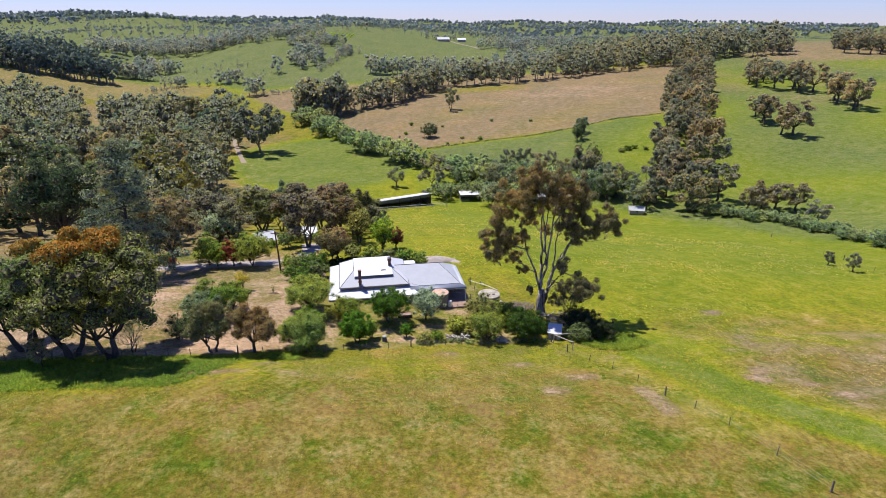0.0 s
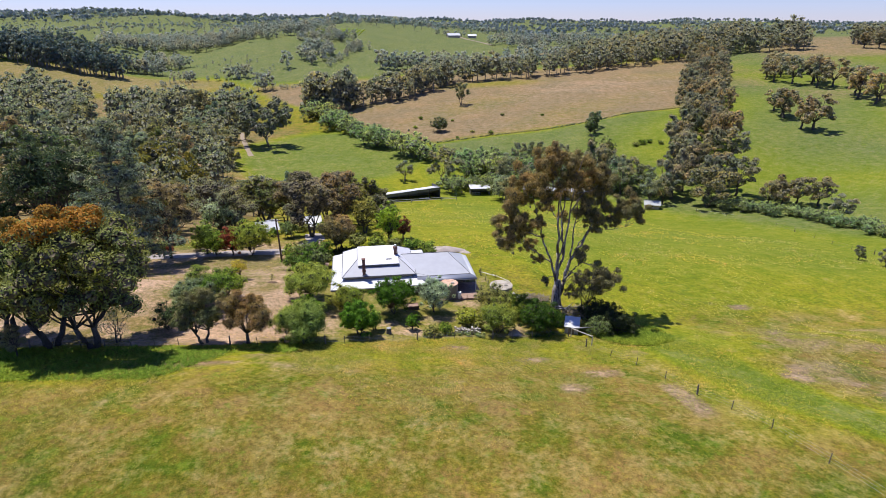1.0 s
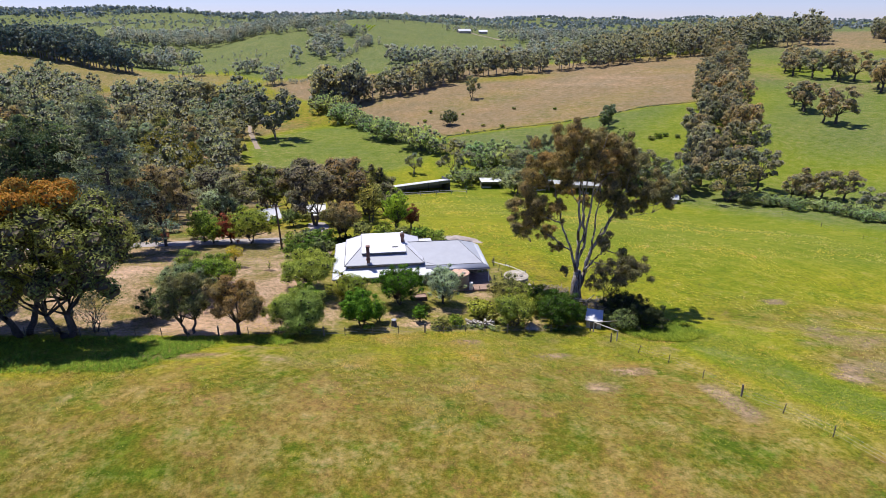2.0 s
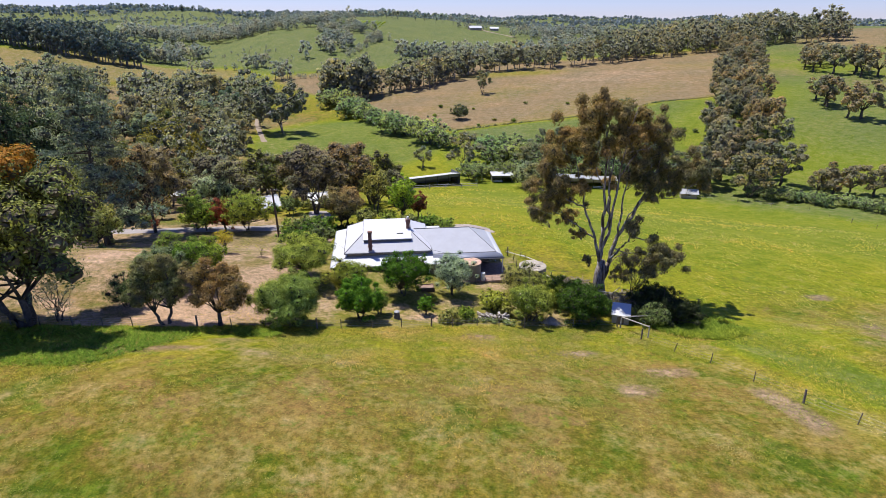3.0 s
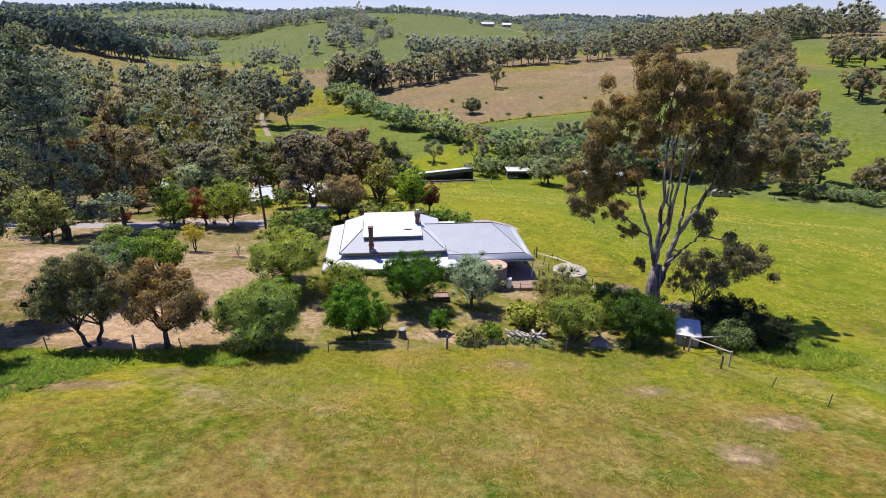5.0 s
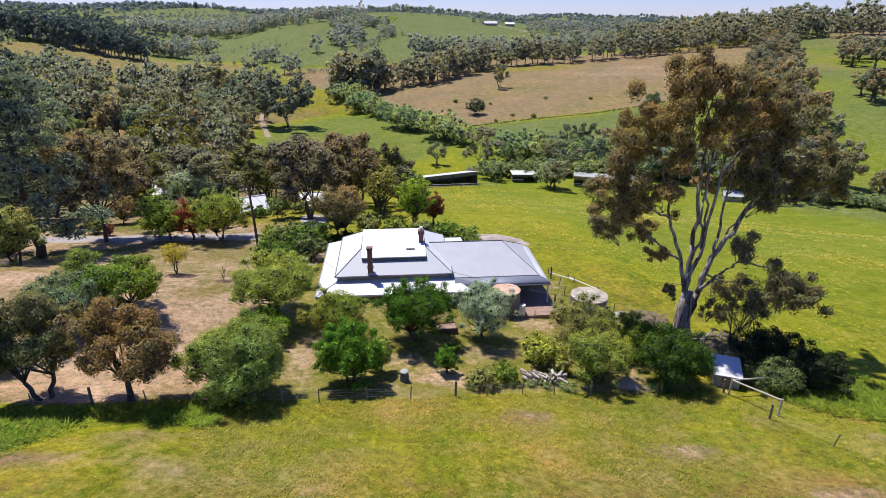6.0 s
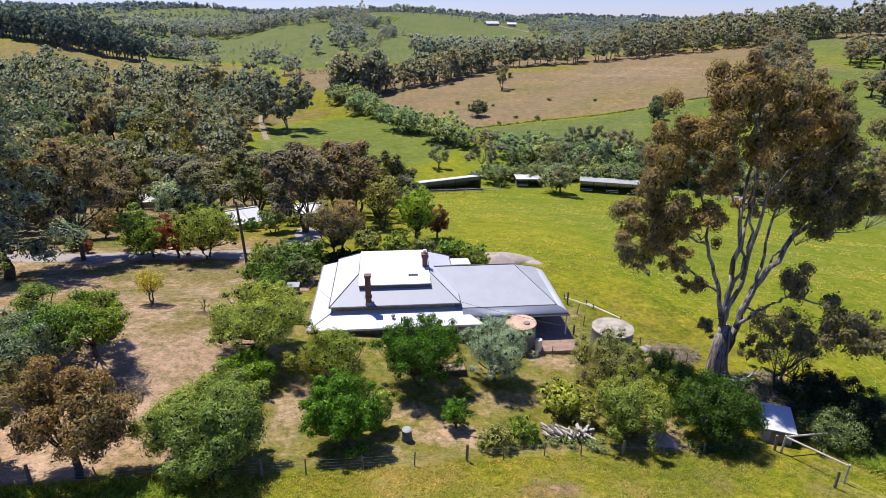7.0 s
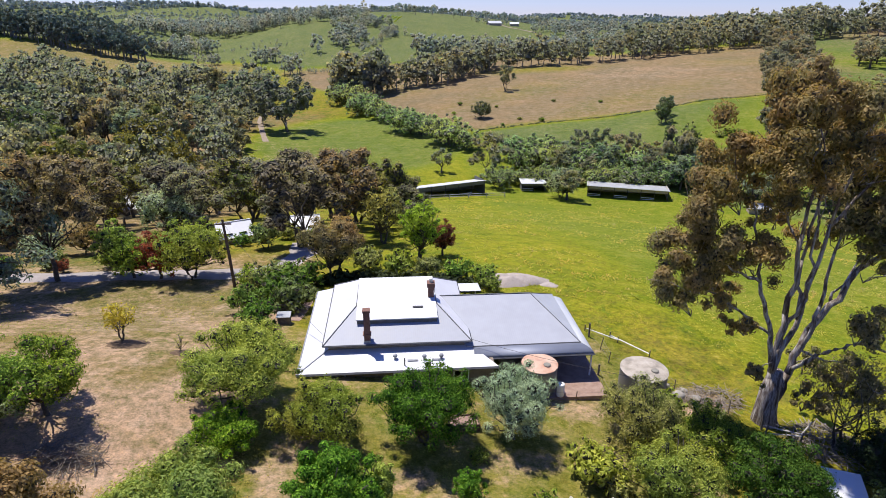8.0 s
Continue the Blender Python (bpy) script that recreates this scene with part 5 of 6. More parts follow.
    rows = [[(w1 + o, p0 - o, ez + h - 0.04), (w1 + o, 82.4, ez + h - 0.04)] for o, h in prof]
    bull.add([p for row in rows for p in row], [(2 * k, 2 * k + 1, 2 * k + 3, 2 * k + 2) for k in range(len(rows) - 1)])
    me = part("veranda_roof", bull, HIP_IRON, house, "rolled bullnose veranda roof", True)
    me.modifiers.new("thickness", "SOLIDIFY").thickness = 0.03
    wall = Shape().box(4.5, 77.1, -0.6, 12.2, 77.35, ez - 0.03).box(11.95, 77.35, -0.6, 12.2, 82.4, ez - 0.03).box(4.5, 82.15, -0.6, 11.95, 82.4, ez - 0.03)
    part("wall", wall, DULL_WALL, house)
    part("gutter", Shape().beam((w0 + 0.5, p0 - 0.02, ez - 0.02), (w1, p0 - 0.02, ez - 0.02), 0.08), LEAD, house)
    window_at(house, 7.4, 8.6, 77.1, 1.1, 2.3)
    window_at(house, 10.6, 11.8, 77.1, 1.0, 2.3)
    door = part("door", Shape().box(9.2, 77.04, 0.4, 10.1, 77.095, 2.45), SHADE_WALL, house, "dark green back door")
    part("door_handle", Shape().box(9.97, 76.98, 1.38, 10.03, 77.04, 1.5), WIRE, door)
    for px, py in ((5.0, 74.2), (9.2, 74.2), (13.25, 74.2), (13.25, 78.5), (13.25, 82.2)):
        part("veranda_post", Shape().box(px - 0.05, py - 0.05, -0.6, px + 0.05, py + 0.05, ez - 0.45), WHITE, house)
    part("gutter", Shape().beam((4.6, p0 - 0.88, ez - 0.56), (w1 + 0.88, p0 - 0.88, ez - 0.56), 0.1), LEAD, house)
    # small roof beyond the main block
    part("porch_roof", Shape().slab([(4.3, 84.3, 2.7), (6.6, 84.3, 2.7), (6.6, 86.4, 2.45), (4.3, 86.4, 2.45)], 0.05), IRON_Y, house)
    for px in (4.5, 6.4):
        part("veranda_post", Shape().box(px - 0.05, 86.1, -0.8, px + 0.05, 86.2, 2.42), WHITE, house)


make_house()

# paved terrace before the wing
terrace = Shape()
terrace.slab([(6.2, 71.7, 0.5), (13.8, 71.7, 0.5), (13.8, 77.0, 0.5), (6.2, 77.0, 0.5)], 0.9)
terrace_ob = tagged(part("terrace", terrace, PAVING, None, "reddish brick-paved terrace beside the house"), category="terrace", kind="structure")


# ---- water tanks ----
def water_tank(x, y, r, high, top, label, dome):
    base = float(height(x, y)) - 0.15
    tank = thing("water_tank", label, "water tank")
    rings = [(r, base)]
    n = 14
    for k in range(n):
        z = base + 0.1 + (high - 0.2) * k / n
        rings += [(r, z), (r + 0.035, z + (high - 0.2) / n * 0.5)]
    rings.append((r, base + high))
    part("wall", Shape().turned(x, y, rings, 40), TANK_IRON, tank, "", True)
    part("top", Shape().turned(x, y, [(r + 0.04, base + high - 0.02), (r + 0.06, base + high + 0.03), (r * 0.6, base + high + dome * 0.75), (0.05, base + high + dome)], 40), top, tank, "", False)
    part("hatch", Shape().turned(x + r * 0.35, y - r * 0.3, [(0.26, base + high + dome * 0.4), (0.26, base + high + dome + 0.05), (0.2, base + high + dome + 0.09)], 16), TANK_IRON, tank)
    part("overflow_pipe", Shape().tube([(x - r * 0.6, y - r * 0.86, base + high - 0.2), (x - r * 0.62, y - r * 0.9 - 0.1, base + high - 0.25), (x - r * 0.62, y - r * 0.9 - 0.1, base + 0.1)], [0.04, 0.04, 0.04], 8), TRIM, tank)


water_tank(9.05, 72.95, 1.22, 2.3, RUST, "round iron rainwater tank with a rust-red lid", 0.1)
water_tank(16.75, 72.9, 1.62, 1.95, CONCRETE, "wide rainwater tank with a stained concrete lid", 0.16)

heater = thing("gas_bottle", "white upright gas bottle on the terrace edge", "gas bottle", m=pose(10.4, 71.95, 0.5))
part("cylinder", Shape().turned(0, 0, [(0.25, 0), (0.27, 0.04), (0.27, 0.92), (0.25, 0.98), (0.12, 1.0)], 18), WHITE, heater, "", True)
part("valve", Shape().turned(0, 0, [(0.05, 1.0), (0.05, 1.04), (0.07, 1.05), (0.07, 1.07)], 10), WIRE, heater)


# ---- garden trees ----
def stand(x, y, *args, **more):
    """A tree of its own on the ground; close to the camera its leaves are finer and more."""
    args = list(args)
    if y < 76 and args[3] < 10:
        args[8], args[9] = int(args[8] * 2.0), args[9] * 0.58
    ob = tree(*args, **more)
    ob.matrix_basis = on_ground(x, y, -0.12, (x * 37 + y * 11) % 360)
    return ob


stand(0.7, 66.5, "garden_tree", "round dark green glossy fruit tree on the lawn", 201, 4.86, 2.67, 1.14, GLOSS_LEAF, BARK, 14500, 0.25, 2, 17)
stand(6.2, 67.4, "olive_tree", "silvery grey-green olive tree on the lawn", 202, 4.79, 2.3, 0.88, OLIVE_LEAF, BARK, 10556, 0.20, 2, 12)
stand(-5.2, 66.4, "garden_tree", "yellow-green fruit tree near the house", 203, 3.85, 2.44, 0.47, LEMON_LEAF, BARK, 7600, 0.25, 2, 11)
stand(-3.9, 59.7, "garden_tree", "bushy bright green fruit tree by the fence", 204, 4.32, 2.02, 0.37, GLOSS_LEAF, BARK, 9337, 0.29, 2, 11)
stand(-2.1, 61.5, "garden_tree", "small yellow-green fruit tree beside a darker one", 205, 2.79, 1.02, 0.37, LIGHT_LEAF, BARK, 2841, 0.23, 2, 7)
stand(2.6, 61.7, "garden_shrub", "small round green shrub on bare ground", 206, 2.19, 0.81, 0.33, GLOSS_LEAF, BARK, 2232, 0.20, 1, 7, category="shrub")
stand(-10.3, 57.6, "garden_tree", "broad grey-green tree on the fence line", 207, 4.75, 2.95, 0.5, SPRING_LEAF, BARK, 19285, 0.28, 3, 14)
stand(-10.2, 69.4, "garden_tree", "broad light green tree at the paddock edge", 208, 4.83, 3.19, 1.28, SPRING_LEAF, BARK, 16240, 0.27, 1, 14)
stand(-10.4, 65.5, "garden_tree", "low dark green tree at the paddock edge", 209, 2.36, 1.73, 0.18, GLOSS_LEAF, BARK, 4668, 0.25, 2, 8)
stand(-15.9, 56.2, "paddock_tree", "brown-leaved spreading tree at the fence", 210, 6.3, 2.9, 1.2, BROWN_LEAF, BARK, 9500, 0.27, 1, 20, "gum", hang=0.6, heart=0.45, fine=True)
stand(-20.4, 56.1, "paddock_tree", "olive-brown spreading tree at the fence", 211, 6.5, 2.7, 1.3, OLIVE_BROWN_LEAF, BARK, 9500, 0.28, 2, 20, "gum", hang=0.8, heart=0.45, fine=True)
stand(-20, 66.9, "paddock_tree", "dark green open-crowned tree in the paddock", 212, 4.31, 3.1, 1.0, FRUIT_LEAF, BARK, 6200, 0.29, 1, 14, "gum", hang=0.7, heart=0.5, fine=True)
stand(-23.1, 65, "paddock_tree", "pale grey-green bushy tree in the paddock", 213, 3.58, 2.93, 0.49, PALE_LEAF, BARK, 9337, 0.29, 2, 12)
stand(-23.2, 67.5, "paddock_tree", "thin crooked tree with sparse leaves", 214, 4.39, 1.79, 1.3, LIGHT_LEAF, BARK, 1826, 0.27, 3, 10, "open")
stand(-20.5, 76.9, "sapling", "small yellow-leaved sapling in the dry paddock", 215, 2.9, 1.45, 1.15, YELLOW_LEAF, BARK, 1000, 0.2, 2, 9, "open", girth=0.09, heart=0)
stand(-15.9, 75.2, "sapling", "tiny sapling in the dry paddock", 216, 1.51, 0.53, 0.35, LEMON_LEAF, BARK, 120, 0.13, 1, 5, "open", girth=0.03, heart=0)
stand(-28.6, 97.2, "drive_tree", "dark green bushy tree beside the drive", 217, 4.8, 2.4, 0.3, FRUIT_LEAF, BARK, 4872, 0.29, 1, 9)
stand(-30.2, 98.2, "drive_tree", "yellow-green bushy tree beside the drive", 218, 6.2, 2.2, 0.5, LIGHT_LEAF, BARK, 3653, 0.29, 1, 8)
stand(-25.7, 96.9, "drive_tree", "red-leaved ornamental tree beside the drive", 219, 5.2, 2.0, 0.4, RED_LEAF, BARK, 4060, 0.27, 1, 8)
stand(-22.2, 96.7, "drive_tree", "light green spreading tree beside the drive", 220, 6.2, 3.6, 0.9, LIGHT_LEAF, BARK, 7713, 0.30, 2, 11)
stand(-35.8, 96.4, "eucalyptus_tree", "tall thin bronze eucalyptus by the drive", 221, 13.8, 5.2, 3.6, BRONZE_LEAF, BARK, 9800, 0.3, 1, 18, "gum", girth=0.21, hang=0.7, heart=0.62, fine=True)
stand(-7.3, 95.0, "garden_tree", "brown-leaved round tree behind the house", 222, 6.8, 3.0, 1.6, BROWN_LEAF, BARK, 7308, 0.29, 2, 11)
stand(2.1, 101.5, "garden_tree", "bright lime green tree behind the house", 223, 7.4, 2.4, 0.8, LIME_LEAF, BARK, 5277, 0.30, 2, 10)
stand(4.9, 103.5, "garden_tree", "small dark red tree behind the house", 224, 4.4, 1.6, 0.6, RED_LEAF, BARK, 3044, 0.27, 1, 8)
stand(14.4, 67.6, "garden_tree", "rambling green climber over the garden fence", 225, 3.7, 2.7, 0.3, GREY_LEAF, BARK, 8525, 0.23, 3, 11)
stand(13.6, 61.7, "garden_tree", "bushy light green tree at the fence", 226, 4.4, 2.5, 0.4, LIGHT_LEAF, BARK, 9337, 0.25, 3, 11)
stand(19.1, 61.3, "garden_tree", "dense dark green bush beside the tin hut", 227, 4.4, 2.7, 0.2, DARK_GLOSS_LEAF, BARK, 9337, 0.27, 3, 11)
stand(18.2, 66.0, "garden_tree", "dense dark green bush below the gum tree", 228, 3.2, 2.2, 0.2, FRUIT_LEAF, BARK, 5684, 0.27, 3, 9)
stand(27.4, 66.6, "young_gum_tree", "thin brownish young gum with bare twigs", 229, 6.6, 2.7, 1.6, BRONZE_LEAF, BARK, 1300, 0.3, 3, 12, "open", hang=0.7, heart=0)
stand(26.4, 60.3, "shrub", "dry grey-green scrub beside the hut", 230, 2.4, 1.9, 0.2, GREY_LEAF, BARK, 3044, 0.22, 3, 8, category="shrub")
# Dark bushes whose leaf colour also carries the gum tree's shade.
stand(27.8, 63.4, "shrub", "dark thick bush under the gum tree", 231, 3.6, 2.5, 0.2, DEEP_LEAF, BARK, 5277, 0.29, 3, 9, category="shrub")
stand(29.3, 60.6, "shrub", "dark thick bush under the gum tree", 232, 3.3, 2.3, 0.2, DEEP_LEAF, BARK, 4668, 0.29, 3, 9, category="shrub")
for x, y, high in ((-11.6, 88, 3.2), (-14.1, 85.8, 2.6), (-9.8, 86.4, 3), (-12.2, 82.1, 2.4), (-12.3, 77.7, 2), (-13, 90.8, 3.4), (-10.2, 91.6, 3.2), (-0.5, 96, 2.6), (2.6, 95, 2.4), (5.6, 93.4, 2.5), (8.2, 92.4, 2.2), (-4, 97.4, 2.8), (-15.2, 93, 2.5), (8.6, 90.4, 1.6), (4.8, 59.8, 1.5), (6.6, 60.7, 1.5), (10.1, 63.8, 2.4), (11.1, 62.8, 1.5), (22, 64.2, 2), (3.6, 65.2, 0.9), (7.1, 73.5, 1.3), (-9, 75.4, 1.1), (-32.5, 101.5, 2.4), (-39, 101.5, 2.2), (-43, 100.4, 1.8), (16.6, 69.4, 2.2), (20.2, 69, 1.4), (-20.6, 110.6, 1.8), (-24.6, 111.2, 2.2), (-15.6, 114.6, 2.4), (-11.6, 115.4, 2), (-26.5, 109, 1.6)):
    SHRUB.plant(x, y, high)


stand(-2.3, 111.0, "garden_tree", "grey-green slender tree behind the house", 241, 8.0, 2.8, 2.0, GREY_LEAF, BARK, 3016, 0.36, 2, 11)
stand(-32.7, 118.0, "garden_tree", "round olive-grey tree beside the cottages", 242, 7.8, 3.4, 1.4, OLIVE_LEAF, BARK, 3480, 0.38, 2, 11)
stand(-43.3, 107.8, "garden_tree", "low round grey tree on a green lawn", 243, 3.2, 2.8, 0.8, OLIVE_LEAF, BARK, 2204, 0.36, 2, 9)
stand(-39.5, 109.0, "garden_tree", "small brownish tree beside the drive", 244, 4.0, 2.2, 0.8, BROWN_LEAF, BARK, 1972, 0.36, 2, 9)
stand(-36.9, 99.6, "shrub", "small red shrub at the drive edge", 245, 1.6, 0.75, 0.1, RED_LEAF, BARK, 696, 0.23, 2, 6, category="shrub")
stand(-17.3, 108.7, "garden_tree", "small dark green tree before the cottages", 246, 3.6, 1.9, 0.6, GREY_LEAF, BARK, 1856, 0.34, 2, 8)


# ---- the great gum tree ----
def great_gum(x, y):
    rng = np.random.default_rng(300)
    root = thing("gum_tree", "tall old gum tree with pale bare limbs and bronze foliage", "tree", m=on_ground(x, y, -0.2))
    wood = Shape()
    crown = []

    def bough(points, r0, r1):
        """A crooked limb through several points."""
        n = len(points) - 1
        for k in range(n):
            limb(wood, rng, points[k], points[k + 1], 0.84 * (r0 + (r1 - r0) * k / n), 0.84 * (r0 + (r1 - r0) * (k + 1) / n), 0.05, 5, 10)

    wood.tube([(0.2, 0, -0.5), (0.05, 0, 0.3), (-0.05, 0, 1.4), (-0.05, 0.05, 2.8), (0.1, 0.1, 4.3)], [1.2, 0.82, 0.68, 0.6, 0.4], 16)
    boughs = (([(-0.1, 0, 1.2), (-0.25, 0.1, 4.2), (-0.3, 0.2, 8.5), (-0.7, 0.0, 14.0), (-1.2, -0.4, 21.5)], 0.4, 0.05),
              ([(0.2, 0, 1.2), (0.95, 0.1, 4.0), (1.6, 0.2, 7.2), (3.9, 0.4, 11.3), (6.4, 0.0, 13.2), (8.6, -0.4, 14.4), (10.6, -0.3, 15.4)], 0.36, 0.05),
              ([(-0.28, 0.1, 4.0), (0.5, -0.1, 8.6), (0.9, 0.0, 14.6), (1.8, -0.6, 22.0)], 0.24, 0.05),
              ([(1.2, 0.1, 5.4), (1.5, -0.3, 9.2), (2.0, 0.2, 13.6), (2.4, 0.8, 18.6)], 0.18, 0.04),
              ([(-0.27, 0.1, 4.4), (-1.2, -0.2, 7.2), (-2.8, -0.2, 11.0), (-3.6, 0.0, 14.0), (-4.4, 0.1, 16.8)], 0.22, 0.04),
              ([(-0.3, 0.2, 7.0), (0.1, -0.7, 10.0), (-0.6, -0.9, 15.0), (-2.0, -0.9, 20.4)], 0.16, 0.04),
              ([(0.4, -0.1, 8.2), (0.2, 0.6, 12.0), (0.5, 0.7, 17.0), (-0.4, 0.8, 19.6)], 0.15, 0.04))
    for pts, r0, r1 in boughs:
        bough(pts, r0, r1)
    side = (([(3.9, 0.4, 11.3), (4.6, -0.4, 14.0), (5.0, -1.0, 17.2)], 0.12), ([(1.0, 0.1, 4.3), (1.5, -1.6, 6.6), (1.6, -3.4, 8.4), (2.3, -5.5, 8.9), (3.2, -6.6, 8.4)], 0.17), ([(1.6, -3.4, 8.4), (1.4, -4.5, 9.6)], 0.07), ([(2.3, -5.5, 8.9), (4.6, -7.5, 7.4)], 0.06),
            ([(-2.8, -0.2, 11.0), (-5.0, -0.4, 12.0), (-7.0, -0.6, 13.6)], 0.12), ([(-1.2, -0.2, 7.2), (-3.4, 0.2, 8.8), (-5.2, 0.4, 10.0), (-7.8, -0.6, 11.6)], 0.12), ([(-0.6, 0.1, 12.6), (-2.0, 0.3, 16.0), (-3.2, 0.4, 18.8)], 0.12), ([(0.9, 0, 14.4), (2.6, -0.2, 17.2), (4.3, -0.2, 19.4)], 0.13), ([(-0.5, -0.9, 14.0), (-1.4, -1.8, 16.8)], 0.09), ([(2.6, 0.3, 9.2), (4.6, 1.2, 11.6), (6.2, 1.6, 13.2)], 0.11), ([(0.3, 0.0, 2.8), (2.0, 0.9, 4.2), (3.2, 1.2, 4.4)], 0.1), ([(1.3, 0.1, 5.8), (2.6, -0.8, 5.4), (4.4, -1.6, 5.8)], 0.1), ([(-0.3, 0.1, 5.0), (-1.4, -0.6, 5.3), (-2.2, -1.0, 5.0)], 0.05))
    for pts, r in side:
        bough(pts, r, 0.03)
    clumps = ((-4.4, -0.4, 20.9, 1.7), (-2.2, 0.6, 21.6, 1.7), (0.1, -0.6, 21.2, 1.7), (2.4, 0.4, 20.9, 1.7), (4.2, -0.4, 19.9, 1.6), (-6.1, 0.4, 18.7, 1.7), (-4.0, -1.2, 18.9, 1.6), (-1.6, 1.2, 19.4, 1.7), (0.9, -1.4, 19.0, 1.6), (3.0, 1.2, 18.7, 1.7), (5.0, 0.2, 18.0, 1.6), (-7.4, -0.4, 16.5, 1.7), (-5.2, 1.0, 16.6, 1.5), (3.6, -1.0, 16.4, 1.5), (5.3, 0.8, 15.9, 1.5), (1.6, 0.8, 17.0, 1.4), (-3.2, -0.8, 17.0, 1.4),
              (-7.9, 0.5, 14.3, 1.6), (-6.2, -0.9, 14.0, 1.5), (-7.8, -0.3, 12.0, 1.5), (-6.0, 0.8, 11.6, 1.4), (-7.7, 0.4, 9.9, 1.3), (-4.6, -1.2, 13.2, 1.3), (-4.4, 0.9, 9.6, 1.1), (-3.0, 0.6, 7.8, 0.9), (-2.2, 1.3, 15.0, 1.0), (0.4, 1.4, 13.4, 0.9), (2.6, 0.6, 14.1, 1.3), (4.5, -0.8, 13.6, 1.4), (3.4, -1.6, 12.5, 1.1), (6.4, 0.4, 14.2, 1.3),
              (7.7, -0.6, 14.9, 1.4), (9.2, 0.2, 15.4, 1.5), (10.3, -0.6, 14.5, 1.4), (8.6, 0.6, 13.4, 1.3), (10.9, 0.2, 13.1, 1.2), (7.2, -0.4, 12.9, 1.0),
              (1.4, -4.5, 9.8, 1.2), (3.2, -6.5, 8.4, 1.3), (4.6, -7.5, 7.3, 1.4), (2.8, -6.0, 7.2, 1.0), (-2.2, -1.0, 5.0, 0.7), (4.6, -1.8, 5.2, 1.1), (5.2, -2.2, 3.9, 1.2), (3.4, 1.3, 4.0, 0.8), (2.6, -2.0, 4.4, 0.9), (1.6, -1.6, 3.0, 0.9))
    for cx, cy, cz, r in clumps:
        for k in range(10):
            o = rng.normal(size=3) * r * 0.58
            crown.append((cx + o[0], cy + o[1], cz + o[2] * 0.8, r * rng.uniform(0.26, 0.46), rng.uniform(0.8, 1.3)))
        for k in range(4):
            o = rng.normal(size=3) * r * 0.6
            limb(wood, rng, (cx * 0.84, cy * 0.84, cz - r * 1.1), (cx + o[0], cy + o[1], cz + o[2] * 0.6), 0.04, 0.012, 0.15, 3, 4)
    part("trunk", wood, GUM_BARK, root, "pale bark with brown peeling streaks", True)
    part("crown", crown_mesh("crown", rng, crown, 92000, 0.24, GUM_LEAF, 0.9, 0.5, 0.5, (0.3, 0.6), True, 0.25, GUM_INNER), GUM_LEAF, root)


great_gum(24.0, 69.4)
for x, y, high in ((103, 92, 4.5), (103, 98.3, 3.6)):
    BELT_GUM.plant(x, y, high, "small round tree alone in the lower meadow", "", squash=1.1)

stand(-58.6, 109.8, "drive_tree", "dense dark round-crowned tree beside the drive", 318, 20.5, 7.2, 7.0, PINE_LEAF, BARK, 12000, 0.5, 2, 14)
# the broad dark trees at the field's edge
for seed, x, y, high, wide, bare in ((311, -30.8, 55.4, 14.9, 7.0, 2.6), (312, -35.0, 56.0, 14.2, 6.2, 2.6), (313, -41.4, 59.0, 13.0, 6.0, 2.6)):
    stand(x, y, "eucalyptus_tree", "broad dark eucalyptus with orange-tipped crown at the field edge", seed, high, wide, bare, ORANGE_LEAF, BARK, 19000, 0.3, 3, 22, "gum", girth=0.46, hang=0.5, tips=NEW_LEAF, heart=0.7, fine=True)
stand(-37.0, 53.2, "sapling", "small thin tree at the field fence", 314, 3.56, 1.16, 0.93, EUC_LEAF, BARK, 1420, 0.27, 2, 8, "open")
stand(-29.4, 57.0, "sapling", "small grey sparse tree in the paddock shade", 319, 4.0, 1.9, 0.9, GREY_GUM_LEAF, BARK, 900, 0.25, 3, 9, "open", heart=0)
stand(-25.2, 60.4, "shrub", "dark bush in the paddock near the field fence", 315, 3.3, 1.75, 0.25, DULL_LEAF, BARK, 2232, 0.25, 3, 8, category="shrub")
stand(-39.6, 89.6, "pine_tree", "tall shaggy grey-green pine beside the drive", 316, 23.6, 8.6, 2.4, SHAGGY_LEAF, BARK, 15000, 0.42, 1, 64, "cone", girth=0.42, hang=0.2, heart=0.5)
stand(-35.6, 79.8, "garden_tree", "dark bushy tree under the pine", 317, 5.83, 2.65, 0.53, GREY_LEAF, BARK, 6496, 0.30, 2, 10)


# ---- fences ----
def fence(label, line, gap, high, wires, seed, group="fences"):
    """Posts of uneven height and lean along a line, with wires between."""
    rng = np.random.default_rng(seed)
    root = thing("fence", label, "fence", group)
    tops = []
    for (x0, y0), (x1, y1) in zip(line, line[1:]):
        n = max(1, round(math.hypot(x1 - x0, y1 - y0) / gap))
        for k in range(n):
            tops.append((x0 + (x1 - x0) * k / n + rng.normal() * 0.08, y0 + (y1 - y0) * k / n + rng.normal() * 0.08))
    tops.append(line[-1])
    feet = []
    for k, (x, y) in enumerate(tops):
        z = float(height(x, y))
        stout = k % 4 == 0
        h = high * (rng.uniform(1.0, 1.12) if stout else rng.uniform(0.85, 1.0))
        r = 0.085 if stout else 0.04
        lx, ly = rng.normal(size=2) * 0.05
        part("post", Shape().tube([(x, y, z - 0.3), (x + lx * 0.5, y + ly * 0.5, z + h * 0.5), (x + lx, y + ly, z + h)], [r, r * 0.95, r * 0.85], 7), TIMBER, root)
        feet.append((x, y, z, h, lx, ly))
    for w in range(wires):
        f = 0.3 + 0.6 * w / max(1, wires - 1)
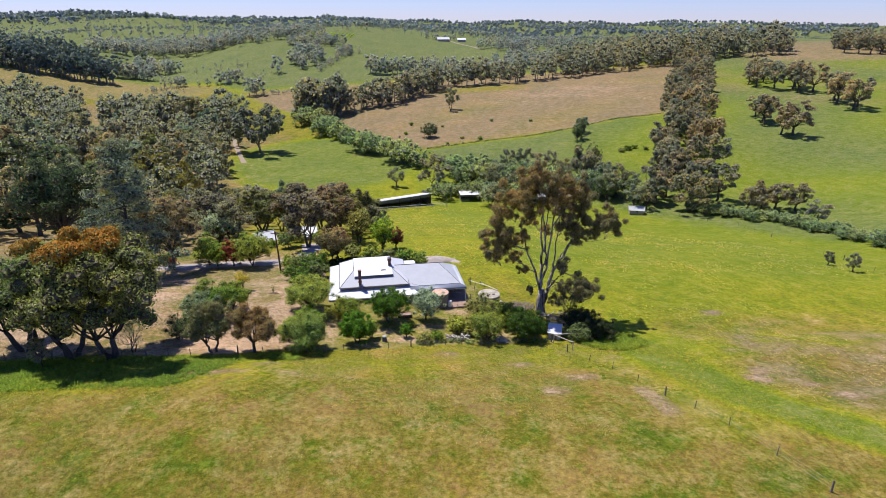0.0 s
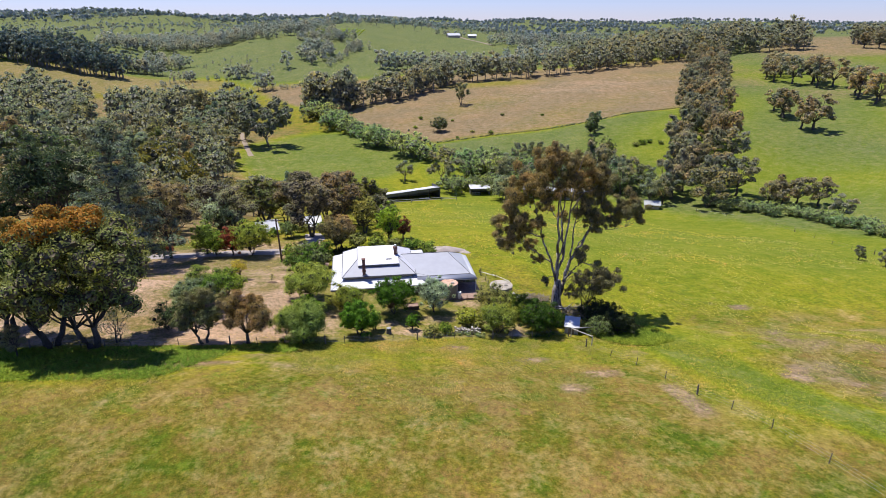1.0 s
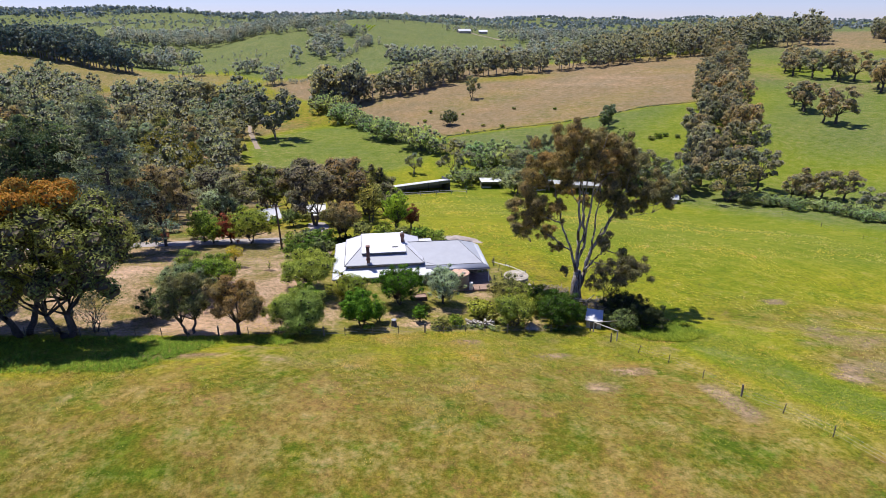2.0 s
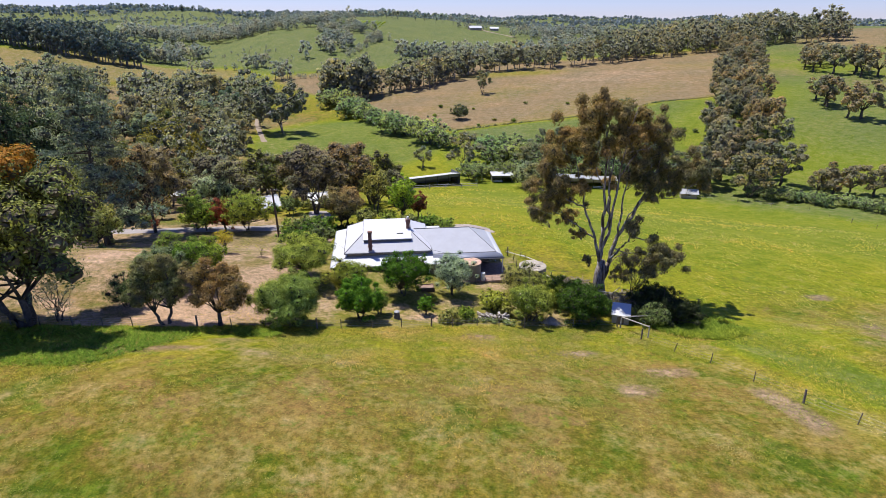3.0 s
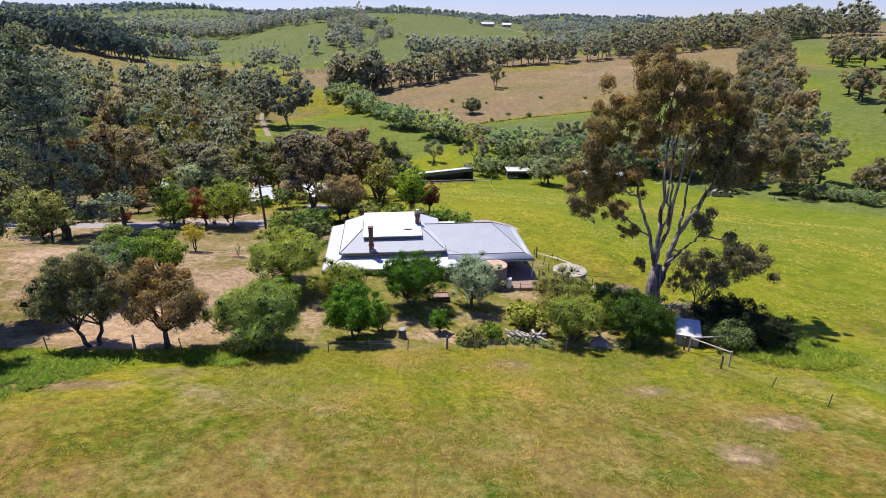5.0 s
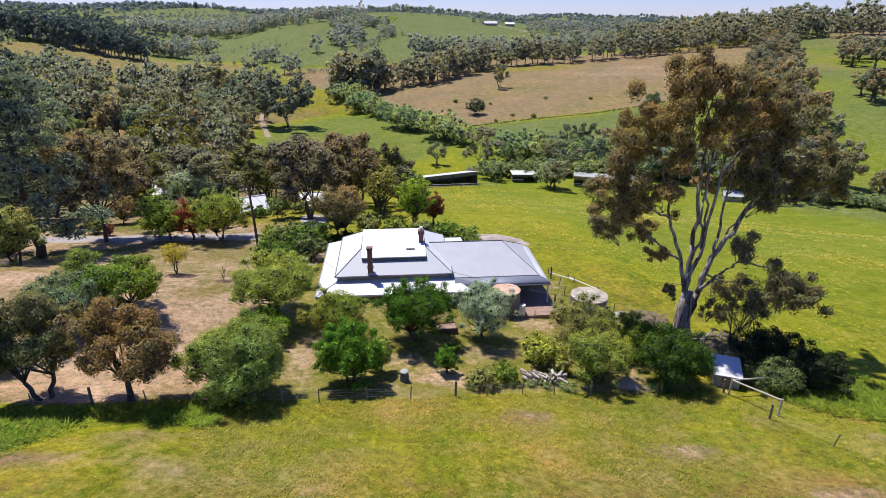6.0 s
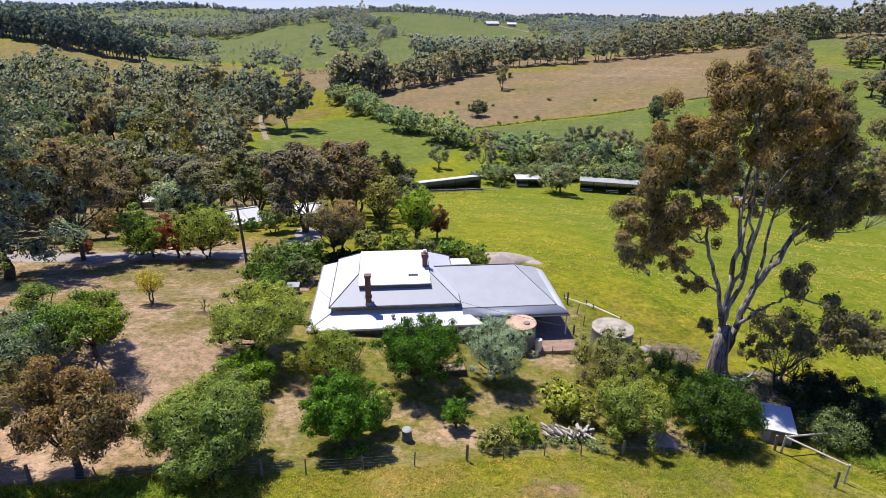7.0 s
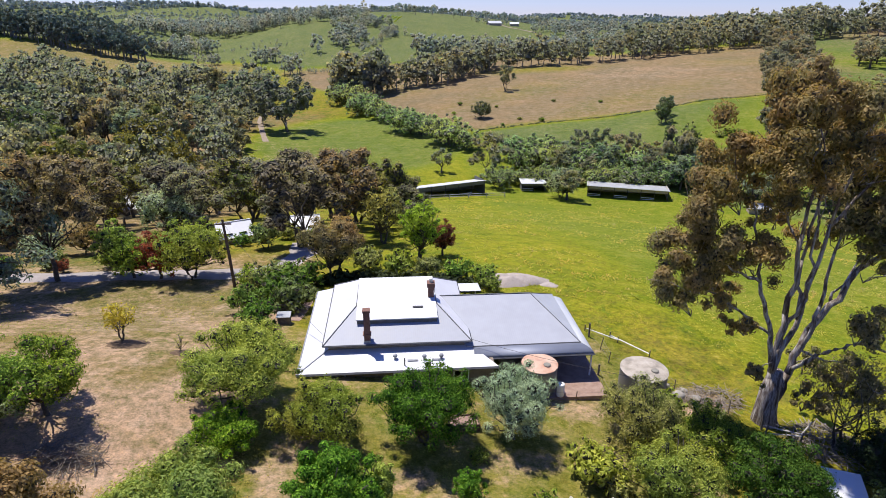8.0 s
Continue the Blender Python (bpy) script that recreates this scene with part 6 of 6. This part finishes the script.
        line_up = Shape().tube([(x + lx * f, y + ly * f, z + high * 0.85 * f) for x, y, z, h, lx, ly in feet], [0.006] * len(feet), 4)
        part("wire", line_up, WIRE, root)


fence("grey timber post and wire fence below the garden", [(-46.9, 56.7), (-34.8, 55.6), (-20.2, 55), (-12.2, 56.1), (-5.5, 56.8), (2.8, 58.2), (9.8, 59.3), (22.4, 59.9)], 2.6, 1.05, 4, 51)
fence("leaning timber post and wire fence down the meadow", [(23.2, 56.0), (24.5, 52.4), (26.1, 49.3), (28.0, 40.9), (30.3, 34.3), (33, 25)], 4.6, 1.1, 3, 52)
fence("low timber post and wire fence along the terrace", [(7.2, 71.5), (11.4, 71.4), (13.9, 71.6), (14.2, 74.8)], 2.3, 0.95, 2, 57)
fence("timber post and wire fence behind the tanks", [(15.4, 80.6), (15.7, 76.4), (18.6, 74.6), (19.8, 70.6), (22.0, 70.2), (24.6, 67.0), (27, 62)], 2.2, 1.2, 3, 53)
fence("timber post and wire fence beside the paddock", [(-11.9, 71.4), (-11.4, 66.8), (-12.8, 62.3), (-12, 57.4)], 2.8, 1.15, 3, 54)
fence("far timber post fence across the lower meadow", [(86, 203), (116, 178), (127, 160), (124, 133), (114, 105), (104, 84)], 9, 1.3, 2, 55)


# ---- small things in the garden ----
def tin_hut():
    hut = thing("tin_hut", "small grey corrugated iron hut with a sloping roof", "hut", m=pose(23.5, 61.7, float(height(23.5, 61.7)) - 0.85, 0, 0, -24))
    part("wall", Shape().box(-0.85, -1.1, -0.4, 0.85, -1.04, 2.0).box(-0.85, 1.04, -0.4, 0.85, 1.1, 2.25).box(-0.85, -1.04, -0.4, -0.79, 1.04, 2.0).box(0.79, -1.04, -0.4, 0.85, 1.04, 2.0), OLD_IRON, hut)
    part("roof", Shape().slab([(-0.98, -1.25, 2.05), (0.98, -1.25, 2.05), (0.98, 1.2, 2.36), (-0.98, 1.2, 2.36)], 0.04), WHITE_IRON, hut, "pale corrugated iron sheet")
    part("door", Shape().box(-0.4, -1.14, 0.0, 0.35, -1.105, 1.85), TIMBER, hut)


tin_hut()
rail = thing("rail_frame", "bleached timber rails on posts beside the hut", "rail")
a, b, c = (22.6, 59.6), (24.0, 56.4), (26.2, 60.0)
for x, y in (a, b, c):
    z = float(height(x, y))
    part("post", Shape().tube([(x, y, z - 0.3), (x, y, z + 1.35)], [0.07, 0.06], 7), PALE_TIMBER, rail)
for p, q in ((a, b), (a, c)):
    part("rail", Shape().tube([(*p, float(height(*p)) + 1.25), (*q, float(height(*q)) + 1.25)], [0.06, 0.055], 7), PALE_TIMBER, rail)

bin_ = thing("compost_bin", "grey ribbed compost bin on dry grass", "compost bin", m=on_ground(-0.4, 60.3, 0.0, 0, 0.85))
part("body", Shape().turned(0, 0, [(0.4, -0.05), (0.39, 0.1), (0.37, 0.12), (0.35, 0.5), (0.33, 0.52), (0.31, 0.86)], 12), LEAD, bin_)
part("lid", Shape().turned(0, 0, [(0.34, 0.86), (0.34, 0.92), (0.2, 0.99), (0.06, 1.0)], 12), TRIM, bin_, "pale domed lid")

bed = thing("raised_bed", "low brown timber raised bed filled with soil", "raised bed", m=on_ground(3.1, 68.2, 0.0, 4))
for x0, y0, x1, y1 in ((-0.95, -0.55, 0.95, -0.48), (-0.95, 0.48, 0.95, 0.55), (-0.95, -0.48, -0.88, 0.48), (0.88, -0.48, 0.95, 0.48)):
    part("board", Shape().box(x0, y0, -0.1, x1, y1, 0.42), BROWN_TIMBER, bed)
part("soil", Shape().box(-0.88, -0.48, -0.1, 0.88, 0.48, 0.34), PAVING, bed, "dry mulch")


def wood_pile():
    rng = np.random.default_rng(70)
    root = thing("wood_pile", "heap of bleached firewood and sticks by the fence", "wood pile", m=on_ground(9.4, 61.1))
    for k in range(96):
        stacked = k < 44
        layer = k % 44 // 11 if stacked else (k - 44) // 16
        x = rng.uniform(-1.25, -0.1) if stacked else rng.uniform(0.0, 1.7) * (1 - layer * 0.1)
        y = rng.uniform(-0.5, 0.5) * (1 - layer * 0.14)
        a, far, r = (rng.normal() * 0.16 + 2.2, rng.uniform(0.35, 0.5), rng.uniform(0.06, 0.1)) if stacked else (rng.normal() * 0.7 + 1.2, rng.uniform(0.15, 0.38), rng.uniform(0.04, 0.09))
        d = Vector((math.cos(a), math.sin(a), rng.normal() * (0.05 if stacked else 0.1))) * far
        p = Vector((x, y, 0.1 + layer * 0.18))
        part("log", Shape().tube([p - d, p + d], [r, r * 0.85], 7), (TIMBER, PALE_TIMBER, DARK_TWIG)[k % 3] if stacked else (PALE_TIMBER, TIMBER, PALE_TIMBER, DARK_TWIG)[k % 4], root)


wood_pile()

rock_rng = np.random.default_rng(71)
for x, y, r in ((19.3, 72.2, 0.45), (19.9, 72.7, 0.35), (20.4, 71.8, 0.4), (18.9, 73.4, 0.3), (11.2, 62.2, 0.35)):
    s = Shape()
    prof = [(0.8 * r, -0.1), (r, r * 0.2), (r * 0.85, r * 0.6), (r * 0.3, r * 0.85)]
    s.turned(0, 0, prof, 9)
    s.v = [tuple(np.array(v) * (1 + 0.22 * rock_rng.normal(size=3))) for v in s.v]
    ob = part("rock", s, ROCK, None, "rough grey boulder beside the garden path", True)
    ob.matrix_basis = on_ground(x, y)
    tagged(ob, category="rock")

crate = thing("hen_box", "small dark timber box on the side lawn", "box", m=on_ground(-10.3, 82.8))
part("body", Shape().box(-0.5, -0.35, 0, 0.5, 0.35, 0.75), TIMBER, crate, bevel=0.02)
part("lid", Shape().slab([(-0.58, -0.45, 0.8), (0.58, -0.45, 0.8), (0.58, 0.42, 0.92), (-0.58, 0.42, 0.92)], 0.05), TRIM, crate)



def heap(name, label, category, x, y, rx, ry, high, material, seed, peak=1.0):
    """A rounded uneven heap on the ground."""
    rng = np.random.default_rng(seed)
    n, rings = 26, 7
    waves = rng.uniform(0, 6.28, 4)
    verts, faces = [], []
    for k in range(rings):
        f = 1 - k / rings
        for j in range(n):
            a = 2 * math.pi * j / n
            w = f * (1 + 0.13 * math.sin(2 * a + waves[0]) + 0.09 * math.sin(3 * a + waves[1]) + 0.05 * rng.normal())
            u, v = x + rx * w * math.cos(a), y + ry * w * math.sin(a)
            lift = high * (1 - f ** (2 / peak)) * (1 + 0.12 * math.sin(4 * a + waves[2] + 3 * f)) - (0.08 if k == 0 else 0)
            verts.append((u, v, float(height(u, v)) + lift))
    for k in range(rings - 1):
        faces += [(k * n + j, k * n + (j + 1) % n, (k + 1) * n + (j + 1) % n, (k + 1) * n + j) for j in range(n)]
    faces.append(tuple((rings - 1) * n + j for j in range(n)))
    return tagged(part(name, Shape().add(verts, faces), material, None, label, True), category=category)


heap("sand_mound", "low heap of grey-pink sand behind the house", "heap", 11.4, 93.2, 3.6, 2.2, 0.75, SAND, 421)
heap("sand_mound", "small spill of grey sand beside a larger heap", "heap", 15.0, 92.2, 1.2, 0.8, 0.2, SAND, 422)
heap("tarpaulin", "grey crumpled tarpaulin over a heap by the fence", "tarpaulin", 15.6, 61.0, 0.95, 0.8, 0.75, CONCRETE, 423, 1.8)


def brush_heap(name, label, x, y, rx, ry, high, count, material, seed, thick=0.022):
    """A heap of loose sticks thrown over one another."""
    rng = np.random.default_rng(seed)
    s = Shape()
    for k in range(count):
        r, a = math.sqrt(rng.random()), rng.uniform(0, 2 * math.pi)
        u, v = rx * r * math.cos(a), ry * r * math.sin(a)
        lift = high * (1 - r * r) * rng.random()
        way, far = rng.uniform(0, 2 * math.pi), rng.uniform(0.35, 1.0)
        d = Vector((math.cos(way), math.sin(way), rng.normal() * 0.25)) * far
        p = Vector((u, v, float(height(x + u, y + v)) - float(height(x, y)) + lift + 0.04))
        bend = Vector(rng.normal(size=3)) * 0.08
        s.tube([p - d, p + bend, p + d], [thick * rng.uniform(0.7, 1.3), thick, thick * 0.4], 4, False)
    ob = part(name, s, material, None, label)
    ob.matrix_basis = on_ground(x, y)
    return tagged(ob, category="brushwood", kind="stuff")


brush_heap("brushwood", "heap of dark dead branches under a paddock tree", -17.6, 63.7, 1.9, 1.1, 0.6, 240, TIMBER, 401, 0.016)
brush_heap("brushwood", "loose heap of long tan sticks beside the gum tree", 21.6, 71.9, 2.2, 1.3, 0.5, 150, TANGLE, 402, 0.028)
brush_heap("brushwood", "tangle of fallen grey branches under the gum tree", 26.6, 67.0, 2.6, 2.2, 0.8, 200, TANGLE, 403, 0.03)
brush_heap("brushwood", "tangle of fallen grey branches beside dark bushes", 30.2, 63.8, 2.6, 1.6, 0.6, 120, DARK_TWIG, 404, 0.03)


def mulch_ring(x, y, r, seed):
    rng = np.random.default_rng(seed)
    n = 22
    verts, faces = [], []
    for k, f in enumerate((1.0, 0.75, 0.3)):
        for j in range(n):
            a, w = 2 * math.pi * j / n, r * f * rng.uniform(0.86, 1.14)
            u, v = x + w * math.cos(a), y + w * 0.8 * math.sin(a)
            verts.append((u, v, float(height(u, v)) + (-0.03, 0.06, 0.1)[k]))
    for k in range(2):
        faces += [(k * n + j, k * n + (j + 1) % n, (k + 1) * n + (j + 1) % n, (k + 1) * n + j) for j in range(n)]
    faces.append(tuple(2 * n + j for j in range(n)))
    tagged(part("mulch", Shape().add(verts, faces), MULCH, None, "ring of dark leaf mulch under a sapling", True), category="mulch")


mulch_ring(-19.9, 76.3, 1.5, 411)
mulch_ring(-15.8, 75, 0.8, 412)

pipes = thing("pipe_rail", "white pipe rails lying on low posts behind the wing", "rail")
for p, q in (((15.4, 81.6), (17.6, 79.6)), ((17.2, 80.4), (19.4, 77.4))):
    (ax, ay), (bx, by) = p, q
    part("rail", Shape().tube([(ax, ay, float(height(ax, ay)) + 0.28), (bx, by, float(height(bx, by)) + 0.28)], [0.045, 0.045], 8), WHITE, pipes)
    for ex, ey in (p, q):
        part("post", Shape().tube([(ex, ey, float(height(ex, ey)) - 0.3), (ex, ey, float(height(ex, ey)) + 0.6)], [0.05, 0.05], 7), TIMBER, pipes)

gate = thing("fence_brace", "leaning timber brace rails at the gum tree", "rail")
gx, gy = 24.4, 66.6
gz = float(height(gx, gy))
for p, q in (((-1.6, 1.2, 1.0), (0.2, 0.0, 1.15)), ((-1.4, 0.9, 0.6), (0.1, -0.1, 1.1)), ((0.1, 0.0, 1.15), (1.3, 0.7, 1.5))):
    part("rail", Shape().tube([Vector((gx, gy, gz)) + Vector(p), Vector((gx, gy, gz)) + Vector(q)], [0.05, 0.045], 7), PALE_TIMBER, gate)
for u, v, h in ((-1.5, 1.05, 1.15), (0.15, 0.0, 1.3), (-0.5, -0.2, 1.2)):
    part("post", Shape().tube([(gx + u, gy + v, gz - 0.4), (gx + u + 0.1, gy + v, gz + h)], [0.07, 0.055], 7), TIMBER, gate)


# ---- power pole and cables ----
px, py = -16.8, 92.2
pz = float(height(px, py))
power = thing("power_pole", "brown timber power pole with a crossarm", "power pole", m=pose(px, py, pz))
part("pole", Shape().tube([(0, 0, -0.5), (-0.1, 0, 3.5), (-0.28, 0, 7.6)], [0.16, 0.14, 0.11], 10), BROWN_TIMBER, power)
arm = part("crossarm", Shape().beam((-1.0, 0.1, 7.1), (0.45, 0.1, 7.1), 0.11), BROWN_TIMBER, power)
for ix in (-0.9, -0.5, 0.05, 0.4):
    part("insulator", Shape().turned(ix, 0.1, [(0.03, 7.15), (0.05, 7.2), (0.03, 7.25), (0.05, 7.3), (0.02, 7.34)], 8), WHITE, arm)


def cable(a, b, sag, label):
    pts = [Vector(a).lerp(Vector(b), k / 14) - Vector((0, 0, sag * 4 * (k / 14) * (1 - k / 14))) for k in range(15)]
    tagged(part("cable", Shape().tube(pts, [0.014] * 15, 4), DARK, None, label), category="cable")


cable((px - 0.3, py + 0.1, pz + 7.2), (-6.1, 76.0, 3.6), 0.5, "black service cable from pole to house roof")
cable((px - 0.7, py + 0.1, pz + 7.3), (-62, 150, 2), 1.6, "black overhead power line above the drive")
cable((4.4, 75.0, 3.5), (20.5, 69.0, 2.4), 0.4, "thin black cable from roof to garden fence")


# ---- cottages, sheds and far houses ----
def cottage(x, y, turn, wide, deep, eave, ridge, roof, label, windows=2):
    home = thing("cottage", label, "cottage", m=on_ground(x, y, -0.1, turn))
    gable(home, -wide / 2, -deep / 2, wide / 2, deep / 2, -1.5, eave, ridge, True, STONE, roof, 0.5)
    for k in range(windows):
        cx = -wide / 2 + wide * (k + 0.5) / windows
        window_at(home, cx - 0.5, cx + 0.5, -deep / 2 - 0.03, 0.9, 2.0)
    part("ridge_capping", Shape().tube([(-wide / 2 - 0.5, 0, ridge + 0.07), (wide / 2 + 0.5, 0, ridge + 0.07)], [0.09, 0.09], 6), roof, home)
    return home


cottage(-22.4, 113.6, 24, 3.6, 3.4, 1.7, 2.9, WHITE_IRON, "white-roofed cottage among trees")
cottage(-13.6, 118.4, 6, 3.2, 3.4, 1.7, 2.9, WHITE_IRON, "white-roofed cottage half hidden by trees")
cottage(-58, 168, 15, 9, 6.5, 2.6, 4.6, OLD_IRON, "grey-roofed house half hidden by trees")
cottage(-112, 212, 30, 10, 7, 2.7, 4.8, WHITE_IRON, "pale-roofed farmhouse among the trees")
cottage(-66, 372, -20, 9, 6, 2.5, 4.0, SHADE_WALL, "dark-roofed outbuilding in the valley")
cottage(332, 664, 12, 20, 9, 3.0, 5.4, WHITE_IRON, "long white-roofed house on the ridge", 4)
cottage(366, 672, -8, 14, 8, 3.0, 5.2, WHITE_IRON, "white-roofed house on the ridge", 3)
cottage(143, 868, 10, 18, 9, 3.0, 5.6, WHITE_IRON, "white house on the far green hill", 4)
cottage(172, 874, -5, 12, 8, 3.0, 5.0, WHITE_IRON, "small white house on the far green hill", 3)


def long_shed(name, label, x0, y0, x1, y1, deep, front, back, roof, wall, bays):
    """An open-fronted shed with a single-pitch roof; its open side faces the meadow."""
    far, turn = math.hypot(x1 - x0, y1 - y0), math.degrees(math.atan2(y1 - y0, x1 - x0))
    base = min(float(height(x0, y0)), float(height(x1, y1)))
    shed = thing(name, label, "shed", m=pose(x0, y0, base, 0, 0, turn))
    part("wall", Shape().box(0, deep - 0.1, -1, far, deep, back).box(0, 0.1, -1, 0.1, deep - 0.1, front).box(far - 0.1, 0.1, -1, far, deep - 0.1, front), wall, shed)
    part("front_panel", Shape().box(0.1, 0.1, front * 0.72, far - 0.1, 0.18, front), wall, shed)
    part("roof", Shape().slab([(-0.4, -0.5, front + 0.1), (far + 0.4, -0.5, front + 0.1), (far + 0.4, deep + 0.3, back + 0.1), (-0.4, deep + 0.3, back + 0.1)], 0.06), roof, shed)
    for k in range(bays + 1):
        part("post", Shape().box(far * k / bays - 0.09, 0.0, -1, far * k / bays + 0.09, 0.18, front), DARK, shed)
    for k in range(0, bays, 2):
        part("stall_rail", Shape().box(far * k / bays + 0.1, 0.05, 0.9, far * (k + 1) / bays - 0.1, 0.12, 1.05).box(far * k / bays + 0.1, 0.05, 0.4, far * (k + 1) / bays - 0.1, 0.12, 0.52), WHITE, shed)


long_shed("machinery_shed", "long dark open-fronted shed with a pale roof edge", 2.2, 203.8, 28.2, 213.0, 7.0, 4.5, 2.9, WHITE_IRON, SHADE_WALL, 6)
long_shed("stable_shed", "long grey stable shed with a pale flat roof", 61.4, 211.0, 84.5, 203.0, 7.0, 3.6, 3.1, OLD_IRON, STONE, 6)
long_shed("small_shed", "small white-roofed shed beside grey trees", 41.8, 219.0, 49.5, 218.5, 5.0, 2.8, 3.0, WHITE_IRON, SHADE_WALL, 2)
stand(52.2, 208.8, "garden_tree", "pale silver-grey bushy tree between the sheds", 331, 9.5, 5.2, 0.6, OLIVE_LEAF, BARK, 3600, 0.5, 3, 12)
cottage(103, 186, -20, 5, 3.5, 2.0, 2.9, OLD_IRON, "tiny field shelter by the fence", 1)
yard = thing("yard_rail", "bleached timber yard rails before the machinery shed", "rail")
yard_line = [(-2, 197.5), (4, 199.5), (10, 201.5), (16, 203.5), (22, 205.5), (28, 207.5), (34, 209)]
for x, y in yard_line:
    part("post", Shape().tube([(x, y, float(height(x, y)) - 0.4), (x, y, float(height(x, y)) + 1.6)], [0.13, 0.11], 7), PALE_TIMBER, yard)
for p, q in zip(yard_line, yard_line[1:]):
    for up in (0.7, 1.35):
        part("rail", Shape().tube([(*p, float(height(*p)) + up), (*q, float(height(*q)) + up)], [0.09, 0.08], 6), PALE_TIMBER, yard)


def hedge_line(name, label, line, gap, high, leaf, seed):
    """A low ragged line of scrub, in one mesh."""
    rng = np.random.default_rng(seed)
    blobs = []
    for (x0, y0), (x1, y1) in zip(line, line[1:]):
        far = math.hypot(x1 - x0, y1 - y0)
        for k in range(int(far / gap)):
            f = (k + rng.random()) * gap / far
            x, y = x0 + (x1 - x0) * f, y0 + (y1 - y0) * f + rng.normal() * 0.4
            r = high * rng.uniform(0.4, 1.0)
            blobs.append((x, y, float(height(x, y)) + r * 0.4, r, 0.7))
    ob = new(name, crown_mesh(name, rng, blobs, len(blobs) * (60 if high < 0.6 else 26), high * (0.34 if high < 0.6 else 0.7), leaf, 0, 0.3))
    tagged(ob, label, "scrub", kind="stuff")


xs = np.linspace(40, 196, 22)
hedge_line("hill_scrub_line", "dark line of scrub along the hill fence", [(float(x), float(hill_fence_y(x))) for x in xs], 0.8, 0.7, EUC_LEAF, 81)
hedge_line("garden_scrub", "low weedy scrub inside the garden fence", [(3.5, 59.5), (8.3, 60.4), (12, 60.4)], 0.35, 0.55, GREY_LEAF, 82)
hedge_line("wall_scrub", "dark hedge behind the house", [(-8.5, 93.2), (-3, 93.4), (3, 92.4), (7.5, 90.6)], 0.35, 1.2, DEEP_LEAF, 83)
rows = [(-64 + 5.4 * k, 836 + 1.0 * k) for k in range(14)]
for k, (x, y) in enumerate(rows):
    hedge_line("vine_row", "pale vineyard row on the far hill", [(x, y - 36), (x + 10, y + 36)], 3.0, 1.3, LIME_LEAF, 90 + k)


# ---- meadow tufts ----
def tufts(name, label, count, x_range, y_range, low, high, seed, keep=None, leaf=None, even=0.3):
    """Tufts of five bent grass blades each, in one mesh."""
    rng = np.random.default_rng(seed)
    x, y = rng.uniform(*x_range, count), rng.uniform(*y_range, count)
    ok = (clumpy(x, y, 2.3) + clumpy(x, y, 7.0, 1.0) + rng.normal(size=count) * 0.9 > even)
    if keep:
        ok &= keep(x, y)
    x, y = x[ok], y[ok]
    n = len(x)
    at = np.repeat(np.arange(n), 5)
    h = rng.uniform(low, high, n)[at]
    way = rng.uniform(0, 2 * math.pi, 5 * n)
    along = np.stack([np.cos(way), np.sin(way), rng.uniform(0.25, 0.9, 5 * n)], 1)
    along /= np.linalg.norm(along, axis=1, keepdims=True)
    foot = np.stack([x[at], y[at], height(x[at], y[at])], 1) + rng.normal(size=(5 * n, 3)) * np.array([0.1, 0.1, 0])
    spots = foot + along * (h * 0.48)[:, None]
    me = leaf_mesh(name, spots, along, unit_ways(rng, 5 * n) * 0.4 + np.array([0, 0, 1.0]), h * 1.3, h * 0.16, leaf or TUFT_LEAF)
    tagged(new(name, me), label, "grass", kind="stuff")


tufts("far_meadow_tufts", "yellow-green grass tufts in the lower meadow", 18000, (-4, 110), (88, 206), 0.2, 0.5, 64, lambda x, y: (x > -4 + (y - 88) * 0.05) & (creek_side(x, y) < -12))
tufts("meadow_grass", "tufted olive and straw meadow grass", 38000, (-46, 42), (34, 59.4), 0.06, 0.17, 61, lambda x, y: y < fence_y(x))
tufts("meadow_weeds", "lush green weeds in the lower meadow", 12000, (25, 66), (34, 96), 0.08, 0.2, 62)
tufts("garden_grass", "rough garden grass and weeds", 12000, (-44, 22), (55.5, 92), 0.08, 0.22, 63, lambda x, y: (y > fence_y(x) + 0.5) & ~((x > -8) & (x < 14) & (y > 72.5) & (y < 87)))
tufts("fence_weeds", "tall dark green grass under the field fence", 22000, (-50, -10.5), (43, 58), 0.15, 0.45, 84, lambda x, y: np.abs(y - fence_y(x) + 1.6 + 3.2 * step(-16, -23, x)) < 1.5 + 3.1 * step(-16, -23, x), WEED_LEAF, 0.1)
tufts("hut_weeds", "lush weeds under the gum tree", 6000, (25.5, 37), (54.5, 66), 0.2, 0.55, 85, lambda x, y: np.hypot((x - 31) / 5, (y - 59.5) / 4.5) < 1, WEED_LEAF, -1.2)
tufts("band_weeds", "lush weeds beside the meadow fence", 26000, (27, 48), (28, 61), 0.07, 0.19, 86, lambda x, y: np.abs(off_band(x, y) - 1.6) < 4.4 * (0.4 + 0.6 * np.abs(np.sin(x * 12.9 + y * 78.2))), WEED_LEAF, -0.2)
tufts("seeding_grass", "straw and green seeding grass below the fence", 36000, (-40, 30), (42, 60), 0.1, 0.24, 87, lambda x, y: (y < fence_y(x) - 0.2) & (y > fence_y(x) - 9 + 3 * clumpy(x, y, 3.1)), None, 0.2)
tufts("seeding_weeds", "bright green weed clumps below the fence", 9000, (-12, 30), (44, 60), 0.08, 0.22, 88, lambda x, y: (y < fence_y(x) - 0.2) & (clumpy(x, y, 1.7, 2.0) > 0.7), WEED_LEAF, 0.4)
